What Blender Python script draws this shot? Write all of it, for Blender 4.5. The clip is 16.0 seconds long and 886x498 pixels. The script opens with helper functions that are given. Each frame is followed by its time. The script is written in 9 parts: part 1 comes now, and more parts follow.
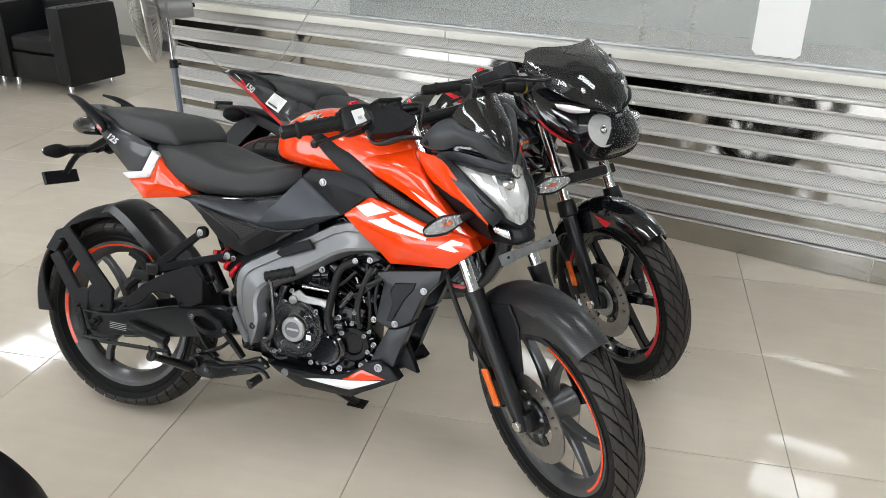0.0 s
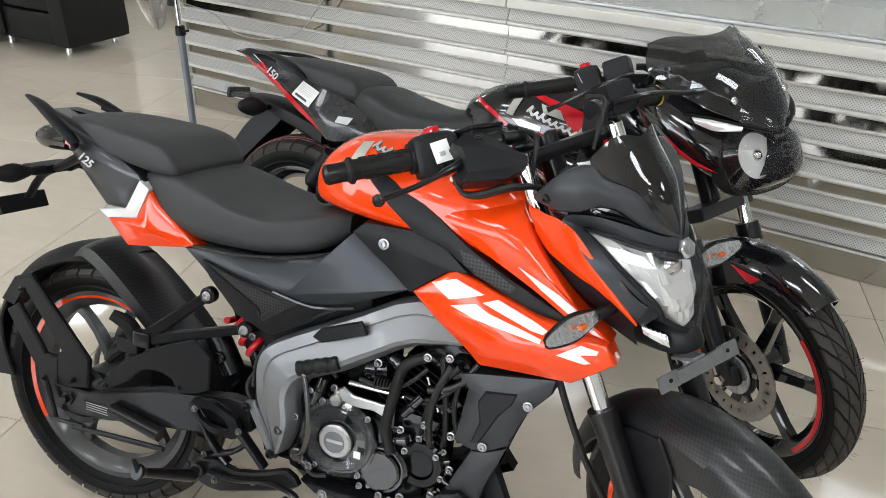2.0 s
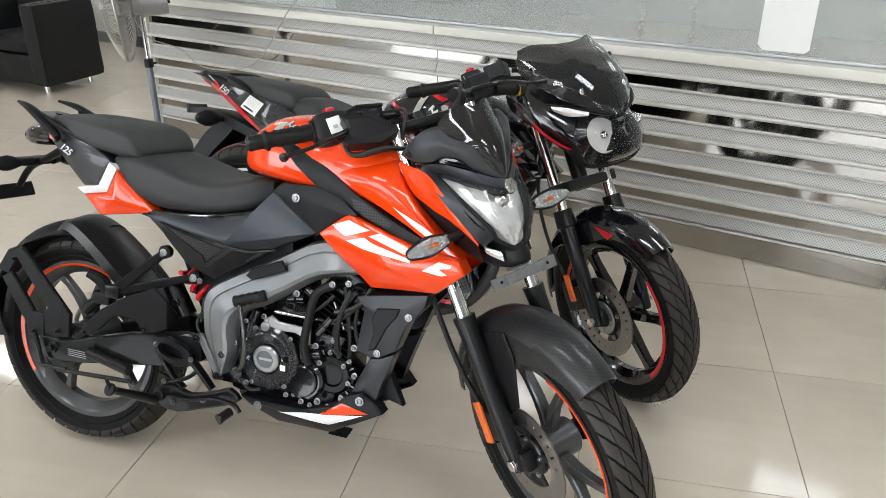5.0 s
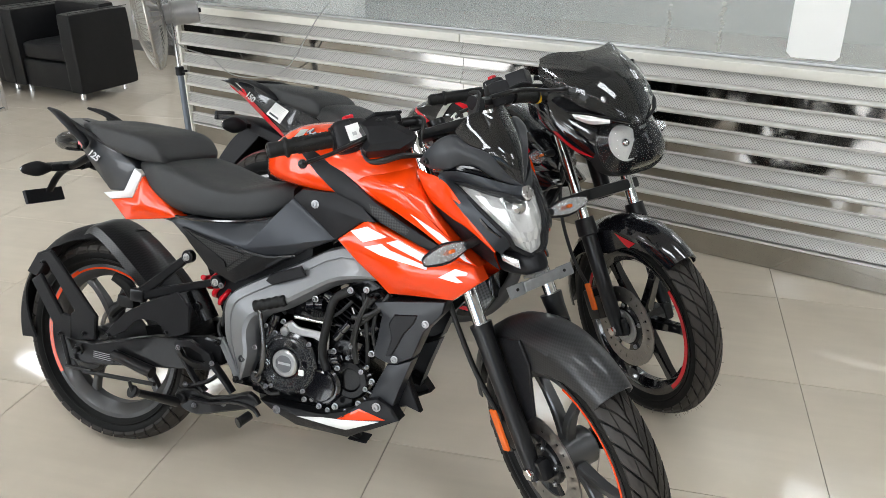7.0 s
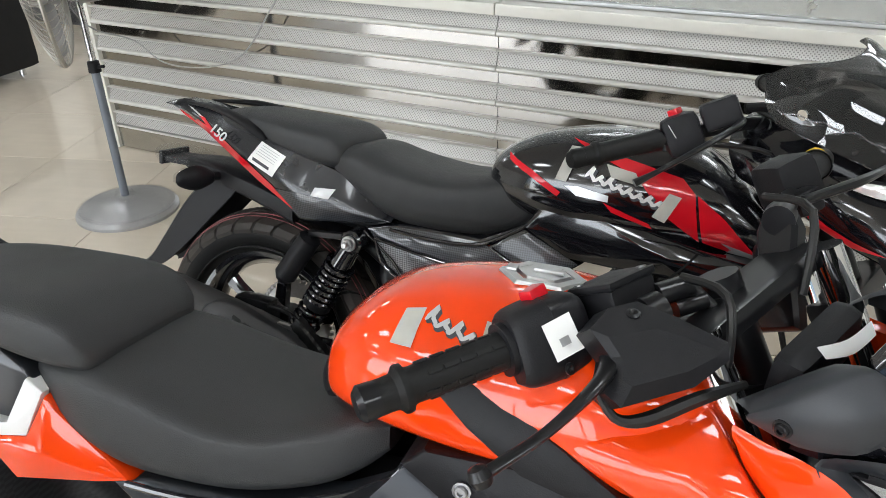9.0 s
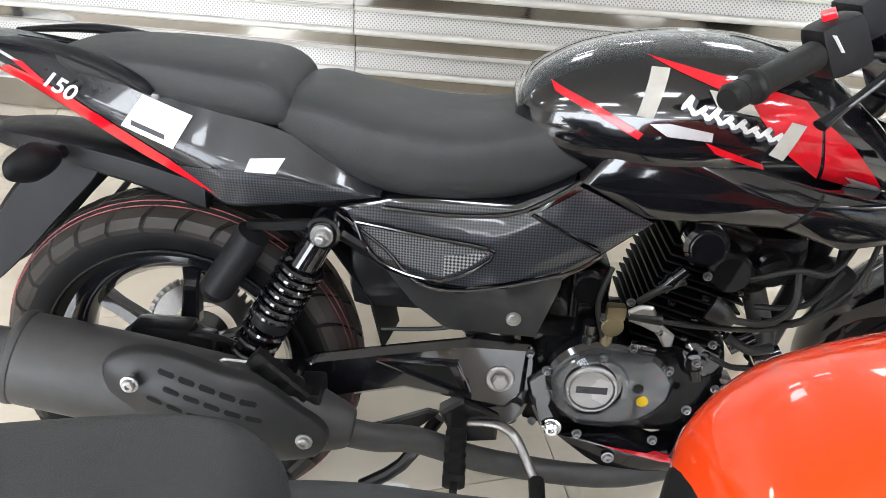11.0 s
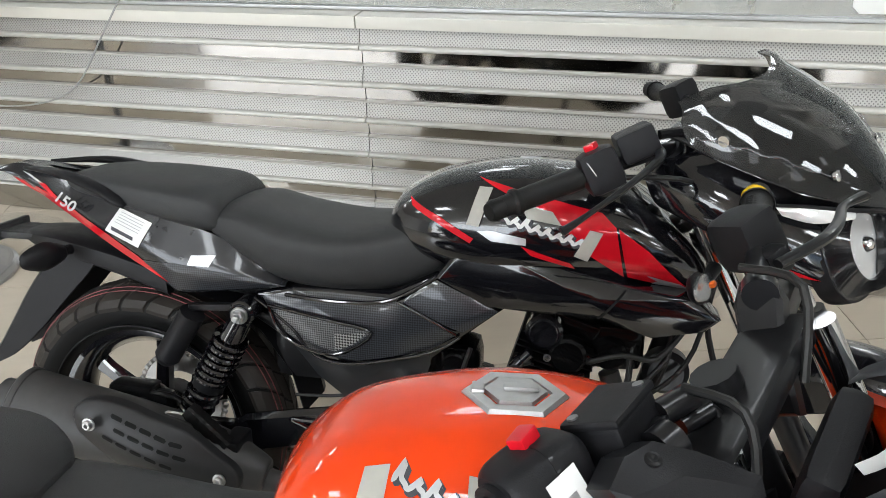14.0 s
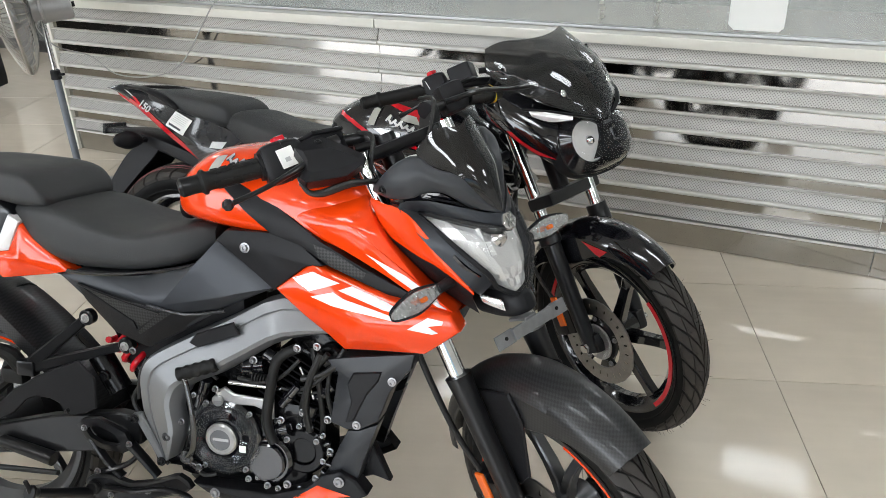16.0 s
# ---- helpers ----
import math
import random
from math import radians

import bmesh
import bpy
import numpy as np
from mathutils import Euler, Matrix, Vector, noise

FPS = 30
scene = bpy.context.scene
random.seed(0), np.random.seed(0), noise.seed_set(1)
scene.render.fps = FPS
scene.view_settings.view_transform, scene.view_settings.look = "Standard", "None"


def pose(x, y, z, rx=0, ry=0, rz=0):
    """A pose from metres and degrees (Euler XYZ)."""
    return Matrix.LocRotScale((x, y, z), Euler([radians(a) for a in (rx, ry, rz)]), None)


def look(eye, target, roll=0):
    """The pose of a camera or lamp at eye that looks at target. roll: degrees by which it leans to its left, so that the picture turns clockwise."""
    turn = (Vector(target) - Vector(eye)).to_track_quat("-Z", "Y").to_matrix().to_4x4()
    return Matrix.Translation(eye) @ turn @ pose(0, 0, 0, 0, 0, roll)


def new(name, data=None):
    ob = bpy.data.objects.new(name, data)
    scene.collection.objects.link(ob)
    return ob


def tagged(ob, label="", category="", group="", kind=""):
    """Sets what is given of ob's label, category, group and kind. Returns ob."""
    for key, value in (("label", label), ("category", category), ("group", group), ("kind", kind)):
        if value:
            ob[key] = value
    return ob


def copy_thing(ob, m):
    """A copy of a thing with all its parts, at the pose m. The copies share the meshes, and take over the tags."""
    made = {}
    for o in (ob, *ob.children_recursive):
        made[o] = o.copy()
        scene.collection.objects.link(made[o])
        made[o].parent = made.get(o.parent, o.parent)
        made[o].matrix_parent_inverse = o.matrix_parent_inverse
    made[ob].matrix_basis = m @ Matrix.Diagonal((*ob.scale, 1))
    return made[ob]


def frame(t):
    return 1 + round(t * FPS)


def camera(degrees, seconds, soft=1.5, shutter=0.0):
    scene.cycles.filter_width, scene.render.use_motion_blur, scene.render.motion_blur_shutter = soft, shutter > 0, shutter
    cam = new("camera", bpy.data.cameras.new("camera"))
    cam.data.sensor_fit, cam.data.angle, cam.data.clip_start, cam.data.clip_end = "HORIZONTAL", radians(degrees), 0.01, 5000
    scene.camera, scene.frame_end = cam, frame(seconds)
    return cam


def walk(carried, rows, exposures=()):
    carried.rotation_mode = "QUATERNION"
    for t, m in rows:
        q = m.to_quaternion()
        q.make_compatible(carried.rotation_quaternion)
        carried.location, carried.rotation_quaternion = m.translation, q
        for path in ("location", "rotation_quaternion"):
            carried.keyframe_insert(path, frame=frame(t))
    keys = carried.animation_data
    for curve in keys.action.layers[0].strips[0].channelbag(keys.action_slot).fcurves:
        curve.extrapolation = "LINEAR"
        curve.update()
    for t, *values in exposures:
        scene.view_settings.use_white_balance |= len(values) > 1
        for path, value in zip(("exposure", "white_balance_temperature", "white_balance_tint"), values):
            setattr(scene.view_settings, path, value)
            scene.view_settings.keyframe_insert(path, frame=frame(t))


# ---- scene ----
cam = camera(58.9, 16.0, 0.5)
PATH = [
    (0, (-0.302, -0.187, 1.512), (-1.244, 1.361, 0.666), 0.4),
    (0.5, (-0.429, -0.173, 1.506), (-1.373, 1.365, 0.643), 0.5),
    (1, (-0.538, -0.029, 1.482), (-1.491, 1.489, 0.595), 0.7),
    (1.5, (-0.651, 0.149, 1.473), (-1.606, 1.646, 0.553), 0.9),
    (2, (-0.801, 0.286, 1.464), (-1.741, 1.775, 0.514), 1.2),
    (2.5, (-0.939, 0.405, 1.455), (-1.859, 1.895, 0.49), 1.2),
    (3, (-0.892, 0.388, 1.461), (-1.769, 1.9, 0.49), 1.3),
    (3.5, (-0.665, 0.281, 1.468), (-1.564, 1.804, 0.534), 1.3),
    (4, (-0.523, 0.161, 1.484), (-1.449, 1.695, 0.594), 0.5),
    (4.5, (-0.415, -0.011, 1.489), (-1.336, 1.54, 0.624), 0.1),
    (7, (-0.363, 0.001, 1.49), (-1.358, 1.518, 0.647), -0.5),
    (7.5, (-0.628, 0.169, 1.486), (-1.645, 1.665, 0.632), -0.7),
    (8, (-0.819, 0.427, 1.475), (-1.833, 1.911, 0.597), -0.9),
    (8.5, (-1.039, 0.604, 1.446), (-2.004, 2.094, 0.523), -1.6),
    (11, (-1.876, 1.054, 1.320), (-2.018, 2.614, 0.077), 2.6),
    (11.5, (-1.927, 1.096, 1.304), (-2.085, 2.566, -0.044), 2.0),
    (12, (-1.972, 1.143, 1.272), (-2.154, 2.582, -0.105), 1.2),
    (12.5, (-1.996, 1.155, 1.275), (-2.163, 2.609, -0.088), 0.3),
    (13, (-1.916, 1.076, 1.314), (-1.993, 2.644, 0.075), -0.7),
    (13.5, (-1.619, 1.014, 1.393), (-1.853, 2.652, 0.269), -3.2),
    (14, (-1.413, 0.881, 1.455), (-1.909, 2.534, 0.445), -2.7),
    (14.5, (-1.207, 0.689, 1.463), (-1.895, 2.304, 0.505), -2.7),
    (15, (-1.004, 0.558, 1.473), (-1.727, 2.172, 0.541), -2.0),
    (15.5, (-0.755, 0.411, 1.468), (-1.51, 2.022, 0.554), -1.7),
    (16, (-0.619, 0.219, 1.474), (-1.398, 1.827, 0.575), -1.7),
]
walk(cam, [(t, look(eye, target, roll)) for t, eye, target, roll in PATH],
     [(0.0, 0.05, 6380, 10), (8.5, 0.05, 6380, 10), (10.5, 0.65, 6320, 11), (11.0, 0.98, 6300, 12), (11.5, 1.22, 6300, 12), (12.5, 1.24, 6300, 12), (13.0, 1.12, 6300, 12), (13.5, 0.50, 6350, 11), (14.0, 0.22, 6380, 10), (15.0, 0.0, 6380, 10), (16.0, 0.0, 6380, 10)])

from mathutils.bvhtree import BVHTree


# ---- mesh helpers: a shape is (verts, faces) ----
def merge(*shapes):
    vs, fs = [], []
    for v, f in shapes:
        o = len(vs)
        vs += [tuple(p) for p in v]
        fs += [[i + o for i in g] for g in f]
    return vs, fs


def moved(shape, m):
    return [tuple(m @ Vector(p)) for p in shape[0]], shape[1]


def flipped(shape):
    """The shape mirrored to the other side of the y = 0 plane."""
    return [(x, -y, z) for x, y, z in shape[0]], [list(reversed(f)) for f in shape[1]]


def mesh_of(name, shape, material, smooth=35):
    me = bpy.data.meshes.new(name)
    me.from_pydata([tuple(v) for v in shape[0]], [], [list(f) for f in shape[1]])
    bm = bmesh.new()
    bm.from_mesh(me)
    bmesh.ops.recalc_face_normals(bm, faces=bm.faces)
    bm.faces.index_update()
    bm.normal_update()
    lim = radians(smooth)
    for f in bm.faces:
        f.smooth = True
    for e in bm.edges:
        e.smooth = e.is_manifold and e.calc_face_angle(0) < lim
    cl, nors = math.cos(lim), []
    size = [f.calc_area() for f in bm.faces]
    for f in bm.faces:
        fn = f.normal
        for v in f.verts:
            n = Vector()
            for g in v.link_faces:
                if g.normal.dot(fn) >= cl:
                    n += g.normal * size[g.index]
            nors.append(n.normalized() if n.length > 1e-12 else fn.copy())
    bm.to_mesh(me)
    bm.free()
    me.normals_split_custom_set(nors)
    me.materials.append(material)
    return me


def part(name, shape, material, parent=None, label="", smooth=35):
    ob = new(name, mesh_of(name, shape, material, smooth))
    if parent:
        ob.parent = parent
    return tagged(ob, label)


def thing(name, m, label, category, group="", kind=""):
    ob = new(name)
    ob.empty_display_size = 0.1
    ob.matrix_basis = m
    return tagged(ob, label, category, group, kind)


def structure(name, shape, material, label, category, smooth=35):
    return tagged(part(name, shape, material, None, "", smooth), label, category, "", "structure")


def spline(pts, n=6, closed=False):
    """Catmull-Rom through points of any dimension."""
    p = [np.array(q, float) for q in pts]
    out, m = [], len(p)
    for i in range(m if closed else m - 1):
        if closed:
            a, b, c, d = p[i - 1], p[i], p[(i + 1) % m], p[(i + 2) % m]
        else:
            a, b, c, d = p[max(i - 1, 0)], p[i], p[i + 1], p[min(i + 2, m - 1)]
        for k in range(n):
            t = k / n
            out.append(0.5 * (2 * b + (c - a) * t + (2 * a - 5 * b + 4 * c - d) * t * t + (3 * b - a - 3 * c + d) * t ** 3))
    if not closed:
        out.append(p[-1])
    return out


def tube(pts, r, sides=10, smooth=5, closed=False, flat=1.0):
    """A round bar along the points; r is one radius or one for each point."""
    rs = r if isinstance(r, (list, tuple)) else [r] * len(pts)
    q = spline([(*p, k) for p, k in zip(pts, rs)], smooth, closed) if smooth > 1 else [np.array((*p, k), float) for p, k in zip(pts, rs)]
    vs, fs, n = [], [], len(q)
    up = None
    for i, p in enumerate(q):
        a, b = (q[i - 1], q[(i + 1) % n]) if closed else (q[max(i - 1, 0)], q[min(i + 1, n - 1)])
        d = Vector((b - a)[:3]).normalized()
        if up is None:
            up = Vector((0, 0, 1)) if abs(d.z) < 0.9 else Vector((0, 1, 0))
        s = d.cross(up).normalized()
        up = s.cross(d).normalized()
        for k in range(sides):
            w = 2 * math.pi * k / sides
            vs.append(tuple(Vector(p[:3]) + (s * math.cos(w) + up * math.sin(w) * flat) * max(p[3], 1e-4)))
    for i in range(n if closed else n - 1):
        for k in range(sides):
            j = (i + 1) % n
            fs.append([i * sides + k, i * sides + (k + 1) % sides, j * sides + (k + 1) % sides, j * sides + k])
    if not closed:
        fs.append(list(range(sides)))
        fs.append(list(reversed(range((n - 1) * sides, n * sides))))
    return vs, fs


def rod(a, b, r, r2=None, sides=12):
    return tube([a, b], [r, r if r2 is None else r2], sides, 1)


def lathe(profile, sides=32, centre=(0, 0, 0), axis="y", closed=False, start=0.0, sweep=2 * math.pi):
    """Turn (offset along the axis, radius) pairs round an axis."""
    vs, fs, n = [], [], len(profile)
    full = abs(sweep - 2 * math.pi) < 1e-6
    steps = sides if full else sides + 1
    for k in range(steps):
        w = start + sweep * k / sides
        c, s = math.cos(w), math.sin(w)
        for o, r in profile:
            p = {"y": (r * c, o, r * s), "x": (o, r * c, r * s), "z": (r * c, r * s, o)}[axis]
            vs.append((p[0] + centre[0], p[1] + centre[1], p[2] + centre[2]))
    for k in range(sides):
        a, b = k * n, ((k + 1) % steps) * n
        for i in range(n if closed else n - 1):
            j = (i + 1) % n
            fs.append([a + i, a + j, b + j, b + i])
    if not closed and full:
        for i in (0, n - 1):
            if profile[i][1] > 1e-5:
                fs.append([k * n + i for k in range(steps)])
    if closed and not full:
        fs.append(list(range(n)))
        fs.append(list(reversed(range((steps - 1) * n, steps * n))))
    return vs, fs


def disc(centre, r, y0, y1, sides=32, edge=0.004, hole=0.0):
    """A turned plate across the y axis with chamfered edges, with a hole if given."""
    e = min(edge, abs(y1 - y0) / 2.5)
    d = 1 if y1 > y0 else -1
    if hole:
        pr = [(y0, hole), (y0, r - e), (y0 + d * e, r), (y1 - d * e, r), (y1, r - e), (y1, hole)]
        return lathe(pr, sides, centre, closed=True)
    return lathe([(y0, 0), (y0, r - e), (y0 + d * e, r), (y1 - d * e, r), (y1, r - e), (y1, 0)], sides, centre)


def box(c, s, bevel=0.01, m=None):
    """A box of size s round c with chamfered edges."""
    bm = bmesh.new()
    bmesh.ops.create_cube(bm, size=1)
    for v in bm.verts:
        v.co = Vector((v.co.x * s[0], v.co.y * s[1], v.co.z * s[2]))
    if bevel:
        bmesh.ops.bevel(bm, geom=bm.edges[:], offset=min(bevel, min(s) * 0.45), segments=2, affect="EDGES", profile=0.6)
    bm.verts.ensure_lookup_table()
    vs = [tuple(v.co) for v in bm.verts]
    fs = [[v.index for v in f.verts] for f in bm.faces]
    bm.free()
    if m is not None:
        vs = [tuple(m @ Vector(v)) for v in vs]
    return [(x + c[0], y + c[1], z + c[2]) for x, y, z in vs], fs


def plate(poly, y0, y1, edge=0.003, round_=0):
    """An x-z outline made thick from y0 to y1, with chamfered rims."""
    p = [np.array(q, float) for q in (spline(poly, round_, True) if round_ else poly)]
    n = len(p)
    area = sum(p[i][0] * p[(i + 1) % n][1] - p[(i + 1) % n][0] * p[i][1] for i in range(n))
    inner = []
    for i in range(n):
        a, b = p[i] - p[i - 1], p[(i + 1) % n] - p[i]
        a, b = a / (np.linalg.norm(a) + 1e-9), b / (np.linalg.norm(b) + 1e-9)
        nn = np.array([-(a[1] + b[1]), a[0] + b[0]]) * (1 if area > 0 else -1)
        inner.append(p[i] + nn / (np.linalg.norm(nn) + 1e-9) * edge)
    d = edge if y1 > y0 else -edge
    rings = [(inner, y0), (p, y0 + d), (p, y1 - d), (inner, y1)]
    vs, fs = [], []
    for r, y in rings:
        vs += [(q[0], y, q[1]) for q in r]
    for k in range(3):
        for i in range(n):
            j = (i + 1) % n
            fs.append([k * n + i, k * n + j, (k + 1) * n + j, (k + 1) * n + i])
    fs.append(list(range(n)))
    fs.append(list(reversed(range(3 * n, 4 * n))))
    return vs, fs


def panel(poly, y, bulge=0.02, depth=0.03, round_=0, centre=None, rim=0.006, tilt=None):
    """A bodywork panel: an x-z outline on the side y, swelling outwards to its middle, with rounded rim and turned-in edge.
    tilt(x, z) adds to the distance from the middle plane."""
    p = [np.array(q, float) for q in (spline(poly, round_, True) if round_ else poly)]
    if not round_:
        q = []
        for i in range(len(p)):
            a, b = p[i], p[(i + 1) % len(p)]
            k = max(1, int(np.linalg.norm(b - a) / 0.03))
            q += [a + (b - a) * j / k for j in range(k)]
        p = q
    n, c = len(p), np.array(centre if centre else np.mean(p, axis=0), float)
    out = 1 if y > 0 else -1
    tl = tilt or (lambda x, z: 0.0)
    vs, fs = [], []
    rings = [(1.0, -depth), (1.0, -rim), (0.985, -rim * 0.3), (0.96, 0.0), (0.85, None), (0.65, None), (0.4, None), (0.18, None)]
    for s, o in rings:
        for q in p:
            w = c + (q - c) * s
            off = o if o is not None else 0.0
            if s < 0.97:
                off += bulge * (1 - s * s)
            vs.append((w[0], y + out * (off + tl(w[0], w[1])), w[1]))
    for k in range(len(rings) - 1):
        for i in range(n):
            j = (i + 1) % n
            fs.append([k * n + i, k * n + j, (k + 1) * n + j, (k + 1) * n + i])
    vs.append((c[0], y + out * (bulge + tl(c[0], c[1])), c[1]))
    k = (len(rings) - 1) * n
    for i in range(n):
        fs.append([k + i, k + (i + 1) % n, len(vs) - 1])
    return vs, fs


def loft(rings, cap=True, closed=False):
    vs, fs, n, m = [], [], len(rings[0]), len(rings)
    for r in rings:
        vs += [tuple(q) for q in r]
    for i in range(m if closed else m - 1):
        j = (i + 1) % m
        for k in range(n):
            l = (k + 1) % n
            fs.append([i * n + k, i * n + l, j * n + l, j * n + k])
    if cap and not closed:
        fs.append(list(range(n)))
        fs.append(list(reversed(range((m - 1) * n, m * n))))
    return vs, fs


def body(stations, sides=28, n=4, power=2.6, along="x"):
    """A body lofted along x through stations (x, half width, low z, high z, flat), where flat is 0 to 1: how far up the widest place lies."""
    rows = spline(stations, n)
    rings = []
    for x, w, lo, hi, fl in rows:
        mid = lo + (hi - lo) * fl
        r = []
        for k in range(sides):
            a = 2 * math.pi * k / sides
            c, s = math.cos(a), math.sin(a)
            yy = math.copysign(abs(c) ** (2 / power), c) * w
            zz = math.copysign(abs(s) ** (2 / power), s)
            r.append((x, yy, mid + zz * ((hi - mid) if zz > 0 else (mid - lo))))
        rings.append(r)
    return loft(rings)


def decal(poly, onto, off=0.0015, way=(0, 1, 0), far=0.6, step=0.012, round_=0):
    """A thin film with an x-z outline laid on the shape's outer face, seen along way."""
    tree = BVHTree.FromPolygons([Vector(v) for v in onto[0]], onto[1])
    p = [np.array(q, float) for q in (spline(poly, round_, True) if round_ else poly)]
    q = []
    for i in range(len(p)):
        a, b = p[i], p[(i + 1) % len(p)]
        k = max(1, int(np.linalg.norm(b - a) / step))
        q += [a + (b - a) * j / k for j in range(k)]
    c = np.mean(q, axis=0)
    d = Vector(way).normalized()
    vs, fs, n = [], [], len(q)

    def land(x, z):
        o = Vector((x, 0, z)) - d * far
        hit, nor, _, _ = tree.ray_cast(o, d)
        if hit is None:
            hit, nor, _, _ = tree.find_nearest(Vector((x, 0, z)) - d * 0.12)
        return tuple(hit - d * off)
    rings = (1.0, 0.8, 0.6, 0.4, 0.2)
    for s in rings:
        for w in q:
            e = c + (w - c) * s
            vs.append(land(*e))
    for k in range(len(rings) - 1):
        for i in range(n):
            j = (i + 1) % n
            fs.append([k * n + i, k * n + j, (k + 1) * n + j, (k + 1) * n + i])
    vs.append(land(*c))
    k = (len(rings) - 1) * n
    for i in range(n):
        fs.append([k + i, k + (i + 1) % n, len(vs) - 1])
    return vs, fs


def sheet(top, low, depth_of, n=28, m=8, rim=0.03):
    """A side panel between a top and a lower x-z line, whose distance from the middle plane is depth_of(x, z, v), with its rim turned in. On the right side."""
    def even(line_):
        p = [np.array(q, float) for q in spline(line_, 4)]
        d = np.concatenate([[0], np.cumsum([np.linalg.norm(b - a) for a, b in zip(p[:-1], p[1:])])])
        return [np.array([np.interp(t, d, [q[k] for q in p]) for k in (0, 1)]) for t in np.linspace(0, d[-1], n)]
    a, b = even(top), even(low)
    rows_ = []
    for v in np.linspace(0, 1, m):
        rows_.append([(q[0], -depth_of(q[0], q[1], v), q[1]) for q in [p + (r - p) * v for p, r in zip(a, b)]])
    rows_ = [[(x, y + rim, z) for x, y, z in rows_[0]]] + rows_ + [[(x, y + rim, z) for x, y, z in rows_[-1]]]
    vs = [p for r in rows_ for p in r]
    fs = [[i * n + k, i * n + k + 1, (i + 1) * n + k + 1, (i + 1) * n + k] for i in range(len(rows_) - 1) for k in range(n - 1)]
    return vs, fs


def stroke(pts, width, onto, off=0.002, way=(0, 1, 0), far=0.6, n=5):
    """A brushed line of film along x-z points, laid on the shape's outer face."""
    tree = BVHTree.FromPolygons([Vector(v) for v in onto[0]], onto[1])
    d = Vector(way).normalized()
    q = spline(pts, n)
    vs, fs = [], []
    for i, p in enumerate(q):
        a, b = q[max(i - 1, 0)], q[min(i + 1, len(q) - 1)]
        t = (b - a)[:2]
        t = t / (np.linalg.norm(t) + 1e-9)
        w = width * (0.75 + 0.5 * abs(t[1])) * (0.35 if i in (0, len(q) - 1) else 1)
        for sgn in (-1, 1):
            x, z = p[0] - t[1] * w * sgn, p[1] + t[0] * w * sgn
            hit = tree.ray_cast(Vector((x, 0, z)) - d * far, d)[0]
            if hit is None:
                hit = tree.find_nearest(Vector((x, 0, z)) - d * 0.12)[0]
            vs.append(tuple(hit - d * off))
    for i in range(len(q) - 1):
        fs.append([2 * i, 2 * i + 1, 2 * i + 3, 2 * i + 2])
    return vs, fs


def skin(lines, centre, th=0.004, n=4, m=3, crown=0.0):
    """A moulded skin through lines of 3D points, swelling by crown between its edges, thickened towards a centre."""
    rows_ = [spline(l, n) for l in lines]
    cols = [spline(list(c), m) for c in zip(*rows_)]
    c = Vector(centre)
    h, w = len(cols[0]), len(cols)
    outer = []
    for col in cols:
        for k, p in enumerate(col):
            v = Vector(p)
            outer.append(v + (v - c).normalized() * crown * math.sin(math.pi * k / (h - 1)))
    inner = [v + (c - v).normalized() * th for v in outer]
    vs = [tuple(v) for v in outer + inner]
    o = len(outer)
    fs = []
    for i in range(w - 1):
        for k in range(h - 1):
            a, b, e, f = i * h + k, i * h + k + 1, (i + 1) * h + k + 1, (i + 1) * h + k
            fs += [[a, b, e, f], [f + o, e + o, b + o, a + o]]
    for i in range(w - 1):
        for k in (0, h - 1):
            a, f = i * h + k, (i + 1) * h + k
            fs.append([a, f, f + o, a + o])
    for k in range(h - 1):
        for i in (0, w - 1):
            a, b = i * h + k, i * h + k + 1
            fs.append([b, a, a + o, b + o])
    return vs, fs


def script(x0, z0, x1, z1, strokes, height, width, onto, off):
    """Brush-script reduced to one slanted, looping line of film."""
    line = []
    for k in range(strokes):
        f = k / strokes
        x, z, w = x0 + (x1 - x0) * f, z0 + (z1 - z0) * f, (x1 - x0) / strokes
        h = height * (1.3, 0.75, 1.15, 0.7, 0.8, 0.6, 0.85, 0.65)[k % 8]
        line += [(x, z), (x + w * 0.75, z + h), (x + w * 0.55, z + h * 0.35), (x + w * 0.8, z - height * 0.05)]
    return stroke(line, width, onto, off, n=4)


def bolt(c, r=0.008, side=-1, h=0.006):
    """A domed screw head with a socket, facing sideways."""
    r = r * 0.82
    pr = [(0, r * 1.35), (h * 0.25, r * 1.35), (h * 0.3, r), (h * 0.8, r * 0.95), (h, r * 0.75), (h, r * 0.42), (h * 0.55, r * 0.36), (h * 0.55, 0)]
    return lathe([(o * side, q) for o, q in pr], 12, c)


def lettering(name, text, size, m, material, parent, label="", bold=0.0, shear=0.0, depth=0.0004):
    cu = bpy.data.curves.new(name, "FONT")
    cu.body, cu.size, cu.align_x, cu.align_y, cu.offset, cu.shear, cu.extrude = text, size, "CENTER", "CENTER", bold, shear, depth
    tmp = new(name, cu)
    bpy.context.view_layer.update()
    me = bpy.data.meshes.new_from_object(tmp.evaluated_get(bpy.context.evaluated_depsgraph_get()))
    bpy.data.objects.remove(tmp)
    me.materials.clear()
    me.materials.append(material)
    ob = new(name, me)
    ob.parent = parent
    ob.matrix_basis = m
    return tagged(ob, label)


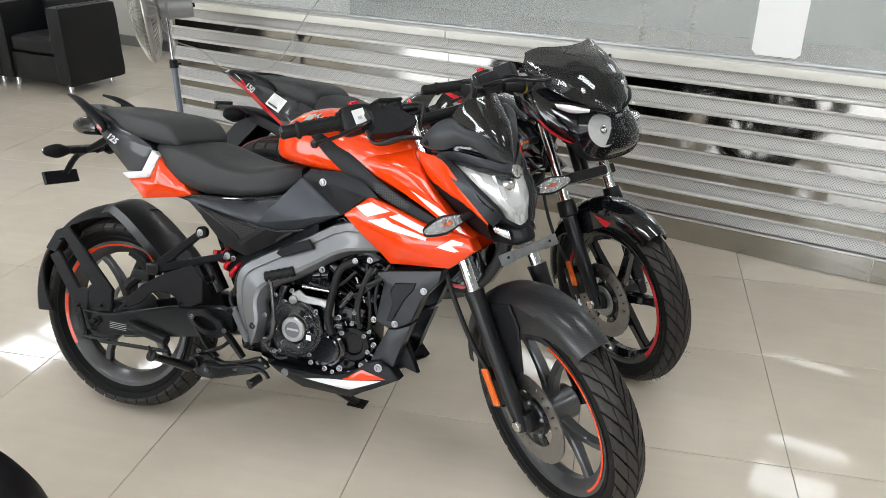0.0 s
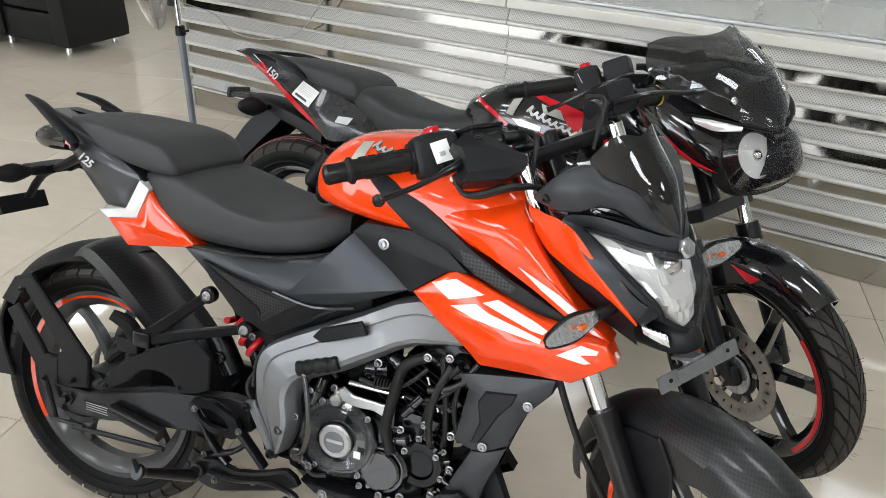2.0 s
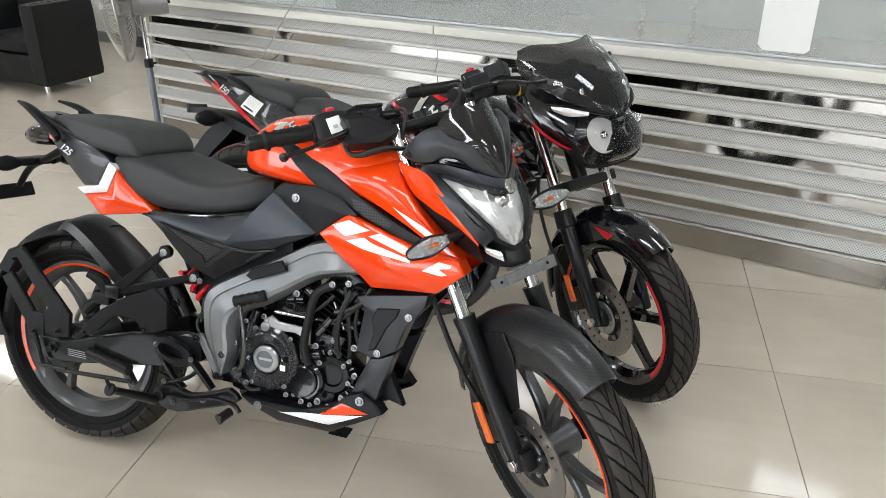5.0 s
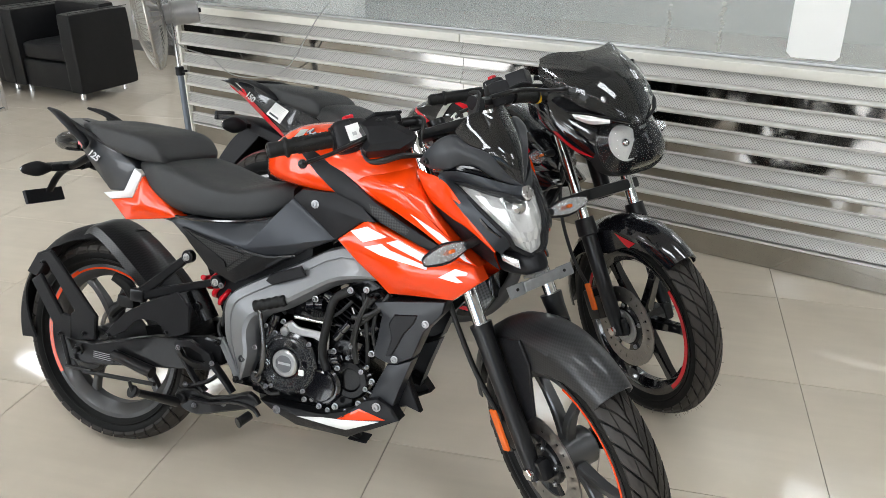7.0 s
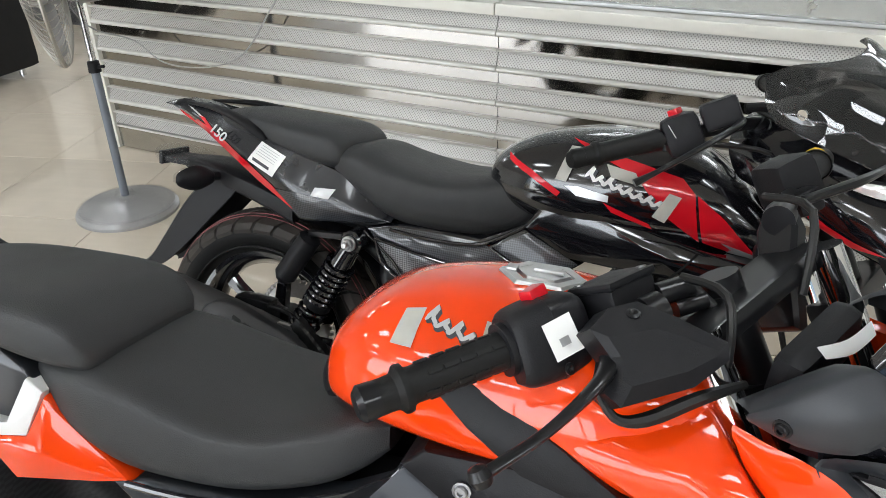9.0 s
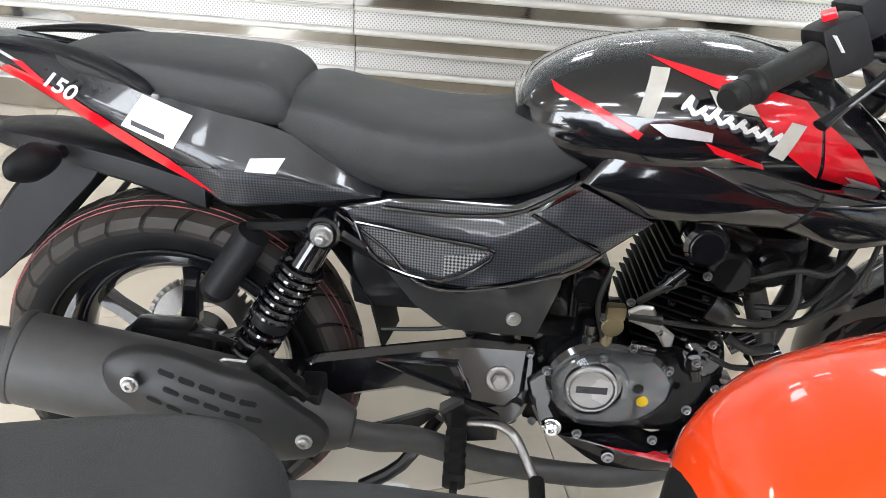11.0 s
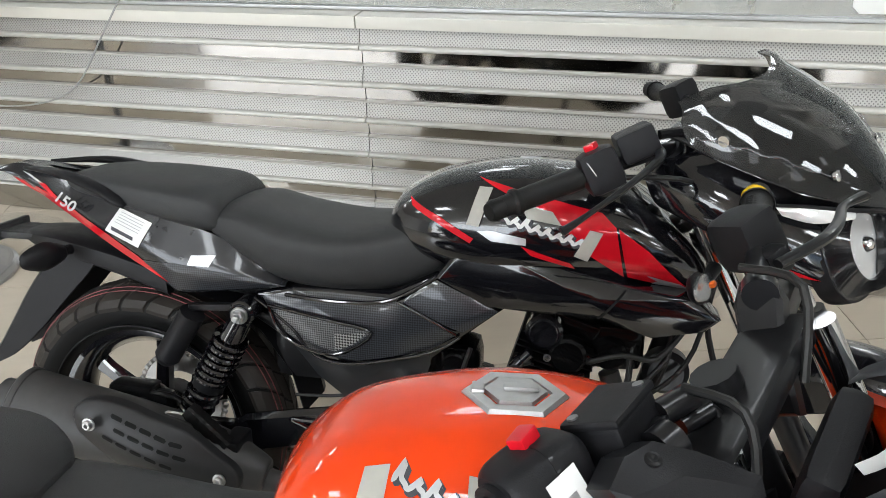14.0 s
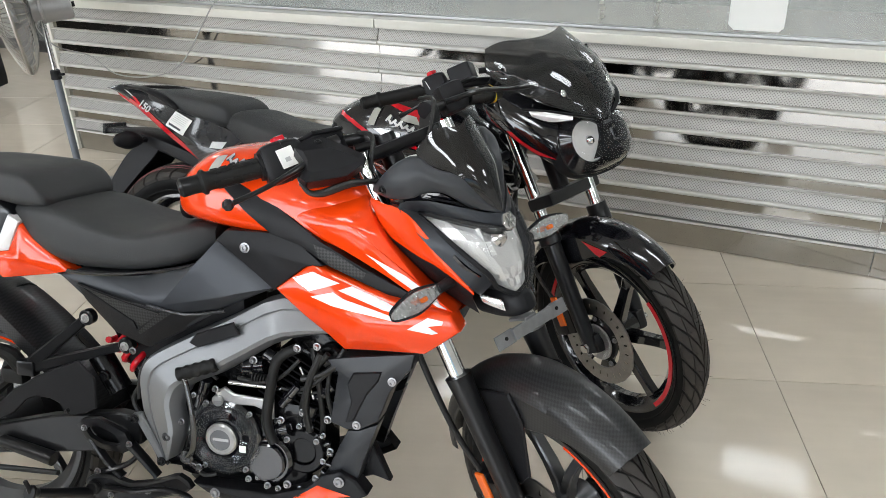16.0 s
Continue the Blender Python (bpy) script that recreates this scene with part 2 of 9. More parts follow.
# ---- materials ----
def shader(name, base, rough=0.5, metal=0.0, coat=0.0, var=0.0, scale=40.0, bump=0.0, bscale=300.0, alpha=None, trans=0.0, ior=1.45, rvar=0.0, emit=None, spec=None):
    """A surface with its colour varied at two scales, roughness wear and fine relief."""
    m = bpy.data.materials.new(name)
    m.use_nodes = True
    nt = m.node_tree
    b = nt.nodes["Principled BSDF"]
    b.inputs["Base Color"].default_value = (*base, 1)
    b.inputs["Roughness"].default_value = rough
    b.inputs["Metallic"].default_value = metal
    b.inputs["Coat Weight"].default_value = coat
    b.inputs["Coat Roughness"].default_value = 0.04
    b.inputs["IOR"].default_value = ior
    if spec is not None:
        b.inputs["Specular IOR Level"].default_value = spec
    if trans:
        b.inputs["Transmission Weight"].default_value = trans
    if alpha is not None:
        b.inputs["Alpha"].default_value = alpha
    if emit:
        b.inputs["Emission Color"].default_value = (*emit[0], 1)
        b.inputs["Emission Strength"].default_value = emit[1]
    co = nt.nodes.new("ShaderNodeTexCoord")
    if var:
        n1, n2 = nt.nodes.new("ShaderNodeTexNoise"), nt.nodes.new("ShaderNodeTexNoise")
        n1.inputs["Scale"].default_value, n2.inputs["Scale"].default_value = scale * 0.12, scale
        n1.inputs["Detail"].default_value, n2.inputs["Detail"].default_value = 3, 6
        ad = nt.nodes.new("ShaderNodeMath")
        ad.operation = "ADD"
        mp = nt.nodes.new("ShaderNodeMapRange")
        mp.inputs[1].default_value, mp.inputs[2].default_value = 0.7, 1.3
        mp.inputs[3].default_value, mp.inputs[4].default_value = 1 - var, 1 + var
        mx = nt.nodes.new("ShaderNodeMix")
        mx.data_type, mx.blend_type = "RGBA", "MULTIPLY"
        mx.inputs[0].default_value = 1
        mx.inputs[6].default_value = (*base, 1)
        for n in (n1, n2):
            nt.links.new(co.outputs["Object"], n.inputs["Vector"])
        nt.links.new(n1.outputs["Fac"], ad.inputs[0])
        nt.links.new(n2.outputs["Fac"], ad.inputs[1])
        nt.links.new(ad.outputs[0], mp.inputs[0])
        nt.links.new(mp.outputs[0], mx.inputs[7])
        nt.links.new(mx.outputs[2], b.inputs["Base Color"])
        if rvar:
            mr = nt.nodes.new("ShaderNodeMapRange")
            mr.inputs[1].default_value, mr.inputs[2].default_value = 0.7, 1.3
            mr.inputs[3].default_value, mr.inputs[4].default_value = max(0.02, rough - rvar), min(1, rough + rvar)
            nt.links.new(ad.outputs[0], mr.inputs[0])
            nt.links.new(mr.outputs[0], b.inputs["Roughness"])
    if bump:
        nb, bp = nt.nodes.new("ShaderNodeTexNoise"), nt.nodes.new("ShaderNodeBump")
        nb.inputs["Scale"].default_value, nb.inputs["Detail"].default_value = bscale, 4
        bp.inputs["Strength"].default_value, bp.inputs["Distance"].default_value = bump, 0.002
        nt.links.new(co.outputs["Object"], nb.inputs["Vector"])
        nt.links.new(nb.outputs["Fac"], bp.inputs["Height"])
        nt.links.new(bp.outputs["Normal"], b.inputs["Normal"])
    return m


def weave(name, dark, light, rough, size, coat=0.5):
    """A woven carbon-look film: a fine chequer of two tones under lacquer."""
    m = shader(name, dark, rough, 0, coat)
    nt = m.node_tree
    b = nt.nodes["Principled BSDF"]
    co, ck, mp = nt.nodes.new("ShaderNodeTexCoord"), nt.nodes.new("ShaderNodeTexChecker"), nt.nodes.new("ShaderNodeMapping")
    mp.inputs["Rotation"].default_value = (0, radians(45), 0)
    mp.inputs["Scale"].default_value = (1, 0.001, 1)
    ck.inputs["Scale"].default_value = 1 / size
    ck.inputs[1].default_value, ck.inputs[2].default_value = (*dark, 1), (*light, 1)
    nt.links.new(co.outputs["Object"], mp.inputs["Vector"])
    nt.links.new(mp.outputs["Vector"], ck.inputs["Vector"])
    nt.links.new(ck.outputs["Color"], b.inputs["Base Color"])
    return m


ORANGE = shader("orange_paint", (0.80, 0.052, 0.003), 0.22, 0.0, 1.0, 0.04, 12, spec=0.12)
GLOSS = shader("gloss_black_paint", (0.006, 0.006, 0.008), 0.12, 0.0, 1.0)
RED = shader("red_paint", (0.60, 0.006, 0.016), 0.3, 0.0, 1.0, spec=0.15)
WHITE = shader("white_film", (0.75, 0.75, 0.74), 0.35, 0.0, 0.5)
SILVERFILM = shader("silver_film", (0.55, 0.56, 0.57), 0.3, 0.4, 0.5)
MATTE = shader("matte_black_plastic", (0.010, 0.010, 0.0115), 0.44, 0, 0, 0.18, 60, 0.15, 700, rvar=0.08, spec=0.24)
SATIN = shader("satin_black_metal", (0.009, 0.009, 0.010), 0.28, 0.0, 0.2, 0.15, 50, spec=0.28)
GREY = shader("gunmetal_paint", (0.19, 0.195, 0.205), 0.36, 0.5, 0.3, 0.06, 30, rvar=0.05)
WHEELM = shader("dark_wheel_paint", (0.085, 0.086, 0.09), 0.34, 0.6, 0.3, 0.06, 30, rvar=0.05)
SLATE = shader("slate_plastic", (0.017, 0.0185, 0.022), 0.38, 0.1, 0.1, 0.1, 40, 0.06, 700, spec=0.4)
DARKGREY = shader("dark_grey_paint", (0.026, 0.028, 0.032), 0.34, 0.4, 0.35, 0.06, 30)
VINYL = shader("black_seat_vinyl", (0.036, 0.037, 0.038), 0.48, 0, 0, 0.15, 30, 0.35, 700, rvar=0.06, spec=0.34)
RUBBER = shader("tyre_rubber", (0.008, 0.008, 0.008), 0.5, 0, 0, 0.3, 25, 0.15, 400, rvar=0.08, spec=0.15)
GRIP = shader("grip_rubber", (0.010, 0.010, 0.010), 0.45, 0, 0, 0.2, 80, 0.2, 800, spec=0.25)
CHROME = shader("chrome", (0.75, 0.75, 0.76), 0.08, 1.0)
ALU = shader("cast_aluminium", (0.5, 0.5, 0.5), 0.35, 1.0, 0, 0.1, 80, 0.1, 500)
STEELD = shader("brake_steel", (0.33, 0.32, 0.31), 0.35, 1.0, 0, 0.1, 150)
ENGINE = shader("engine_black", (0.0035, 0.0035, 0.004), 0.26, 0.0, 0.22, 0.2, 60, 0.15, 500, spec=0.16)
FINS = shader("fin_black", (0.003, 0.003, 0.0035), 0.5, 0, 0, 0.2, 60, spec=0.10)
BOLT = shader("zinc_bolt", (0.30, 0.30, 0.31), 0.28, 1.0, 0, 0.1, 80)
AMBER = shader("amber_reflector", (0.75, 0.13, 0.01), 0.25, 0, 0.6)
REDLENS = shader("red_lens", (0.45, 0.01, 0.015), 0.12, 0, 1.0)
INDREF = shader("indicator_reflector", (0.62, 0.63, 0.64), 0.2, 0.75, 0, 0.1, 60, 0.8, 110)
LENS = shader("clear_lens", (0.10, 0.10, 0.10), 0.02, 0, 0, alpha=0.10, spec=0.6)
REFLECTOR = shader("lamp_reflector", (0.94, 0.945, 0.945), 0.14, 0.45, 0, 0.05, 60, 0.2, 45)
TINT = shader("tinted_screen", (0.010, 0.0105, 0.012), 0.03, 0, 1.0, alpha=0.70)
SMOKE = shader("smoked_screen", (0.006, 0.006, 0.007), 0.04, 0, 1.0, alpha=0.88)
TAILM = shader("dark_lacquer", (0.016, 0.017, 0.020), 0.2, 0.1, 0.5, 0.1, 40, spec=0.35)
DULLRED = shader("moulding_red", (0.20, 0.045, 0.05), 0.5, 0, 0, 0.6, 90)
SHIELD = shader("heat_shield_coating", (0.026, 0.026, 0.027), 0.4, 0.1, 0, 0.1, 40, 0.05, 900, spec=0.4)
CARBON = weave("carbon_film", (0.008, 0.009, 0.012), (0.045, 0.05, 0.06), 0.3, 0.0032)
CARBONL = weave("light_carbon_film", (0.03, 0.032, 0.036), (0.17, 0.175, 0.185), 0.3, 0.0032)
MESHM = weave("black_mesh", (0.002, 0.002, 0.002), (0.026, 0.026, 0.027), 0.5, 0.0045, 0.0)
MUFFLER = shader("muffler_coating", (0.055, 0.0545, 0.054), 0.5, 0.1, 0, 0.14, 40, 0.05, 900)
TAPE = shader("masking_tape", (0.40, 0.39, 0.35), 0.5, 0, 0, 0.08, 60)
PAPER = shader("white_sticker", (0.8, 0.8, 0.78), 0.5)
INK = shader("print_ink", (0.05, 0.05, 0.06), 0.6)
WRAP = shader("clear_plastic_wrap", (0.35, 0.35, 0.35), 0.06, 0, 0, trans=0.0, alpha=0.06, bump=0.2, bscale=25, spec=0.8)
YELLOW = shader("yellow_plastic", (0.75, 0.5, 0.01), 0.4)
GOLD = shader("brass_fitting", (0.32, 0.27, 0.17), 0.4, 1.0)
WIRE = shader("cable_sheath", (0.008, 0.008, 0.008), 0.45)
WHITEP = shader("white_plastic", (0.72, 0.72, 0.70), 0.4)

# ---- light ----
world = bpy.data.worlds.new("sky")
scene.world = world
world.use_nodes = True
wn = world.node_tree
sky = wn.nodes.new("ShaderNodeTexSky")
sky.sky_type, sky.sun_disc, sky.sun_elevation, sky.sun_rotation = "NISHITA", False, radians(50), radians(200)
wn.links.new(sky.outputs[0], wn.nodes["Background"].inputs[0])
wn.nodes["Background"].inputs[1].default_value = 0.12


def area(name, m, sx, sy, power, colour=(1, 1, 1)):
    la = bpy.data.lights.new(name, "AREA")
    la.shape, la.size, la.size_y, la.energy, la.color = "RECTANGLE", sx, sy, power, colour
    ob = new(name, la)
    ob.matrix_basis = m
    return ob


# daylight through the shop front, behind the camera
area("window_light", look((-3.4, -4.85, 1.7), (-2.6, 2.0, 0.6)), 9.0, 2.4, 400, (0.93, 0.97, 1.0))

# ---- setting ----
ROOM = (-9.5, 4.5, -5.0, 9.0, 2.8)  # x, x, y, y, ceiling


def floor_material():
    m = shader("polished_floor_tile", (0.66, 0.588, 0.485), 0.06, 0, 0.0, 0.05, 6, 0.0, rvar=0.015)
    nt = m.node_tree
    b = nt.nodes["Principled BSDF"]
    mix = [n for n in nt.nodes if n.type == "MIX"][0]
    co, mp, wv = nt.nodes.new("ShaderNodeTexCoord"), nt.nodes.new("ShaderNodeMapping"), nt.nodes.new("ShaderNodeTexNoise")
    mp.inputs["Scale"].default_value = (1.2, 14, 1)
    wv.inputs["Scale"].default_value, wv.inputs["Detail"].default_value = 1.6, 5
    rp = nt.nodes.new("ShaderNodeMapRange")
    rp.inputs[1].default_value, rp.inputs[2].default_value, rp.inputs[3].default_value, rp.inputs[4].default_value = 0.3, 0.7, 0.97, 1.02
    m2 = nt.nodes.new("ShaderNodeMix")
    m2.data_type, m2.blend_type = "RGBA", "MULTIPLY"
    m2.inputs[0].default_value = 1
    nt.links.new(co.outputs["Object"], mp.inputs["Vector"])
    nt.links.new(mp.outputs["Vector"], wv.inputs["Vector"])
    nt.links.new(wv.outputs["Fac"], rp.inputs[0])
    nt.links.new(mix.outputs[2], m2.inputs[6])
    nt.links.new(rp.outputs[0], m2.inputs[7])
    oi = nt.nodes.new("ShaderNodeObjectInfo")
    rr = nt.nodes.new("ShaderNodeMapRange")
    rr.inputs[3].default_value, rr.inputs[4].default_value = 0.965, 1.035
    m3 = nt.nodes.new("ShaderNodeMix")
    m3.data_type, m3.blend_type = "RGBA", "MULTIPLY"
    m3.inputs[0].default_value = 1
    nt.links.new(oi.outputs["Random"], rr.inputs[0])
    nt.links.new(m2.outputs[2], m3.inputs[6])
    nt.links.new(rr.outputs[0], m3.inputs[7])
    nt.links.new(m3.outputs[2], b.inputs["Base Color"])
    return m


TILE = floor_material()
GROUT = shader("floor_grout", (0.36, 0.325, 0.275), 0.7, 0, 0, 0.1, 30)
WALL = shader("painted_wall", (0.66, 0.65, 0.62), 0.6, 0, 0, 0.05, 8, 0.1, 120)
CEIL = shader("ceiling_board", (0.50, 0.49, 0.47), 0.8, 0, 0, 0.03, 6)
PANELGLOW = shader("led_panel", (0.9, 0.9, 0.9), 0.5, emit=((0.93, 0.975, 1.0), 14.0))
MIRROR = shader("polished_steel", (0.42, 0.40, 0.375), 0.075, 1.0, 0, 0.05, 7, 0.02, 9)
PLINTH = shader("plinth_steel", (0.46, 0.45, 0.43), 0.13, 1.0, 0, 0.08, 9, 0.03, 12)
BRUSHED = shader("brushed_steel", (0.58, 0.57, 0.55), 0.32, 1.0, 0, 0.06, 20, 0.05, 60)
BRIGHT = shader("bright_steel_edge", (0.64, 0.625, 0.59), 0.32, 0.1, 0, 0.10, 14)
RAIL = shader("cream_rail_paint", (0.70, 0.68, 0.62), 0.35, 0, 0.3, 0.05, 9)
GLASS = shader("partition_glass", (0.42, 0.45, 0.45), 0.03, 0, 0.0, alpha=0.34)
LEATHER = shader("black_leatherette", (0.012, 0.012, 0.013), 0.42, 0, 0, 0.2, 20, 0.35, 260, rvar=0.08, spec=0.3)
GREYTRIM = shader("grey_trim", (0.2, 0.2, 0.2), 0.5)
GLASSD = shader("door_glass", (0.35, 0.37, 0.38), 0.05, 0, 0, alpha=0.5)
FANGREY = shader("fan_grey_paint", (0.36, 0.36, 0.36), 0.35, 0.4, 0.2, 0.05, 30)
FANBLUE = shader("blue_grey_paint", (0.16, 0.18, 0.21), 0.4, 0.2, 0.2, 0.05, 30)
FANWIRE = shader("fan_wire", (0.42, 0.40, 0.36), 0.35, 0.7)
CORD = shader("grey_cord", (0.35, 0.35, 0.34), 0.6)
FRAMEM = shader("aluminium_frame", (0.45, 0.45, 0.45), 0.4, 0.6, 0, 0.05, 20)


def perforated():
    m = shader("perforated_steel", (0.48, 0.47, 0.45), 0.42, 0.4, 0)
    nt = m.node_tree
    b = nt.nodes["Principled BSDF"]
    co, mp, vo = nt.nodes.new("ShaderNodeTexCoord"), nt.nodes.new("ShaderNodeMapping"), nt.nodes.new("ShaderNodeTexVoronoi")
    mp.inputs["Scale"].default_value = (1, 0.00001, 1)
    mp.inputs["Rotation"].default_value = (0, radians(45), 0)
    vo.inputs["Scale"].default_value = 1 / 0.0080
    vo.inputs["Randomness"].default_value = 0
    rp = nt.nodes.new("ShaderNodeMapRange")
    rp.inputs[1].default_value, rp.inputs[2].default_value, rp.inputs[3].default_value, rp.inputs[4].default_value = 0.20, 0.32, 0.42, 1.0
    mx = nt.nodes.new("ShaderNodeMix")
    mx.data_type, mx.blend_type = "RGBA", "MULTIPLY"
    mx.inputs[0].default_value = 1
    mx.inputs[6].default_value = (0.48, 0.47, 0.45, 1)
    nt.links.new(co.outputs["Object"], mp.inputs["Vector"])
    nt.links.new(mp.outputs["Vector"], vo.inputs["Vector"])
    nt.links.new(vo.outputs["Distance"], rp.inputs[0])
    nt.links.new(rp.outputs[0], mx.inputs[7])
    nt.links.new(mx.outputs[2], b.inputs["Base Color"])
    bp = nt.nodes.new("ShaderNodeBump")
    bp.inputs["Strength"].default_value, bp.inputs["Distance"].default_value = 0.5, 0.001
    nt.links.new(rp.outputs[0], bp.inputs["Height"])
    nt.links.new(bp.outputs["Normal"], b.inputs["Normal"])
    return m


PERF = perforated()
x0, x1, y0, y1, zc = ROOM
structure("floor", box(((x0 + x1) / 2, (y0 + y1) / 2, -0.055), (x1 - x0, y1 - y0, 0.1), 0), GROUT, "grey-brown grout bed under polished beige floor tiles", "floor")
structure("ceiling", box(((x0 + x1) / 2, (y0 + y1) / 2, zc + 0.05), (x1 - x0 + 0.4, y1 - y0 + 0.4, 0.1), 0), CEIL, "white board ceiling with recessed light panels", "ceiling")
structure("wall_north", box(((x0 + x1) / 2, y1 + 0.1, zc / 2), (x1 - x0, 0.2, zc), 0), WALL, "plain pale grey painted wall of the back room", "wall")
structure("wall_west", box((x0 - 0.1, (y0 + y1) / 2, zc / 2), (0.2, y1 - y0 + 0.4, zc), 0), WALL, "plain pale grey painted wall behind the sofas", "wall")
structure("wall_east", box((x1 + 0.1, (y0 + y1) / 2, zc / 2), (0.2, y1 - y0 + 0.4, zc), 0), WALL, "plain pale grey painted showroom wall", "wall")
structure("wall_south_sill", box(((x0 + x1) / 2, y0 - 0.1, 0.2), (x1 - x0, 0.2, 0.4), 0), WALL, "low painted wall below the shop window", "wall")
structure("wall_south_lintel", box(((x0 + x1) / 2, y0 - 0.1, zc - 0.05), (x1 - x0, 0.2, 0.1), 0), WALL, "painted band over the shop window", "wall")
shopw = tagged(part("window_1", box(((x0 + x1) / 2, y0 - 0.06, 0.43), (x1 - x0, 0.12, 0.06), 0.01), FRAMEM), "wide shop window in a grey aluminium frame", "window", "", "structure")
for k in range(8):
    part("window_frame", box((x0 + (x1 - x0) * k / 7, y0 - 0.06, 1.57), (0.07, 0.1, 2.3), 0.008), FRAMEM, shopw)

# recessed ceiling light panels, in rows
lamp0 = thing("ceiling_light", pose(-0.45, 5.37, zc), "white recessed square ceiling light panel, switched on", "ceiling light", "ceiling lights")
part("frame", box((0, 0, -0.006), (0.66, 0.42, 0.012), 0.003), FRAMEM, lamp0)
part("diffuser", box((0, 0, -0.014), (0.60, 0.36, 0.008), 0.002), PANELGLOW, lamp0)
# first two, at y = 1.9, are unseen panels added to brighten the floor
spots = [(-0.6, 1.9), (1.6, 1.9), (-0.42, 6.40), (-0.42, 6.05), (-7.3, 3.38), (-7.35, 3.85), (-5.87, 3.93), (-2.9, 5.4), (-2.9, 5.9), (-5.3, 5.4), (-5.3, 5.9), (-2.9, 7.2), (-1.7, 7.6)]
for k in range(9):
    for r in range(4):
        if (k + r) % 2 == 0:
            spots.append((-6.1 + 1.1 * k, 0.5 - 1.4 * r))
for px, py in spots:
    copy_thing(lamp0, pose(px, py, zc))

# low partition: polished and perforated steel bands under a painted rail
WY = 3.25
wall_p = structure("wall_partition", box((0.05, WY + 0.06, 0.41), (8.9, 0.08, 0.80), 0.004), BRUSHED, "low partition clad in polished and perforated steel bands", "wall")
XL, XR = -4.40, 4.5
JOINTS = [-4.40, -2.37, -0.30, 1.8, 4.5]


def band(name, z0_, z1_, ya, yb, mat, label):
    """A long strip from z0_ to z1_, leaning from depth ya at its foot to yb at its head, in lengths that meet at the joints."""
    for a, b in zip(JOINTS[:-1], JOINTS[1:]):
        g = 0.0015
        vs = [(a + g, ya, z0_), (b - g, ya, z0_), (b - g, yb, z1_), (a + g, yb, z1_)]
        vs += [(x, y + 0.012, z) for x, y, z in vs]
        fs = [[0, 1, 2, 3], [7, 6, 5, 4], [0, 4, 5, 1], [1, 5, 6, 2], [2, 6, 7, 3], [3, 7, 4, 0]]
        part(name, (vs, fs), mat, wall_p, label, 20)


def lip(name, z0_, z1_, out, label):
    """A long rounded lip that stands out from the wall, in lengths that meet at the joints."""
    h, c = (z1_ - z0_) / 2, (z0_ + z1_) / 2
    pr = [(WY + 0.01, z0_)] + [(WY - out * math.cos(radians(w)) ** 0.7, c + h * math.sin(radians(w))) for w in (-80, -50, -20, 10, 40, 65, 85)] + [(WY + 0.01, z1_)]
    for a, b in zip(JOINTS[:-1], JOINTS[1:]):
        part(name, loft([[(x, y, z) for y, z in pr] for x in (a + 0.0015, b - 0.0015)]), BRIGHT, wall_p, label, 50)


PITCH = 0.1254
for k in range(6):
    top = 0.806 - PITCH * k
    band("perforated_strip", top - 0.049, top, WY - 0.014, WY + 0.006, PERF, "grey perforated steel strip")
    if k == 5:
        break
    lip("bright_lip", top - 0.074, top - 0.050, 0.022, "bright rolled steel lip")
    band("mirror_strip", top - 0.117, top - 0.073, WY + 0.004, WY + 0.004, MIRROR, "mirror-polished steel strip")
    lip("thin_lip", top - PITCH, top - 0.1165, 0.014, "thin bright steel lip")
lip("base_lip", 0.107, 0.119, 0.012, "narrow folded steel edge over the plinth")
band("plinth", 0.004, 0.106, WY - 0.004, WY - 0.004, PLINTH, "tall plain polished steel plinth")
rail = structure("trim_rail", merge(*[box(((a + b) / 2, WY + 0.03, 0.83), (b - a - 0.003, 0.13, 0.04), 0.006) for a, b in zip(JOINTS[:-1], JOINTS[1:])]), RAIL, "cream painted rail along the top of the partition", "rail")
part("end_post", box((XL - 0.012, WY + 0.05, 0.425), (0.022, 0.14, 0.85), 0.004), RAIL, wall_p, "cream painted end post")
glass = tagged(part("window_2", box((0.05, WY + 0.05, 0.857), (8.9, 0.03, 0.012), 0.003), FRAMEM), "clear glass screen standing on the partition rail", "glass screen", "", "structure")
for a, b in zip((-4.4, -2.33, -0.2, 2.0), (-2.33, -0.2, 2.0, 4.5)):
    p = part("pane", box(((a + b) / 2, WY + 0.05, 1.82), (b - a - 0.004, 0.008, 1.91), 0.001), GLASS, glass, "clear glass pane with faint dirt")
    p.visible_shadow = False

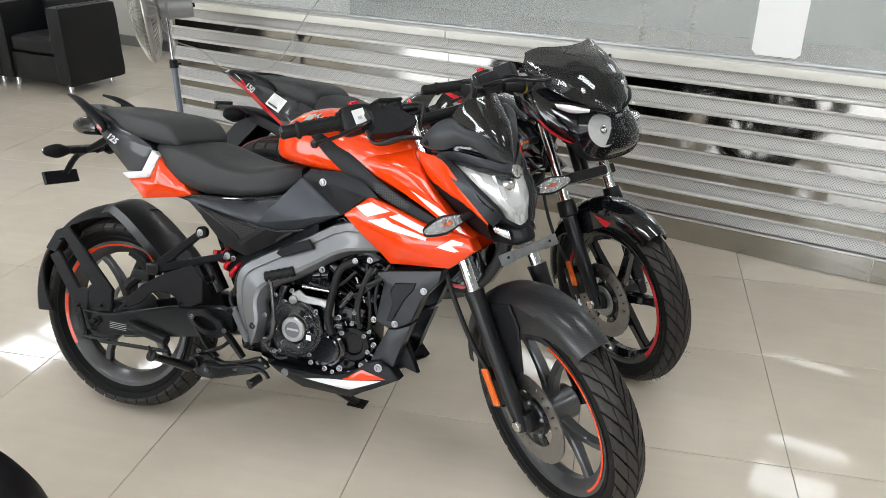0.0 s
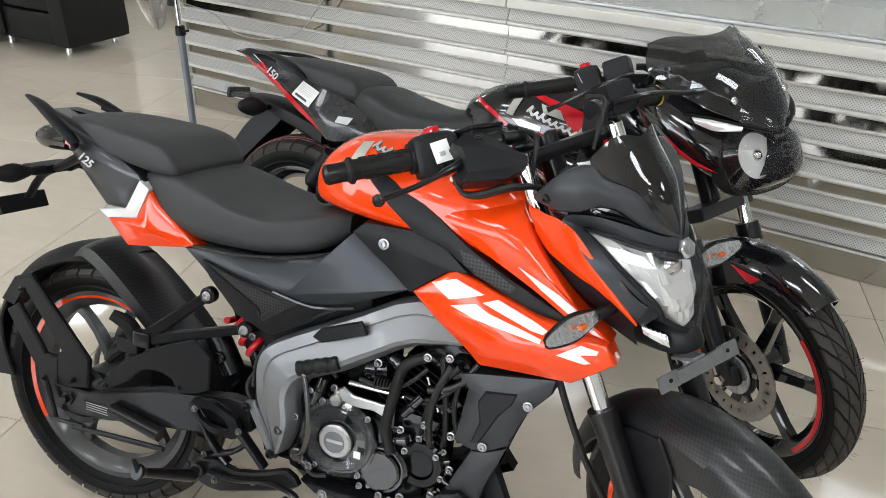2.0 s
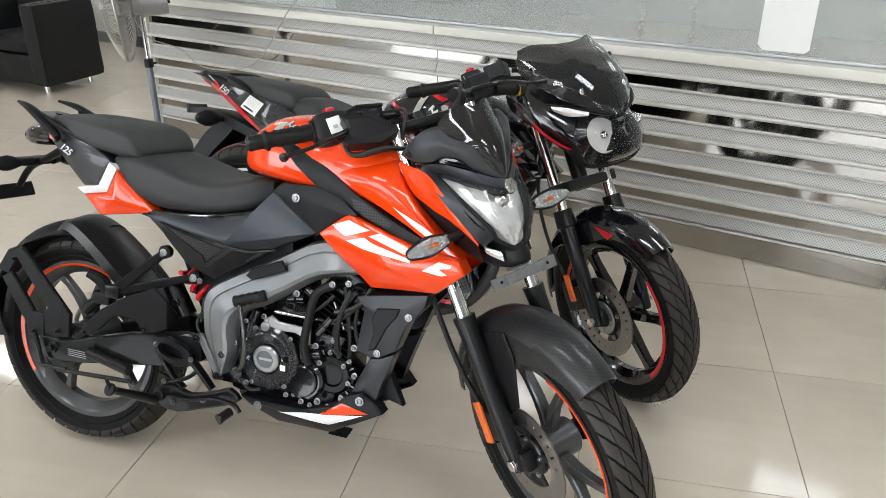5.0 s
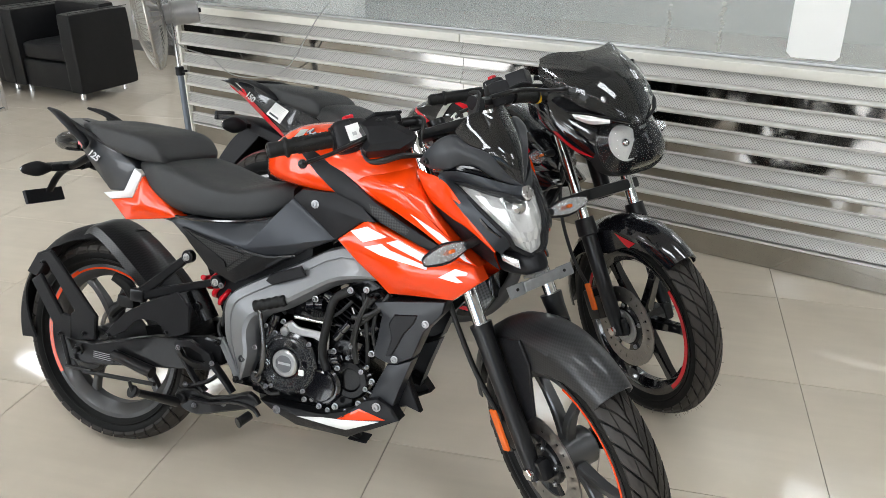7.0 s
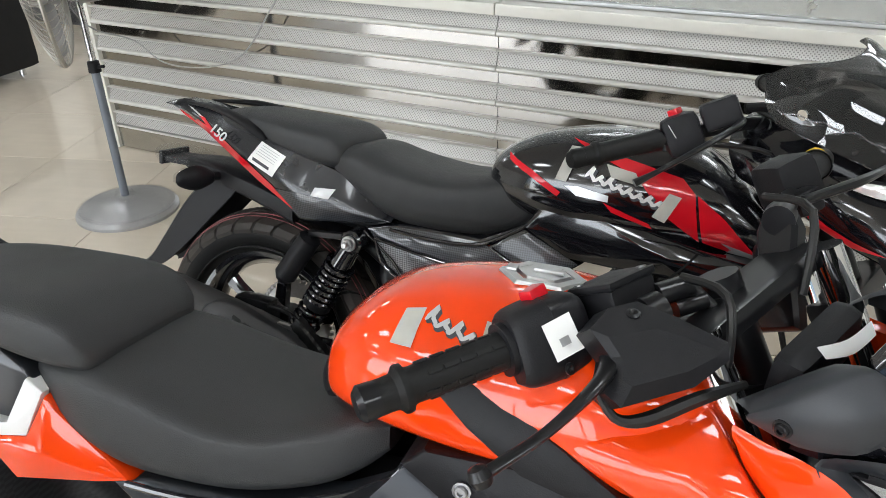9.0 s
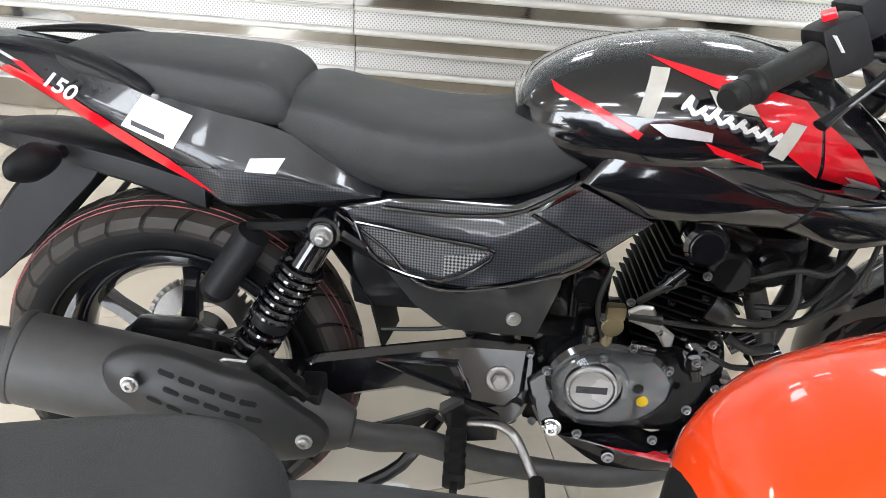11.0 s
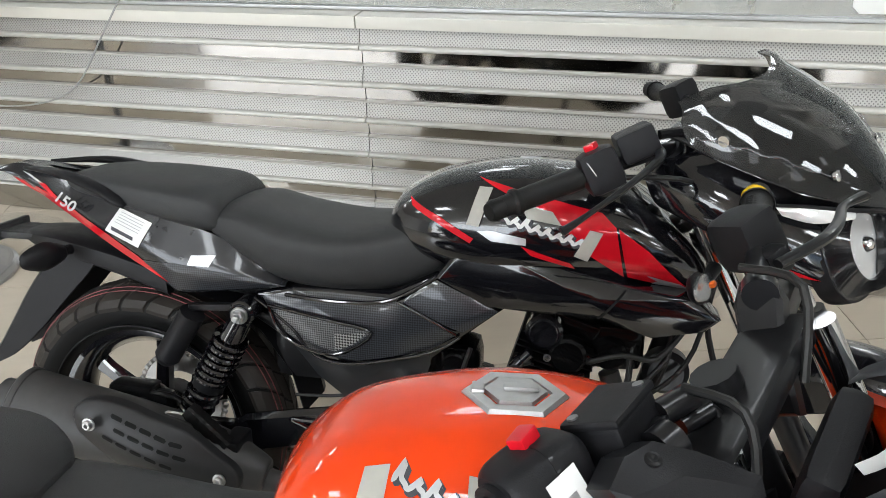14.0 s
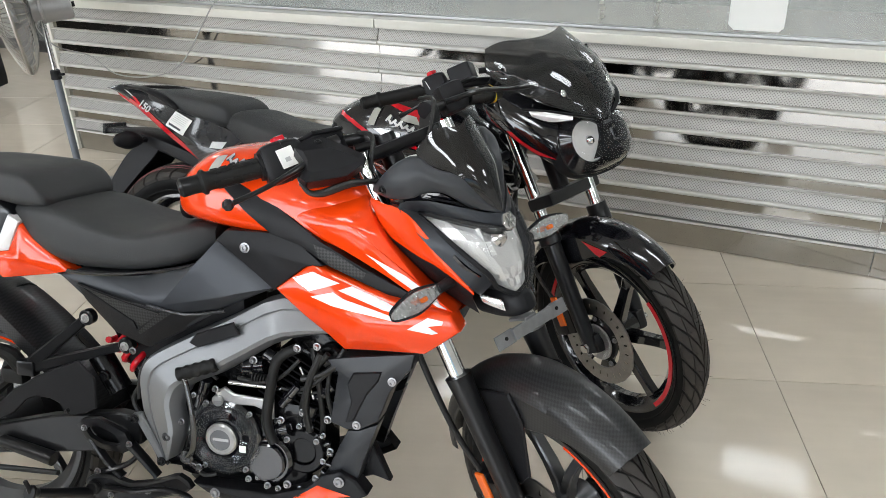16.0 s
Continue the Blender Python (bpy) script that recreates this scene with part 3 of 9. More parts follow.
# things stuck to the glass
st = tagged(part("poster_sheet", plate([(-0.93, 0.895), (-0.91, 0.875), (-0.755, 0.875), (-0.74, 0.89), (-0.74, 1.12), (-0.75, 1.14), (-0.92, 1.14), (-0.93, 1.12)], WY + 0.044, WY + 0.0425, 0.0005), PAPER), "white paper sheet stuck on the glass screen", "paper")
rng = random.Random(4)
for cx in (-1.40, -1.19):
    residue = thing("tape_residue", pose(cx, WY + 0.044, 0.98), "torn remains of white tape on the glass", "tape residue")
    for k in range(16):
        z = 0.885 + 0.014 * k + rng.uniform(-0.004, 0.004)
        w, h = rng.uniform(0.004, 0.014), rng.uniform(0.004, 0.012)
        xx = cx + rng.uniform(-0.006, 0.006)
        if rng.random() < (0.85 if cx < -1.3 else 0.5):
            part("tape_scrap", moved(plate([(xx - w, z - h), (xx + w * 0.6, z - h * 0.7), (xx + w, z + h * 0.4), (xx - w * 0.3, z + h)], WY + 0.045, WY + 0.0435, 0.0004), Matrix.Translation((-cx, -WY - 0.044, -0.98))), TAPE, residue)

# ---- shared motorcycle pieces ----
def tyre(m, R, rim_r, w, blocks, knobbly, parent, label):
    """A tyre turned round y, and its raised tread blocks."""
    h = w / 2
    C = R - 0.0065
    pr = [(-h * 0.62, rim_r), (-h * 0.78, rim_r + 0.012), (-h * 0.98, rim_r + (C - rim_r) * 0.45), (-h * 0.93, C - (C - rim_r) * 0.28),
          (-h * 0.72, C - 0.016), (-h * 0.4, C - 0.005), (0, C - 0.0005), (h * 0.4, C - 0.005), (h * 0.72, C - 0.016), (h * 0.93, C - (C - rim_r) * 0.28),
          (h * 0.98, rim_r + (C - rim_r) * 0.45), (h * 0.78, rim_r + 0.012), (h * 0.62, rim_r)]
    pr = [tuple(q) for q in spline(pr, 3)]
    ty = part("tyre", moved(lathe(pr + [(h * 0.5, rim_r - 0.006), (-h * 0.5, rim_r - 0.006)], 72, closed=True), m), RUBBER, parent, label)
    # raised bead line on the wall
    for sy in (-1, 1):
        part("bead_ring", moved(lathe([(sy * h * 0.90, rim_r + 0.016), (sy * h * 0.96, rim_r + 0.019), (sy * h * 0.95, rim_r + 0.022), (sy * h * 0.86, rim_r + 0.022)], 64, closed=True), m), RUBBER, parent)

    def on(yy, extra):
        a = abs(yy) / h
        return np.interp(a, [0, 0.4, 0.72, 0.93, 1.0], [C - 0.0005, C - 0.005, C - 0.016, C - (C - rim_r) * 0.28, C - (C - rim_r) * 0.42]) + extra
    lanes = [(0.03, 0.33, 0.0, 0.30), (0.37, 0.70, 0.42, 0.42), (0.70, 1.0, 0.84, 0.30)] if knobbly else [(0.04, 0.50, 0.0, 0.9), (0.54, 0.96, 0.95, 0.75)]
    fill = 0.89 if knobbly else 0.84
    vs, fs = [], []
    for side in (-1, 1):
        for k in range(blocks):
            da = 2 * math.pi / blocks
            a0 = da * (k + (0.5 if side > 0 else 0))
            for ya, yb, sh, sl in lanes:
                o = len(vs)
                q = []
                for t in (0, 1):
                    for s in range(4):
                        f = s / 3
                        q.append(((ya + (yb - ya) * f) * h, a0 + (sl * f + sh + (fill if t else 0)) * da))
                for e in (-0.002, 0.0065):
                    for i, (yy, an) in enumerate(q):
                        r = on(yy, e)
                        inset = (0.02 if i < 4 else -0.02) * da if e > 0 else 0
                        vs.append((r * math.cos(an + inset), side * (yy + (0.002 if e > 0 and yy > 0.6 * h else 0)), r * math.sin(an + inset)))
                for s in range(3):
                    fs += [[o + 8 + s, o + 9 + s, o + 13 + s, o + 12 + s], [o + s, o + s + 1, o + 9 + s, o + 8 + s], [o + 4 + s, o + 12 + s, o + 13 + s, o + 5 + s]]
                fs += [[o, o + 8, o + 12, o + 4], [o + 3, o + 7, o + 15, o + 11]]
    tagged(part("tread", moved((vs, fs), m), TREAD, parent, "raised tread blocks", 20), "", "", "", "stuff")
    return ty


TREAD = shader("tread_rubber", (0.030, 0.026, 0.023), 0.5, 0, 0, 0.3, 18, 0.1, 400, rvar=0.1, spec=0.35)


def cast_wheel(name, m, rim_r, w, spokes, twin, hub_r, hub_w, mat, parent, label):
    """A cast wheel turned round y: rim, with hub and spokes under it."""
    h = w / 2
    pr = [(-h, rim_r + 0.008), (-h, rim_r - 0.004), (-h * 0.8, rim_r - 0.014), (-h * 0.3, rim_r - 0.03), (h * 0.3, rim_r - 0.03), (h * 0.8, rim_r - 0.014), (h, rim_r - 0.004), (h, rim_r + 0.008), (h * 0.85, rim_r + 0.008), (h * 0.3, rim_r - 0.02), (-h * 0.3, rim_r - 0.02), (-h * 0.85, rim_r + 0.008)]
    rim = part(name, moved(lathe(pr, 64, closed=True), m), mat, parent, label)
    part("hub", moved(disc((0, 0, 0), hub_r, -hub_w / 2, hub_w / 2, 28, 0.006), m), mat, rim)
    for k in range(spokes):
        for tw in ((-1, 1) if twin else (0,)):
            a = 2 * math.pi * k / spokes
            b = a + tw * twin
            ra, rb = hub_r - 0.008, rim_r - 0.02
            rings = []
            for s in range(5):
                f = s / 4
                r, an = ra + (rb - ra) * f, a + (b - a) * f
                if twin:
                    an = a + tw * (0.10 + (twin - 0.10) * f)
                wd, th = (0.017 - 0.005 * f, 0.017 - 0.004 * f) if not twin else (0.012 - 0.003 * f, 0.015 - 0.004 * f)
                if s == 4:
                    wd *= 1.5
                c, sn = math.cos(an), math.sin(an)
                ring = []
                for i, j in ((-1, -0.7), (-0.7, -1), (0.7, -1), (1, -0.7), (1, 0.7), (0.7, 1), (-0.7, 1), (-1, 0.7)):
                    t = wd * i
                    ring.append((r * c - t * sn, th * j, r * sn + t * c))
                rings.append(ring)
            part("spoke", moved(loft(rings), m), mat, rim)
    return rim


def rim_tape(rim_r, y, a0, a1, width=0.008):
    """A strip of tape on the side of the rim."""
    s = -1 if y < 0 else 1
    return lathe([(y, rim_r - width * 0.2), (y + s * 0.001, rim_r - width * 0.2), (y + s * 0.001, rim_r + width), (y, rim_r + width)], 26, start=a0, sweep=a1 - a0, closed=True)


def disc_brake(y, r, holes=24, inner=0.62):
    """A drilled brake disc with its carrier arms."""
    sh = []
    vs, fs = [], []
    n = holes * 4
    rr = [r * inner, r * (inner + 0.13), r * (inner + 0.25), r]
    for t in (-0.002, 0.002):
        for k in range(n):
            a = 2 * math.pi * k / n
            for q in rr:
                w = 1 - (0.012 if (k % 4 == 0 and q == rr[-1]) else 0)
                vs.append((q * w * math.cos(a), y + t, q * w * math.sin(a)))
    m = len(rr)
    for t in range(2):
        for k in range(n):
            l = (k + 1) % n
            for i in range(m - 1):
                if i == 1 and k % 4 == 1:
                    continue
                fs.append([t * n * m + k * m + i, t * n * m + k * m + i + 1, t * n * m + l * m + i + 1, t * n * m + l * m + i])
    for k in range(n):
        l = (k + 1) % n
        fs.append([k * m + m - 1, l * m + m - 1, n * m + l * m + m - 1, n * m + k * m + m - 1])
        fs.append([k * m, n * m + k * m, n * m + l * m, l * m])
    return vs, fs


def coil(a, b, r, wire, turns, sides=8):
    """A coil spring from a to b."""
    a, b = Vector(a), Vector(b)
    d = (b - a)
    z = d.normalized()
    x = z.orthogonal().normalized()
    y = z.cross(x)
    pts = []
    n = int(turns * 12)
    for k in range(n + 1):
        w = 2 * math.pi * turns * k / n
        pts.append(tuple(a + d * (k / n) + (x * math.cos(w) + y * math.sin(w)) * r))
    return tube(pts, wire, sides, 1)


def blinker(name, at, way, up, parent, m=None, lens=LENS, shell=MATTE, l=0.075, r=0.024, stalk=0.06, bulb=True):
    """An indicator: stalk, pod pointing along way from at, lens on its face."""
    w, u = Vector(way).normalized(), Vector(up).normalized()
    s = w.cross(u).normalized()
    u = s.cross(w)
    base = Matrix(((w.x, s.x, u.x, at[0]), (w.y, s.y, u.y, at[1]), (w.z, s.z, u.z, at[2]), (0, 0, 0, 1)))
    if m is not None:
        base = m @ base
    pod = body([(stalk, 0.008, -0.007, 0.007, 0.5), (stalk + 0.012, r * 0.8, -r * 0.6, r * 0.6, 0.5), (stalk + l * 0.5, r * 1.0, -r, r, 0.5), (stalk + l * 0.9, r * 0.6, -r * 0.6, r * 0.6, 0.5), (stalk + l, 0.004, -0.006, 0.006, 0.5)], 16, 3, 2.2)
    pod = ([(x, min(y, -r * 0.25), z) for x, y, z in pod[0]], pod[1])
    ob = part(name, moved(merge(tube([(0, 0, 0), (stalk + 0.01, 0, 0)], [0.012, 0.009], 12, 1), pod), base), shell, parent)
    ln = body([(stalk + 0.01, r * 0.5, -r * 0.5, r * 0.5, 0.5), (stalk + l * 0.5, r * 0.95, -r * 0.95, r * 0.95, 0.5), (stalk + l * 0.92, r * 0.45, -r * 0.5, r * 0.5, 0.5), (stalk + l, 0.003, -0.004, 0.004, 0.5)], 16, 3, 2.2)
    ln = ([(x, max(y, -r * 0.25) + 0.001, z) for x, y, z in ln[0]], ln[1])
    if bulb:
        part("indicator_reflector", moved(([(x, min(max(y, -r * 0.2), r * 0.1), z * 0.80) for x, y, z in ln[0]], ln[1]), base), INDREF, ob)
        part("indicator_bulb", moved(box((stalk + l * 0.45, r * 0.55, 0), (0.014, 0.010, 0.009), 0.004), base), AMBER, ob, "amber bulb")
    part("indicator_lens", moved(ln, base), lens, ob)
    return ob


def steer_matrix(c, off, rake, delta):
    """The frame of the turned fork: forwards, left and up along the steering axis, with its origin on the axis at the wheel's height."""
    r, d = radians(rake), radians(delta)
    e, u, l = Vector((math.cos(r), 0, math.sin(r))), Vector((-math.sin(r), 0, math.cos(r))), Vector((0, 1, 0))
    f, ll = e * math.cos(d) - l * math.sin(d), l * math.cos(d) + e * math.sin(d)
    o = Vector(c) - e * off
    return Matrix(((f.x, ll.x, u.x, o.x), (f.y, ll.y, u.y, o.y), (f.z, ll.z, u.z, o.z), (0, 0, 0, 1)))


def bike_matrix(x, y, heading, lean):
    return Matrix.Translation((x, y, 0)) @ pose(0, 0, 0, 0, 0, heading) @ pose(0, 0, 0, -lean, 0, 0)


def arc_fender(c, R, w, a0, a1, skirt, thick=0.004, taper=0.0, steps=26, crown=0.012):
    """A mudguard round a wheel in the x-z plane, from angle a0 to a1 in degrees, with turned-down sides."""
    rings = []
    for k in range(steps + 1):
        f = k / steps
        a = radians(a0 + (a1 - a0) * f)
        ww = w * (1 - taper * abs(2 * f - 1) ** 2.5)
        sk = skirt(f) if callable(skirt) else skirt
        pr = [(-ww * 1.02, R - sk), (-ww, R - 0.02), (-ww * 0.8, R - 0.004), (-ww * 0.4, R + crown * 0.8), (0, R + crown), (ww * 0.4, R + crown * 0.8), (ww * 0.8, R - 0.004), (ww, R - 0.02), (ww * 1.02, R - sk)]
        inn = [(y * 0.95, r - thick) for y, r in reversed(pr)]
        rings.append([(c[0] + r * math.cos(a), c[1] + y, c[2] + r * math.sin(a)) for y, r in pr + inn])
    return loft(rings)


def both(name, shape, mat, parent, label="", smooth=35):
    a = part(name, shape, mat, parent, label, smooth)
    b = part(name, flipped(shape), mat, parent, label, smooth)
    return a, b


STRAP = shader("bare_strap_steel", (0.20, 0.205, 0.21), 0.36, 0.7, 0, 0.15, 60, 0.05, 400)
INKM = shader("slot_dark", (0.002, 0.002, 0.002), 0.9)


def naked_bike():
    B = thing("motorcycle", bike_matrix(-2.2384, 1.0271, 11.73, 14), "glossy orange and black naked motorcycle leaning on its side stand", "motorcycle")
    S = steer_matrix((1.365, 0, 0.30), 0.04, 26, 36)
    T = Matrix.Translation
    # --- rear wheel
    RW = T((0.03, 0.02, 0.313))
    rw = cast_wheel("rear_wheel", RW @ pose(0, 0, 0, 0, 20, 0), 0.220, 0.075, 3, 0.42, 0.055, 0.13, WHEELM, B, "gunmetal cast wheel")
    tyre(RW, 0.303, 0.224, 0.106, 42, True, rw, "black block-tread tyre")
    for a0, a1, w_ in ((0.9, 2.1, 0.0045), (2.1, 2.75, 0.009), (3.0, 3.75, 0.011)):
        part("rim_stripe", moved(rim_tape(0.215, -0.038, a0, a1, w_), RW), ORANGE, rw, "orange rim stripe")
    part("sprocket", moved(disc((0, 0.075, 0), 0.095, -0.003, 0.003, 42, 0.001, 0.05), RW), STEELD, rw)
    part("axle_nut", moved(merge(disc((0, 0, 0), 0.017, -0.105, -0.09, 6, 0.002), disc((0, 0, 0), 0.009, -0.118, -0.1, 12, 0.002), disc((0, 0, 0), 0.024, -0.092, -0.086, 20, 0.001)), T((0.0, 0, 0.312))), SATIN, rw)
    # --- swing arm, chain guard, hugger
    for sy in (-1, 1):
        part("swing_arm", plate([(-0.055, 0.335), (-0.055, 0.278), (0.03, 0.272), (0.2, 0.30), (0.42, 0.335), (0.47, 0.36), (0.47, 0.42), (0.42, 0.425), (0.25, 0.395), (0.05, 0.338)], sy * 0.072, sy * 0.1, 0.004), SATIN, B, "black box-section swing arm")
    part("adjuster_plate", plate([(0.045, 0.318), (0.12, 0.322), (0.12, 0.296), (0.045, 0.293)], -0.1, -0.1025, 0.001), SATIN, B, "black plate with pale print")
    for k in range(4):
        part("print_line", box((0.082, -0.1032, 0.300 + 0.0055 * k), (0.06, 0.0006, 0.0016), 0), SILVERFILM, B)
    part("arm_cover", plate([(0.085, 0.36), (0.129, 0.413), (0.171, 0.451), (0.228, 0.486), (0.276, 0.51), (0.338, 0.536), (0.377, 0.502), (0.376, 0.434), (0.348, 0.418), (0.301, 0.407), (0.285, 0.434), (0.261, 0.442), (0.228, 0.442), (0.204, 0.432), (0.171, 0.398), (0.103, 0.361)], -0.104, -0.113, 0.003), MATTE, B, "matte black plastic arm cover")
    for p in ((0.115, -0.113, 0.378), (0.305, -0.113, 0.42), (-0.069, -0.1, 0.343), (0.014, -0.1, 0.358), (-0.128, -0.1, 0.54)):
        part("bolt", bolt(p, 0.006), SATIN, B)
    part("hugger", arc_fender((0.03, 0.02, 0.313), 0.328, 0.07, 78, 186, lambda f: 0.022 + 0.05 * max(0, f - 0.72) / 0.28, 0.004, 0.12), MATTE, B, "matte black tyre hugger")
    for q in ([(-0.177, 0.482), (-0.143, 0.504), (-0.068, 0.40), (-0.031, 0.401), (-0.033, 0.329), (-0.083, 0.317), (-0.095, 0.357)], [(-0.137, 0.563), (-0.103, 0.576), (0.032, 0.436), (0.055, 0.412), (0.05, 0.345), (-0.0335, 0.329), (-0.035, 0.407), (-0.022, 0.417)]):
        part("hugger_stay", plate(q, -0.082, -0.097, 0.004), MATTE, B)
    part("stay_bridge", plate([(-0.20, 0.50), (-0.16, 0.56), (-0.10, 0.585), (-0.12, 0.55), (-0.16, 0.49)], -0.05, -0.09, 0.004), MATTE, B)
    # front inner guard that drops from under the seat in front of the tyre
    rings = []
    for x, z, w in spline([(0.0, 0.655, 0.055), (0.04, 0.664, 0.066), (0.10, 0.635, 0.074), (0.17, 0.582, 0.078), (0.24, 0.52, 0.078), (0.30, 0.455, 0.075), (0.335, 0.38, 0.07)], 4):
        rings.append([(x - 0.024, -w, z - 0.03), (x - 0.006, -w, z - 0.008), (x, -w * 0.7, z), (x + 0.006, 0, z + 0.006), (x, w * 0.7, z), (x - 0.006, w, z - 0.008), (x - 0.024, w, z - 0.03), (x - 0.02, w * 0.93, z - 0.028), (x - 0.007, w * 0.7, z - 0.006), (x - 0.001, 0, z), (x - 0.007, -w * 0.7, z - 0.006), (x - 0.02, -w * 0.93, z - 0.028)])
    part("inner_fender", loft(rings), CARBONF, B, "dark carbon-look inner mudguard")
    # --- pillion footrest bracket
    arm = lambda a, b, w0, w1: loft([[tuple(Vector(a).lerp(Vector(b), f) + Vector((0, 0.006 * j, 0)) + (Vector(b) - Vector(a)).normalized().cross(Vector((0, 1, 0))) * (i * (w0 + (w1 - w0) * f))) for i, j in ((-1, -0.4), (-0.7, -1), (0.7, -1), (1, -0.4), (1, 1), (-1, 1))] for f in (0, 0.25, 0.5, 0.75, 1)])
    part("footrest_bracket", merge(arm((0.355, -0.090, 0.628), (0.215, -0.100, 0.512), 0.010, 0.0145), arm((0.444, -0.090, 0.576), (0.205, -0.100, 0.500), 0.009, 0.0135), *[disc((x, 0, z), 0.017, -0.078, -0.099, 20, 0.003) for x, z in ((0.355, 0.628), (0.444, 0.576))], box((0.205, -0.100, 0.502), (0.045, 0.024, 0.036), 0.008)), SATIN, B, "satin black forked footrest bracket")
    for x, z in ((0.355, 0.628), (0.444, 0.576)):
        part("bolt", bolt((x, -0.099, z), 0.009, -1, 0.005), ALU, B)
    part("pillion_peg", merge(tube([(0.18, -0.09, 0.49), (0.165, -0.10, 0.525), (0.135, -0.115, 0.545)], [0.016, 0.017, 0.012], 10, 3), box((0.165, -0.092, 0.478), (0.055, 0.03, 0.035), 0.008), tube([(0.15, -0.09, 0.47), (0.125, -0.095, 0.45), (0.11, -0.095, 0.43)], [0.014, 0.016, 0.012], 10, 2)), GRIP, B, "folded rubber pillion peg")
    for p in ((0.35, -0.094, 0.622), (0.438, -0.094, 0.57)):
        part("bolt", bolt(p, 0.008, -1, 0.007), BOLT, B)
    # --- mono shock
    part("shock_spring", coil((0.395, -0.05, 0.585), (0.45, -0.05, 0.525), 0.024, 0.007, 3), RED, B, "red coil spring")
    part("shock_body", merge(rod((0.38, -0.03, 0.62), (0.47, -0.03, 0.42), 0.018), rod((0.355, -0.06, 0.535), (0.40, -0.06, 0.46), 0.026), disc((0.385, 0, 0.50), 0.012, -0.085, -0.095, 12, 0.002)), ENGINE, B)
    # --- tail
    tw = lambda x, z: -0.075 * max(0, min(1, (0.21 - x) / 0.30)) ** 1.2
    tail = panel([(-0.115, 0.925), (-0.09, 0.938), (-0.03, 0.928), (0.03, 0.908), (0.125, 0.882), (0.2, 0.85), (0.212, 0.838), (0.175, 0.775), (0.105, 0.768), (0.05, 0.806), (0.0, 0.842), (-0.07, 0.9)], -0.112, 0.012, 0.04, 0, None, 0.006, tw)
    both("tail_panel", tail, DARKGREY, B, "dark grey satin tail panel")
    white = panel([(0.105, 0.766), (0.172, 0.776), (0.207, 0.84), (0.23, 0.826), (0.2, 0.764), (0.128, 0.752)], -0.118, 0.003, 0.03, 0, (0.19, 0.782), 0.003)
    both("white_band", white, WHITE, B, "white painted band")
    otail = panel([(0.128, 0.752), (0.2, 0.764), (0.232, 0.822), (0.25, 0.805), (0.345, 0.732), (0.30, 0.722), (0.178, 0.703)], -0.118, 0.010, 0.035, 0)
    both("tail_cowl", otail, ORANGE, B, "glossy orange lower tail cowl")
    part("tail_core", body([(-0.11, 0.02, 0.90, 0.925, 0.5), (-0.02, 0.06, 0.85, 0.91, 0.5), (0.1, 0.09, 0.77, 0.875, 0.5), (0.2, 0.1, 0.72, 0.84, 0.5), (0.34, 0.09, 0.69, 0.78, 0.5)], 20, 3, 3.5), MATTE, B)
    lettering("model_number", "125", 0.028, pose(0.051, -0.0965, 0.856, 90, 24, -9), SILVERFILM, B, "silver model number", 0.0006, 0.45)
    part("letter_bars", merge(*[box((-0.006 + 0.014 * k, -0.0835 - 0.003 * k, 0.884 - 0.007 * k), (0.010, 0.0012, 0.014), 0) for k in range(2)]), RED, B, "red lettering reduced to bars")
    pil = body([(-0.03, 0.045, 0.915, 0.932, 0.6), (0.01, 0.075, 0.898, 0.940, 0.6), (0.07, 0.1, 0.880, 0.942, 0.6), (0.15, 0.116, 0.862, 0.938, 0.6), (0.22, 0.124, 0.852, 0.932, 0.6), (0.262, 0.122, 0.85, 0.918, 0.6), (0.288, 0.112, 0.852, 0.888, 0.6), (0.296, 0.09, 0.856, 0.872, 0.6)], 36, 4, 4.2)
    part("pillion_seat", pil, VINYL, B, "black vinyl pillion seat")
    rid = body([(0.205, 0.095, 0.80, 0.860, 0.55), (0.27, 0.122, 0.765, 0.868, 0.6), (0.34, 0.13, 0.738, 0.858, 0.66), (0.43, 0.134, 0.738, 0.832, 0.68), (0.50, 0.128, 0.742, 0.824, 0.66), (0.57, 0.112, 0.755, 0.836, 0.62), (0.615, 0.092, 0.775, 0.846, 0.55), (0.645, 0.072, 0.80, 0.842, 0.5)], 40, 4, 4.6)
    part("rider_seat", rid, VINYL, B, "black vinyl rider seat")
    part("seat_piping", tube([(0.345, -0.128, 0.735), (0.44, -0.136, 0.739), (0.53, -0.125, 0.748), (0.61, -0.105, 0.764), (0.655, -0.09, 0.785), (0.672, -0.085, 0.812)], 0.0045, 8, 4), GLOSS, B, "glossy black seat edge")
    both("grab_rail", merge(tube([(-0.125, -0.068, 0.962), (-0.075, -0.082, 0.95), (-0.015, -0.094, 0.918), (0.03, -0.1, 0.886), (0.015, -0.09, 0.874)], [0.006, 0.014, 0.016, 0.012, 0.008], 12, 4, False, 0.6), tube([(-0.06, -0.075, 0.94), (0.03, -0.092, 0.912), (0.11, -0.1, 0.888)], [0.008, 0.008, 0.005], 8, 3)), MATTE, B, "matte black split grab rail")
    # tail lamp, indicators and plate carrier
    part("tail_lamp", body([(-0.15, 0.028, 0.855, 0.885, 0.5), (-0.12, 0.04, 0.845, 0.9, 0.5), (-0.05, 0.05, 0.85, 0.9, 0.5)], 16, 3, 3), SMOKE, B, "dark smoked tail lamp")
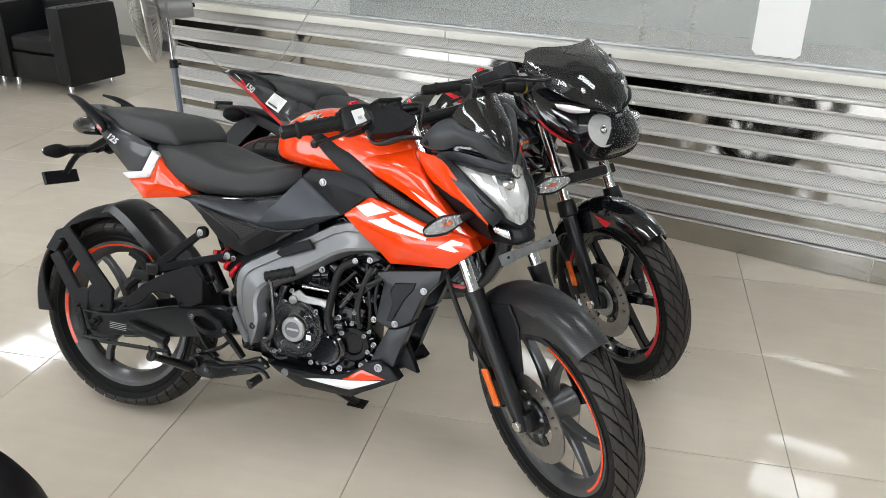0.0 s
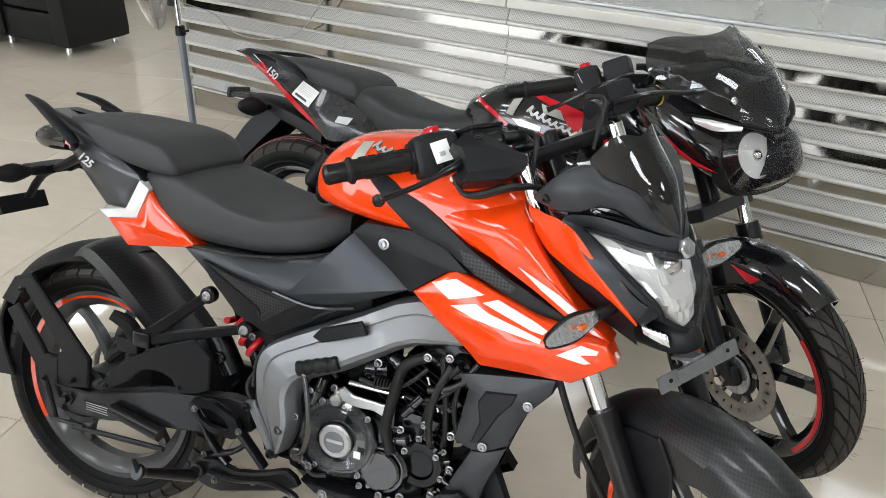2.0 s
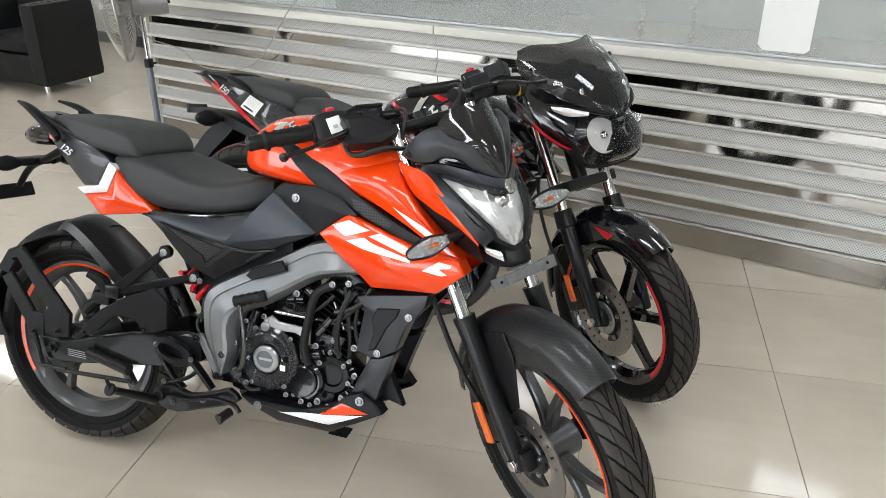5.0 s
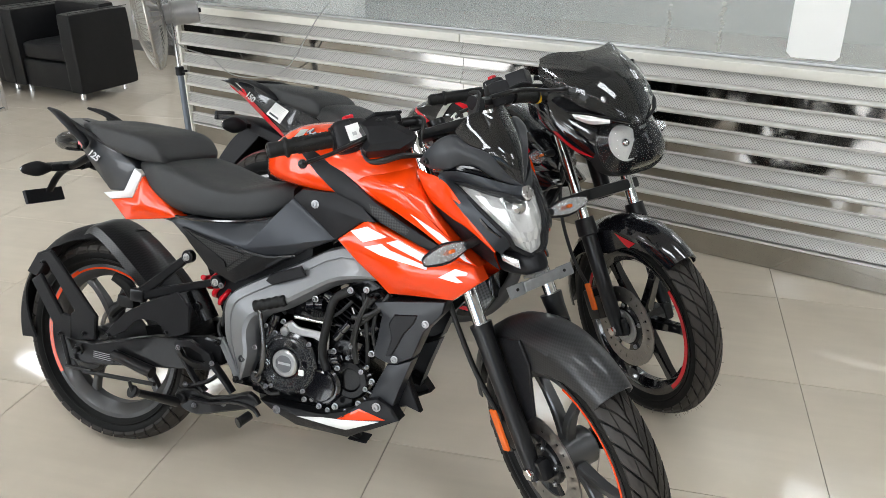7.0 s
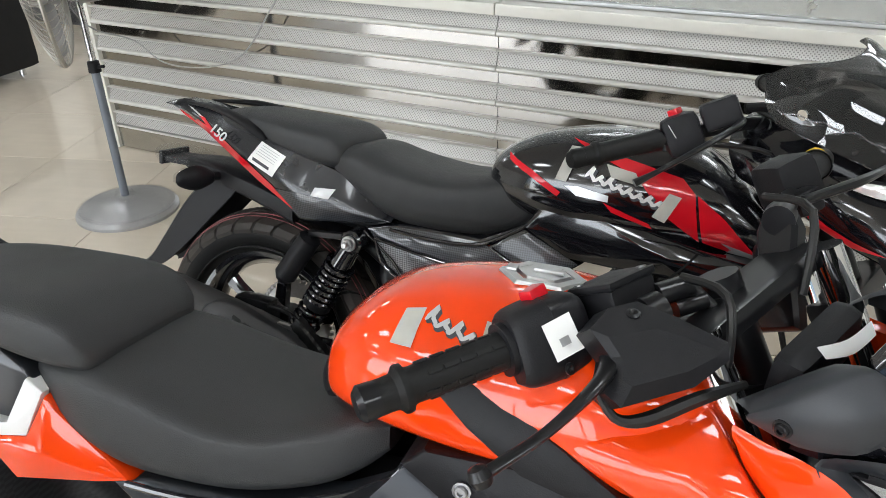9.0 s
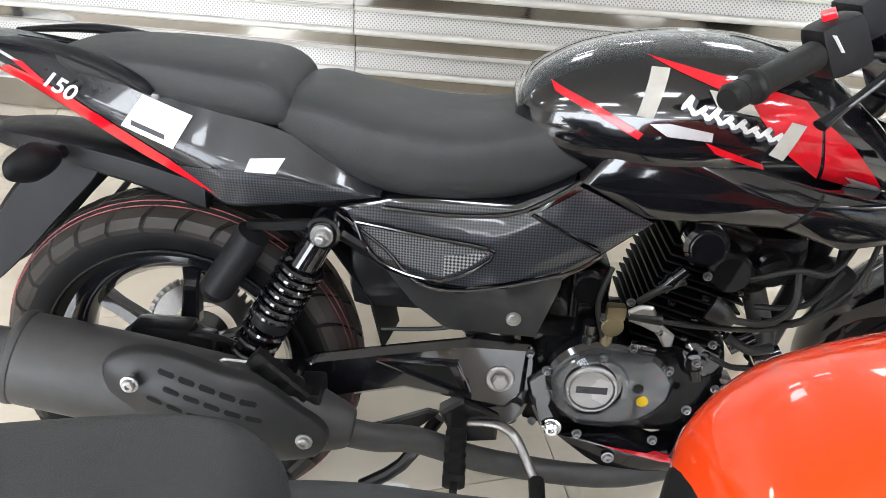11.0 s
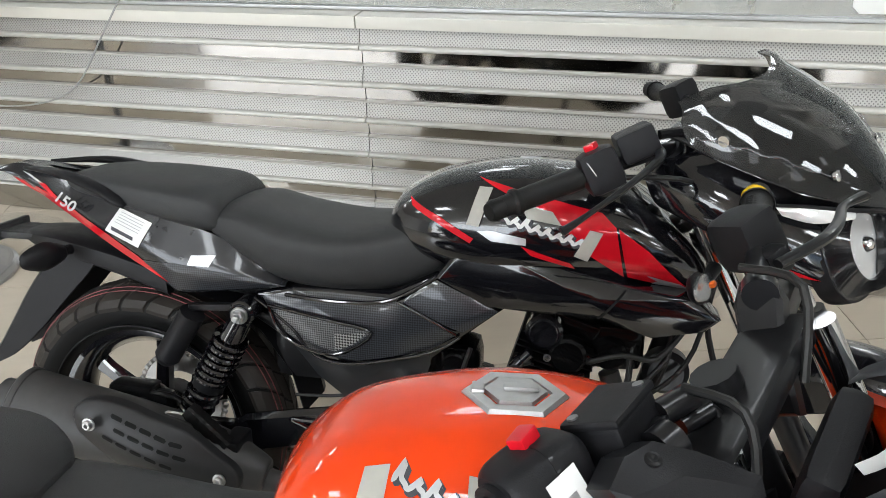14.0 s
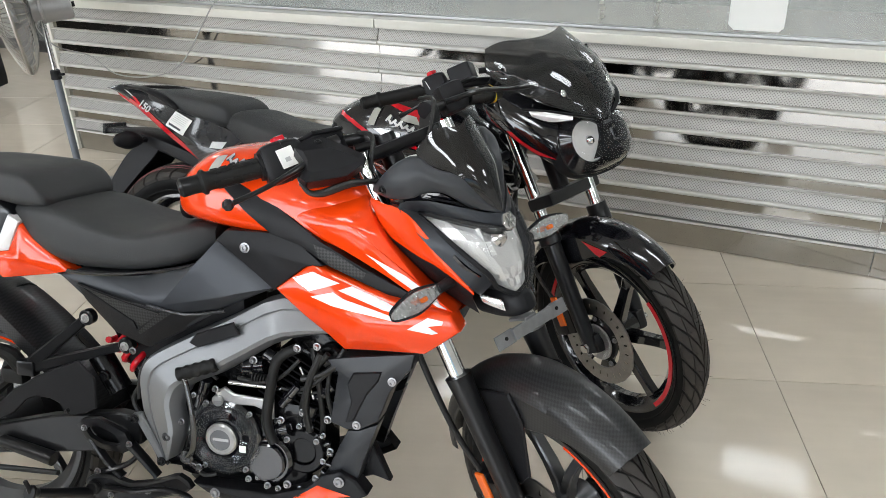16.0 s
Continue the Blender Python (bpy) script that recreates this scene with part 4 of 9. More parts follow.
    part("plate_carrier", merge(tube([(-0.03, 0, 0.85), (-0.10, 0, 0.81), (-0.165, 0, 0.775), (-0.205, 0, 0.72)], [0.02, 0.018, 0.014, 0.012], 12, 3, False, 0.5), moved(box((0, 0, 0), (0.012, 0.13, 0.04), 0.003), T((-0.225, 0, 0.705)) @ pose(0, 0, 0, 0, -20, 0)), box((-0.14, 0, 0.80), (0.05, 0.11, 0.02), 0.006)), MATTE, B, "black number plate carrier")
    for sy in (-1, 1):
        blinker("rear_indicator", (-0.12, sy * 0.035, 0.80), (-0.25, sy, 0.0), (0, 0, -sy), B, None, LENS, MATTE, 0.085, 0.021, 0.03)
    # --- side panels and frame
    side = panel([(0.305, 0.722), (0.36, 0.736), (0.515, 0.742), (0.60, 0.76), (0.66, 0.79), (0.682, 0.828), (0.80, 0.745), (0.685, 0.69), (0.59, 0.63), (0.515, 0.588), (0.435, 0.612), (0.365, 0.675)], -0.108, 0.022, 0.05, 0, (0.56, 0.69), 0.006, lambda x, z: 0.02 * max(0, min(1, (x - 0.35) / 0.3)))
    s1, s2 = both("side_panel", side, SLATE2, B, "dark grey metallic side panel")
    for sp, sy in ((s1, 1), (s2, -1)):
        low = decal([(0.36, 0.712), (0.535, 0.688), (0.60, 0.677), (0.69, 0.69), (0.59, 0.632), (0.517, 0.592), (0.44, 0.615), (0.37, 0.675)], side, 0.003)
        grl = decal([(0.365, 0.706), (0.535, 0.686), (0.59, 0.678), (0.506, 0.62), (0.50, 0.642)], side, 0.005)
        part("lower_panel", low if sy > 0 else flipped(low), MATTE, sp, "matte black lower panel")
        part("grille", grl if sy > 0 else flipped(grl), MESHM, sp, "black mesh triangle")
    both("grille_rim", tube([(0.36, -0.121, 0.708), (0.46, -0.140, 0.692), (0.562, -0.1495, 0.675), (0.506, -0.139, 0.632), (0.497, -0.139, 0.648), (0.36, -0.121, 0.708)], 0.0025, 6, 1), SATIN, B)
    rdg = tube([(0.535, -0.1475, 0.689), (0.62, -0.1525, 0.679), (0.70, -0.145, 0.692)], 0.003, 6, 3)
    both("panel_ridge", rdg, DARKGREY, B)
    knee = panel([(0.675, 0.826), (0.70, 0.849), (0.813, 0.854), (0.86, 0.836), (0.905, 0.80), (0.868, 0.795), (0.80, 0.742), (0.74, 0.785)], -0.128, 0.008, 0.06, 0, (0.79, 0.815), 0.006, lambda x, z: 0.02 * max(0, min(1, (x - 0.68) / 0.18)))
    both("knee_panel", knee, MATTE, B, "matte black knee panel")
    part("bolt", bolt((0.745, -0.144, 0.82), 0.009), BOLT, B)
    rail_a = spline([(0.935, 0.705), (0.809, 0.726), (0.689, 0.667), (0.574, 0.607), (0.508, 0.566), (0.487, 0.528), (0.487, 0.480), (0.494, 0.440), (0.530, 0.372)], 3)
    rail_b = spline([(0.950, 0.668), (0.817, 0.638), (0.740, 0.594), (0.675, 0.552), (0.606, 0.518), (0.586, 0.490), (0.581, 0.465), (0.586, 0.416), (0.562, 0.354)], 3)
    rings = [[(a_[0] + (b_[0] - a_[0]) * k, -y, a_[1] + (b_[1] - a_[1]) * k) for k, y in ((0, 0.085), (0, 0.106), (0.05, 0.120), (0.26, 0.127), (0.29, 0.1245), (0.33, 0.127), (0.55, 0.134), (0.74, 0.141), (0.84, 0.138), (0.97, 0.118), (1, 0.108), (1, 0.085))] for a_, b_ in zip(rail_a, rail_b)]
    both("frame_spar", loft(rings), GREY, B, "gunmetal perimeter frame spar", 18)
    part("spar_cover", plate([(0.617, 0.617), (0.634, 0.638), (0.713, 0.669), (0.727, 0.646), (0.636, 0.609)], -0.132, -0.1405, 0.003), MATTE, B, "small black rubber pad")
    part("bolt", bolt((0.556, -0.129, 0.407), 0.013, -1, 0.012), DARKGREY, B)
    for p in ((0.845, -0.139, 0.632), (0.885, -0.139, 0.64), (0.478, -0.12, 0.578)):
        part("bolt", bolt(p, 0.007, -1, 0.007), BOLT, B)
    # --- tank and shrouds
    tank = body([(0.565, 0.05, 0.865, 0.905, 0.5), (0.580, 0.085, 0.85, 0.945, 0.42), (0.635, 0.118, 0.842, 0.986, 0.34), (0.72, 0.138, 0.835, 1.003, 0.28), (0.80, 0.146, 0.83, 1.005, 0.26), (0.88, 0.144, 0.82, 0.990, 0.28), (0.96, 0.13, 0.79, 0.958, 0.38), (1.02, 0.10, 0.80, 0.90, 0.5), (1.05, 0.07, 0.81, 0.86, 0.5)], 44, 4, 2.6)
    tk = part("fuel_tank", tank, ORANGE, B, "glossy orange fuel tank")
    cap = merge(lathe([(0, 0.075), (0.006, 0.075), (0.010, 0.070), (0.010, 0.052), (0.005, 0.050), (0.005, 0.046), (0.012, 0.044), (0.013, 0.0)], 6, axis="z"), box((0.008, 0, 0.015), (0.05, 0.018, 0.006), 0.003), box((-0.052, 0, 0.012), (0.018, 0.03, 0.006), 0.003))
    part("fuel_cap", moved(cap, T((0.79, 0.003, 0.999)) @ pose(0, 0, 0, 0, 3, 0) @ Matrix.Diagonal((0.66, 0.62, 0.8, 1))), ALU, tk, "silver hexagonal fuel cap")
    part("tank_strip", body([(0.554, 0.045, 0.845, 0.888, 0.5), (0.566, 0.066, 0.84, 0.912, 0.5), (0.578, 0.074, 0.845, 0.926, 0.5)], 20, 3, 2.6), MATTE, tk, "black tank strip at the seat")
    ins = panel([(0.69, 0.938), (0.722, 0.942), (0.787, 0.918), (0.842, 0.884), (0.896, 0.846), (0.969, 0.808), (1.11, 0.745), (1.03, 0.755), (0.914, 0.80), (0.859, 0.834), (0.80, 0.852), (0.745, 0.892)], -0.150, 0.002, 0.05, 0, (0.86, 0.848), 0.004, lambda x, z: -0.28 * max(0, z - 0.885))
    both("tank_insert", ins, MATTE, B, "matte black insert between tank and shroud")
    insm = decal([(0.885, 0.84), (0.92, 0.83), (0.985, 0.795), (0.98, 0.783), (0.90, 0.80)], ins, 0.002)
    both("insert_mesh", insm, MESHM, B)
    wing = panel([(0.765, 0.938), (0.84, 0.962), (0.92, 0.960), (0.972, 0.925), (1.026, 0.853), (1.090, 0.785), (1.152, 0.738), (1.11, 0.742), (1.03, 0.787), (0.92, 0.842), (0.82, 0.902)], -0.150, 0.010, 0.06, 0, (0.95, 0.885), 0.007, lambda x, z: -0.11 * max(0, (z - 0.875) / 0.09) ** 1.6 + 0.012 * max(0, (x - 1.0) / 0.15))
    w1, w2 = both("upper_shroud", wing, ORANGE, B, "glossy orange upper tank shroud")
    wst = decal([(0.985, 0.832), (1.03, 0.80), (1.12, 0.748), (1.155, 0.742), (1.06, 0.80)], wing, 0.0015)
    part("shroud_stripe", wst, WHITE, w1, "white flash")
    shr = panel([(0.806, 0.748), (0.877, 0.803), (0.95, 0.782), (1.03, 0.757), (1.147, 0.74), (1.166, 0.711), (1.10, 0.655), (1.0, 0.645), (0.936, 0.637), (0.906, 0.665)], -0.148, 0.022, 0.055, 0, (0.99, 0.71), 0.006, lambda x, z: 0.03 * max(0, (x - 0.9) / 0.26) - 0.02 * max(0, (0.70 - z) / 0.06))
    h1, h2 = both("lower_shroud", shr, ORANGE, B, "glossy orange radiator shroud with white graphics")
    for q in ([(0.840, 0.772), (0.884, 0.789), (0.938, 0.774), (0.879, 0.753)], [(0.938, 0.762), (0.962, 0.771), (1.03, 0.75), (1.052, 0.742), (1.046, 0.735), (1.025, 0.737)],
              [(0.882, 0.744), (0.928, 0.758), (0.952, 0.748), (1.045, 0.728), (1.044, 0.721), (0.987, 0.727), (0.927, 0.733)], [(1.072, 0.709), (1.108, 0.733), (1.136, 0.729), (1.134, 0.722), (1.105, 0.720), (1.128, 0.707), (1.116, 0.703)]):
        part("graphic", decal(q, shr, 0.0014), WHITE, h1, "white graphic block")
    # script on the tank, partly taped over
    part("script_shadow", script(0.690, 0.974, 0.792, 0.955, 7, 0.0078, 0.0030, tank, 0.0014), INK, tk, "dark outline of the script")
    part("script_stroke", script(0.688, 0.976, 0.790, 0.957, 7, 0.0078, 0.0018, tank, 0.0024), SILVERFILM, tk, "silver brush script reduced to loops")
    for q in ([(0.656, 0.952), (0.664, 0.98), (0.686, 0.984), (0.68, 0.952)], [(0.752, 0.984), (0.771, 0.982), (0.768, 0.962), (0.75, 0.964)]):
        part("masking_tape", decal(q, tank, 0.003), TAPE, tk, "strip of masking tape")
    # --- radiator shroud, down panel, belly pan
    rad = panel([(0.895, 0.609), (0.936, 0.618), (1.072, 0.640), (1.066, 0.610), (1.024, 0.558), (1.0, 0.492), (0.961, 0.469), (0.935, 0.467), (0.902, 0.478), (0.918, 0.584)], -0.118, 0.006, 0.05, 0, (0.972, 0.565), 0.006)
    both("engine_shroud", rad, SLATE, B, "dark grey plastic engine shroud")
    leg = panel([(0.935, 0.462), (0.961, 0.466), (0.998, 0.484), (0.972, 0.41), (0.954, 0.351), (0.919, 0.361), (0.893, 0.370), (0.915, 0.42)], -0.108, 0.004, 0.04, 0, (0.944, 0.42), 0.005)
    both("shroud_leg", leg, SLATE, B, "dark grey plastic strut down to the belly pan")
    part("shroud_vent", plate([(0.940, 0.566), (0.952, 0.590), (1.008, 0.598), (1.002, 0.578), (0.980, 0.549), (0.953, 0.492), (0.936, 0.486), (0.948, 0.53)], -0.120, -0.1275, 0.003), MATTE, B)
    for p in ((1.028, -0.122, 0.580), (0.958, -0.122, 0.482)):
        part("bolt", bolt(p, 0.008), BOLT, B)
    part("lower_deflector", plate([(0.955, 0.44), (0.975, 0.42), (1.012, 0.342), (0.975, 0.350), (0.94, 0.337)], -0.045, -0.07, 0.004), MATTE, B)
    bel = panel([(0.600, 0.304), (0.652, 0.270), (0.690, 0.248), (0.840, 0.250), (0.880, 0.278), (0.980, 0.334), (0.956, 0.362), (0.923, 0.378), (0.890, 0.366), (0.869, 0.338), (0.779, 0.306), (0.690, 0.304)], -0.122, 0.012, 0.04, 0, (0.80, 0.282), 0.005, lambda x, z: -0.03 * max(0, (0.29 - z) / 0.05))
    b1, b2 = both("belly_pan", bel, MATTE, B, "matte black belly pan with orange and white graphics")
    part("graphic", decal([(0.880, 0.346), (0.948, 0.331), (0.885, 0.318), (0.824, 0.308)], bel, 0.0014), ORANGE, b1, "orange graphic")
    part("graphic", decal([(0.715, 0.290), (0.822, 0.307), (0.885, 0.317), (0.935, 0.325), (0.848, 0.284)], bel, 0.0014), WHITE, b1, "white graphic")
    for p in ((0.655, -0.128, 0.292), (0.925, -0.130, 0.360)):
        part("bolt", bolt(p, 0.010), BOLT, B)
    part("exhaust_box", body([(0.56, 0.06, 0.27, 0.32, 0.5), (0.62, 0.08, 0.25, 0.33, 0.5), (0.74, 0.085, 0.235, 0.32, 0.5), (0.82, 0.07, 0.24, 0.31, 0.5)], 20, 3, 4), MUFFLER, B, "black underbelly exhaust box")
    # --- engine
    eng = part("engine", merge(box((0.70, 0, 0.40), (0.30, 0.20, 0.20), 0.03), box((0.56, 0, 0.38), (0.16, 0.17, 0.15), 0.03), body([(0.60, 0.09, 0.3, 0.5, 0.5), (0.72, 0.12, 0.29, 0.5, 0.5), (0.84, 0.09, 0.31, 0.47, 0.5)], 20, 3, 3)), ENGINE, B, "black engine block")
    part("clutch_cover", merge(disc((0.679, 0, 0.420), 0.078, -0.10, -0.128, 40, 0.008), disc((0.679, 0, 0.420), 0.064, -0.128, -0.135, 40, 0.003, 0.045)), GLOSS, eng, "black round clutch cover under clear film")
    part("clutch_ring", disc((0.679, 0, 0.42), 0.034, -0.128, -0.143, 36, 0.004, 0.022), ALU, eng, "silver ring")
    part("clutch_badge", disc((0.679, 0, 0.42), 0.027, -0.128, -0.140, 30, 0.002), GREY, eng, "grey round badge")
    part("badge_bar", box((0.679, -0.1406, 0.42), (0.034, 0.001, 0.006), 0), SILVERFILM, eng, "badge lettering reduced to a bar")
    part("small_cover", merge(disc((0.768, 0, 0.376), 0.052, -0.09, -0.118, 32, 0.006), disc((0.768, 0, 0.376), 0.040, -0.118, -0.126, 28, 0.004)), GLOSS, eng)
    part("side_cover", merge(disc((0.838, 0, 0.40), 0.05, -0.07, -0.105, 32, 0.006, 0.03), disc((0.838, 0, 0.40), 0.03, -0.08, -0.10, 20, 0.004)), ENGINE, eng)
    for k in range(11):
        a = 2 * math.pi * k / 11
        part("bolt", bolt((0.80 + 0.085 * math.cos(a), -0.112, 0.39 + 0.075 * math.sin(a)), 0.0055, -1, 0.007), BOLT, eng)
    for p in ((0.598, -0.125, 0.37), (0.585, -0.125, 0.44), (0.73, -0.125, 0.335), (0.715, -0.125, 0.46), (0.62, -0.125, 0.345)):
        part("bolt", bolt(p, 0.006, -1, 0.008), BOLT, eng)
    tilt = T((0.80, 0, 0.47)) @ pose(0, 0, 0, 0, 28, 0)
    for k in range(9):
        part("cooling_fin", moved(box((0, 0, 0.012 + 0.0135 * k), (0.15, 0.19 - 0.004 * (k % 2), 0.005), 0.002), tilt), FINS, eng)
    part("cylinder", moved(box((0, 0, 0.07), (0.12, 0.15, 0.15), 0.02), tilt), ENGINE, eng)
    part("cylinder_head", moved(merge(box((0, 0, 0.165), (0.14, 0.17, 0.06), 0.018), disc((0.02, 0, 0.165), 0.026, -0.08, -0.105, 24, 0.005), box((-0.02, 0, 0.205), (0.11, 0.13, 0.05), 0.02)), tilt), ENGINE, eng)
    part("clutch_arm", plate([(0.665, 0.515), (0.68, 0.525), (0.70, 0.512), (0.765, 0.51), (0.772, 0.52), (0.785, 0.515), (0.785, 0.47), (0.77, 0.463), (0.765, 0.485), (0.745, 0.492), (0.70, 0.49), (0.672, 0.497)], -0.112, -0.122, 0.003), ALU, eng, "bare aluminium bracket")
    part("clutch_lever", merge(rod((0.668, -0.117, 0.515), (0.668, -0.117, 0.475), 0.008), disc((0.668, 0, 0.497), 0.012, -0.105, -0.13, 14, 0.002)), ALU, eng)
    part("adjuster", merge(rod((0.69, -0.118, 0.536), (0.80, -0.115, 0.535), 0.005), disc((0.73, 0, 0.555), 0.02, -0.09, -0.11, 20, 0.003)), CHROME, eng)
    part("carburettor", merge(box((0.70, -0.03, 0.56), (0.09, 0.10, 0.09), 0.02), disc((0.74, 0, 0.575), 0.025, -0.075, -0.10, 24, 0.004)), ENGINE, B)
    part("exhaust_pipe", tube([(0.90, -0.02, 0.56), (0.955, -0.04, 0.50), (0.945, -0.05, 0.40), (0.90, -0.05, 0.31), (0.80, -0.04, 0.26), (0.70, -0.03, 0.24)], 0.02, 14, 5), MUFFLER, B, "black exhaust pipe")
    part("crash_hose", tube([(0.842, -0.125, 0.628), (0.80, -0.128, 0.60), (0.785, -0.13, 0.54), (0.775, -0.13, 0.47), (0.79, -0.13, 0.425)], 0.0105, 12, 5), GRIP, B, "black corrugated breather hose")
    for q, r in (([(0.90, -0.12, 0.62), (0.87, -0.115, 0.58), (0.845, -0.11, 0.52), (0.835, -0.1, 0.46)], 0.006), ([(0.93, -0.11, 0.63), (0.90, -0.115, 0.585), (0.865, -0.115, 0.55), (0.83, -0.11, 0.535)], 0.005),
                 ([(0.86, -0.10, 0.62), (0.875, -0.11, 0.56), (0.88, -0.1, 0.48), (0.875, -0.09, 0.42)], 0.006), ([(0.66, -0.11, 0.535), (0.62, -0.10, 0.56), (0.60, -0.08, 0.60)], 0.004), ([(0.80, -0.115, 0.536), (0.86, -0.11, 0.53), (0.90, -0.10, 0.55)], 0.0035), ([(0.52, -0.10, 0.55), (0.48, -0.1, 0.50), (0.46, -0.1, 0.45), (0.52, -0.1, 0.38)], 0.005)):
        part("cable", tube(q, r, 8, 4), WIRE, B)
    rnge = random.Random(21)
    fv = []
    for r_ in (0.080, 0.072, 0.056, 0.040):
        for k in range(26):
            a = 2 * math.pi * k / 26
            fv.append((0.679 + r_ * math.cos(a) + rnge.uniform(-0.002, 0.002), -0.130 - (0.0 if r_ > 0.078 else rnge.uniform(0.004, 0.012)), 0.420 + r_ * math.sin(a) + rnge.uniform(-0.002, 0.002)))
    part("film_wrap", (fv, [[r * 26 + k, r * 26 + (k + 1) % 26, (r + 1) * 26 + (k + 1) % 26, (r + 1) * 26 + k] for r in range(3) for k in range(26)]), CRUMPLE, eng, "crinkled clear film", 4)
    part("film_sticker", box((0.728, -0.1435, 0.408), (0.014, 0.001, 0.014), 0), PAPER, eng, "tiny white sticker")
    for p in ((0.612, -0.12, 0.50), (0.640, -0.122, 0.486), (0.738, -0.128, 0.478), (0.800, -0.118, 0.470), (0.846, -0.118, 0.492), (0.812, -0.118, 0.430), (0.885, -0.11, 0.445), (0.898, -0.105, 0.41), (0.725, -0.125, 0.355), (0.868, -0.11, 0.350), (0.77, -0.122, 0.325), (0.812, -0.12, 0.333), (0.662, -0.122, 0.520), (0.628, -0.115, 0.345), (0.895, -0.11, 0.48), (0.745, -0.12, 0.59), (0.87, -0.11, 0.565)):
        part("bolt", bolt(p, rnge.uniform(0.005, 0.008), -1, 0.009), BOLT, eng)
    for k in range(9):
        a = radians(-40 + 22 * k)
        part("cover_rib", moved(box((0.058, -0.108, 0), (0.014, 0.012, 0.006), 0.002), T((0.841, 0, 0.402)) @ pose(0, 0, 0, 0, -math.degrees(a), 0)), GLOSS, eng)
    for a_, b_, r_ in (((0.66, -0.10, 0.575), (0.715, -0.105, 0.60), 0.014), ((0.72, -0.10, 0.565), (0.765, -0.105, 0.575), 0.017), ((0.765, -0.105, 0.60), (0.80, -0.108, 0.585), 0.012), ((0.845, -0.10, 0.46), (0.862, -0.105, 0.505), 0.013), ((0.80, -0.112, 0.50), (0.835, -0.112, 0.545), 0.010), ((0.615, -0.105, 0.47), (0.635, -0.108, 0.53), 0.012), ((0.87, -0.095, 0.52), (0.905, -0.10, 0.55), 0.012), ((0.59, -0.115, 0.36), (0.625, -0.12, 0.335), 0.011), ((0.775, -0.114, 0.44), (0.815, -0.114, 0.452), 0.013)):
        part("engine_fitting", merge(rod(a_, b_, r_, None, 14), rod(tuple(Vector(a_).lerp(Vector(b_), 0.35)), tuple(Vector(a_).lerp(Vector(b_), 0.5)), r_ * 1.25, None, 14)), GLOSS, eng, "glossy black engine fitting")
    for q, r_ in (([(0.885, -0.118, 0.618), (0.862, -0.122, 0.56), (0.852, -0.118, 0.50), (0.858, -0.11, 0.45)], 0.0075), ([(0.925, -0.112, 0.605), (0.885, -0.118, 0.575), (0.845, -0.12, 0.562)], 0.0065), ([(0.71, -0.118, 0.548), (0.755, -0.122, 0.545), (0.80, -0.12, 0.56), (0.84, -0.115, 0.60)], 0.0045), ([(0.90, -0.108, 0.59), (0.895, -0.11, 0.53), (0.91, -0.105, 0.47)], 0.005), ([(0.60, -0.118, 0.35), (0.63, -0.128, 0.33), (0.66, -0.125, 0.335)], 0.0045), ([(0.50, -0.112, 0.47), (0.495, -0.115, 0.42), (0.51, -0.115, 0.37), (0.545, -0.118, 0.335)], 0.0045), ([(0.50, -0.105, 0.56), (0.482, -0.108, 0.52), (0.478, -0.11, 0.47)], 0.004)):
        part("cable", tube(q, r_, 8, 4), WIRE, B)
    part("cable_boot", merge(*[rod((0.742 + 0.006 * k, -0.119, 0.553), (0.745 + 0.006 * k, -0.119, 0.553), 0.010 - 0.0004 * k) for k in range(6)]), GRIP, B, "ribbed rubber cable boot")
    part("push_rod", rod((0.84, -0.115, 0.585), (0.865, -0.108, 0.52), 0.0035), CHROME, B)
    # --- footrest hanger, pedals, kick lever, stand
    heel = [(0.332, 0.395), (0.345, 0.410), (0.385, 0.416), (0.446, 0.392), (0.462, 0.357), (0.440, 0.345), (0.388, 0.347), (0.350, 0.366)]
    inner_ = [(0.393 + (x - 0.393) * 0.62, 0.381 + (z - 0.381) * 0.55) for x, z in heel]
    ringp = [[(x, y, z) for x, z in q] for q, y in ((heel, -0.108), (heel, -0.120), (inner_, -0.124), (inner_, -0.112))]
    part("heel_plate", loft(ringp, False, True), SATIN, B, "satin black heel guard with an opening")
    part("hanger_arm", merge(tube([(0.455, -0.114, 0.365), (0.49, -0.114, 0.33), (0.515, -0.112, 0.30)], [0.014, 0.013, 0.012], 10, 3, False, 0.6), tube([(0.36, -0.112, 0.365), (0.395, -0.112, 0.315), (0.43, -0.112, 0.285)], [0.012, 0.011, 0.012], 10, 3, False, 0.6), tube([(0.475, -0.112, 0.345), (0.44, -0.114, 0.315), (0.375, -0.116, 0.290)], 0.010, 8, 3, False, 0.6)), SATIN, B, "satin black footrest hanger")
    part("hanger_strut", plate([(0.47, 0.44), (0.49, 0.445), (0.545, 0.345), (0.53, 0.335)], -0.11, -0.125, 0.004), GREY, B, "gunmetal strut")
    for p in ((0.477, -0.128, 0.432), (0.535, -0.128, 0.345)):
        part("bolt", bolt(p, 0.009, -1, 0.008), SATIN, B)
    pa, pb = Vector((0.364, -0.14, 0.250)), Vector((0.336, -0.268, 0.318))
    ax_ = (pb - pa).normalized()
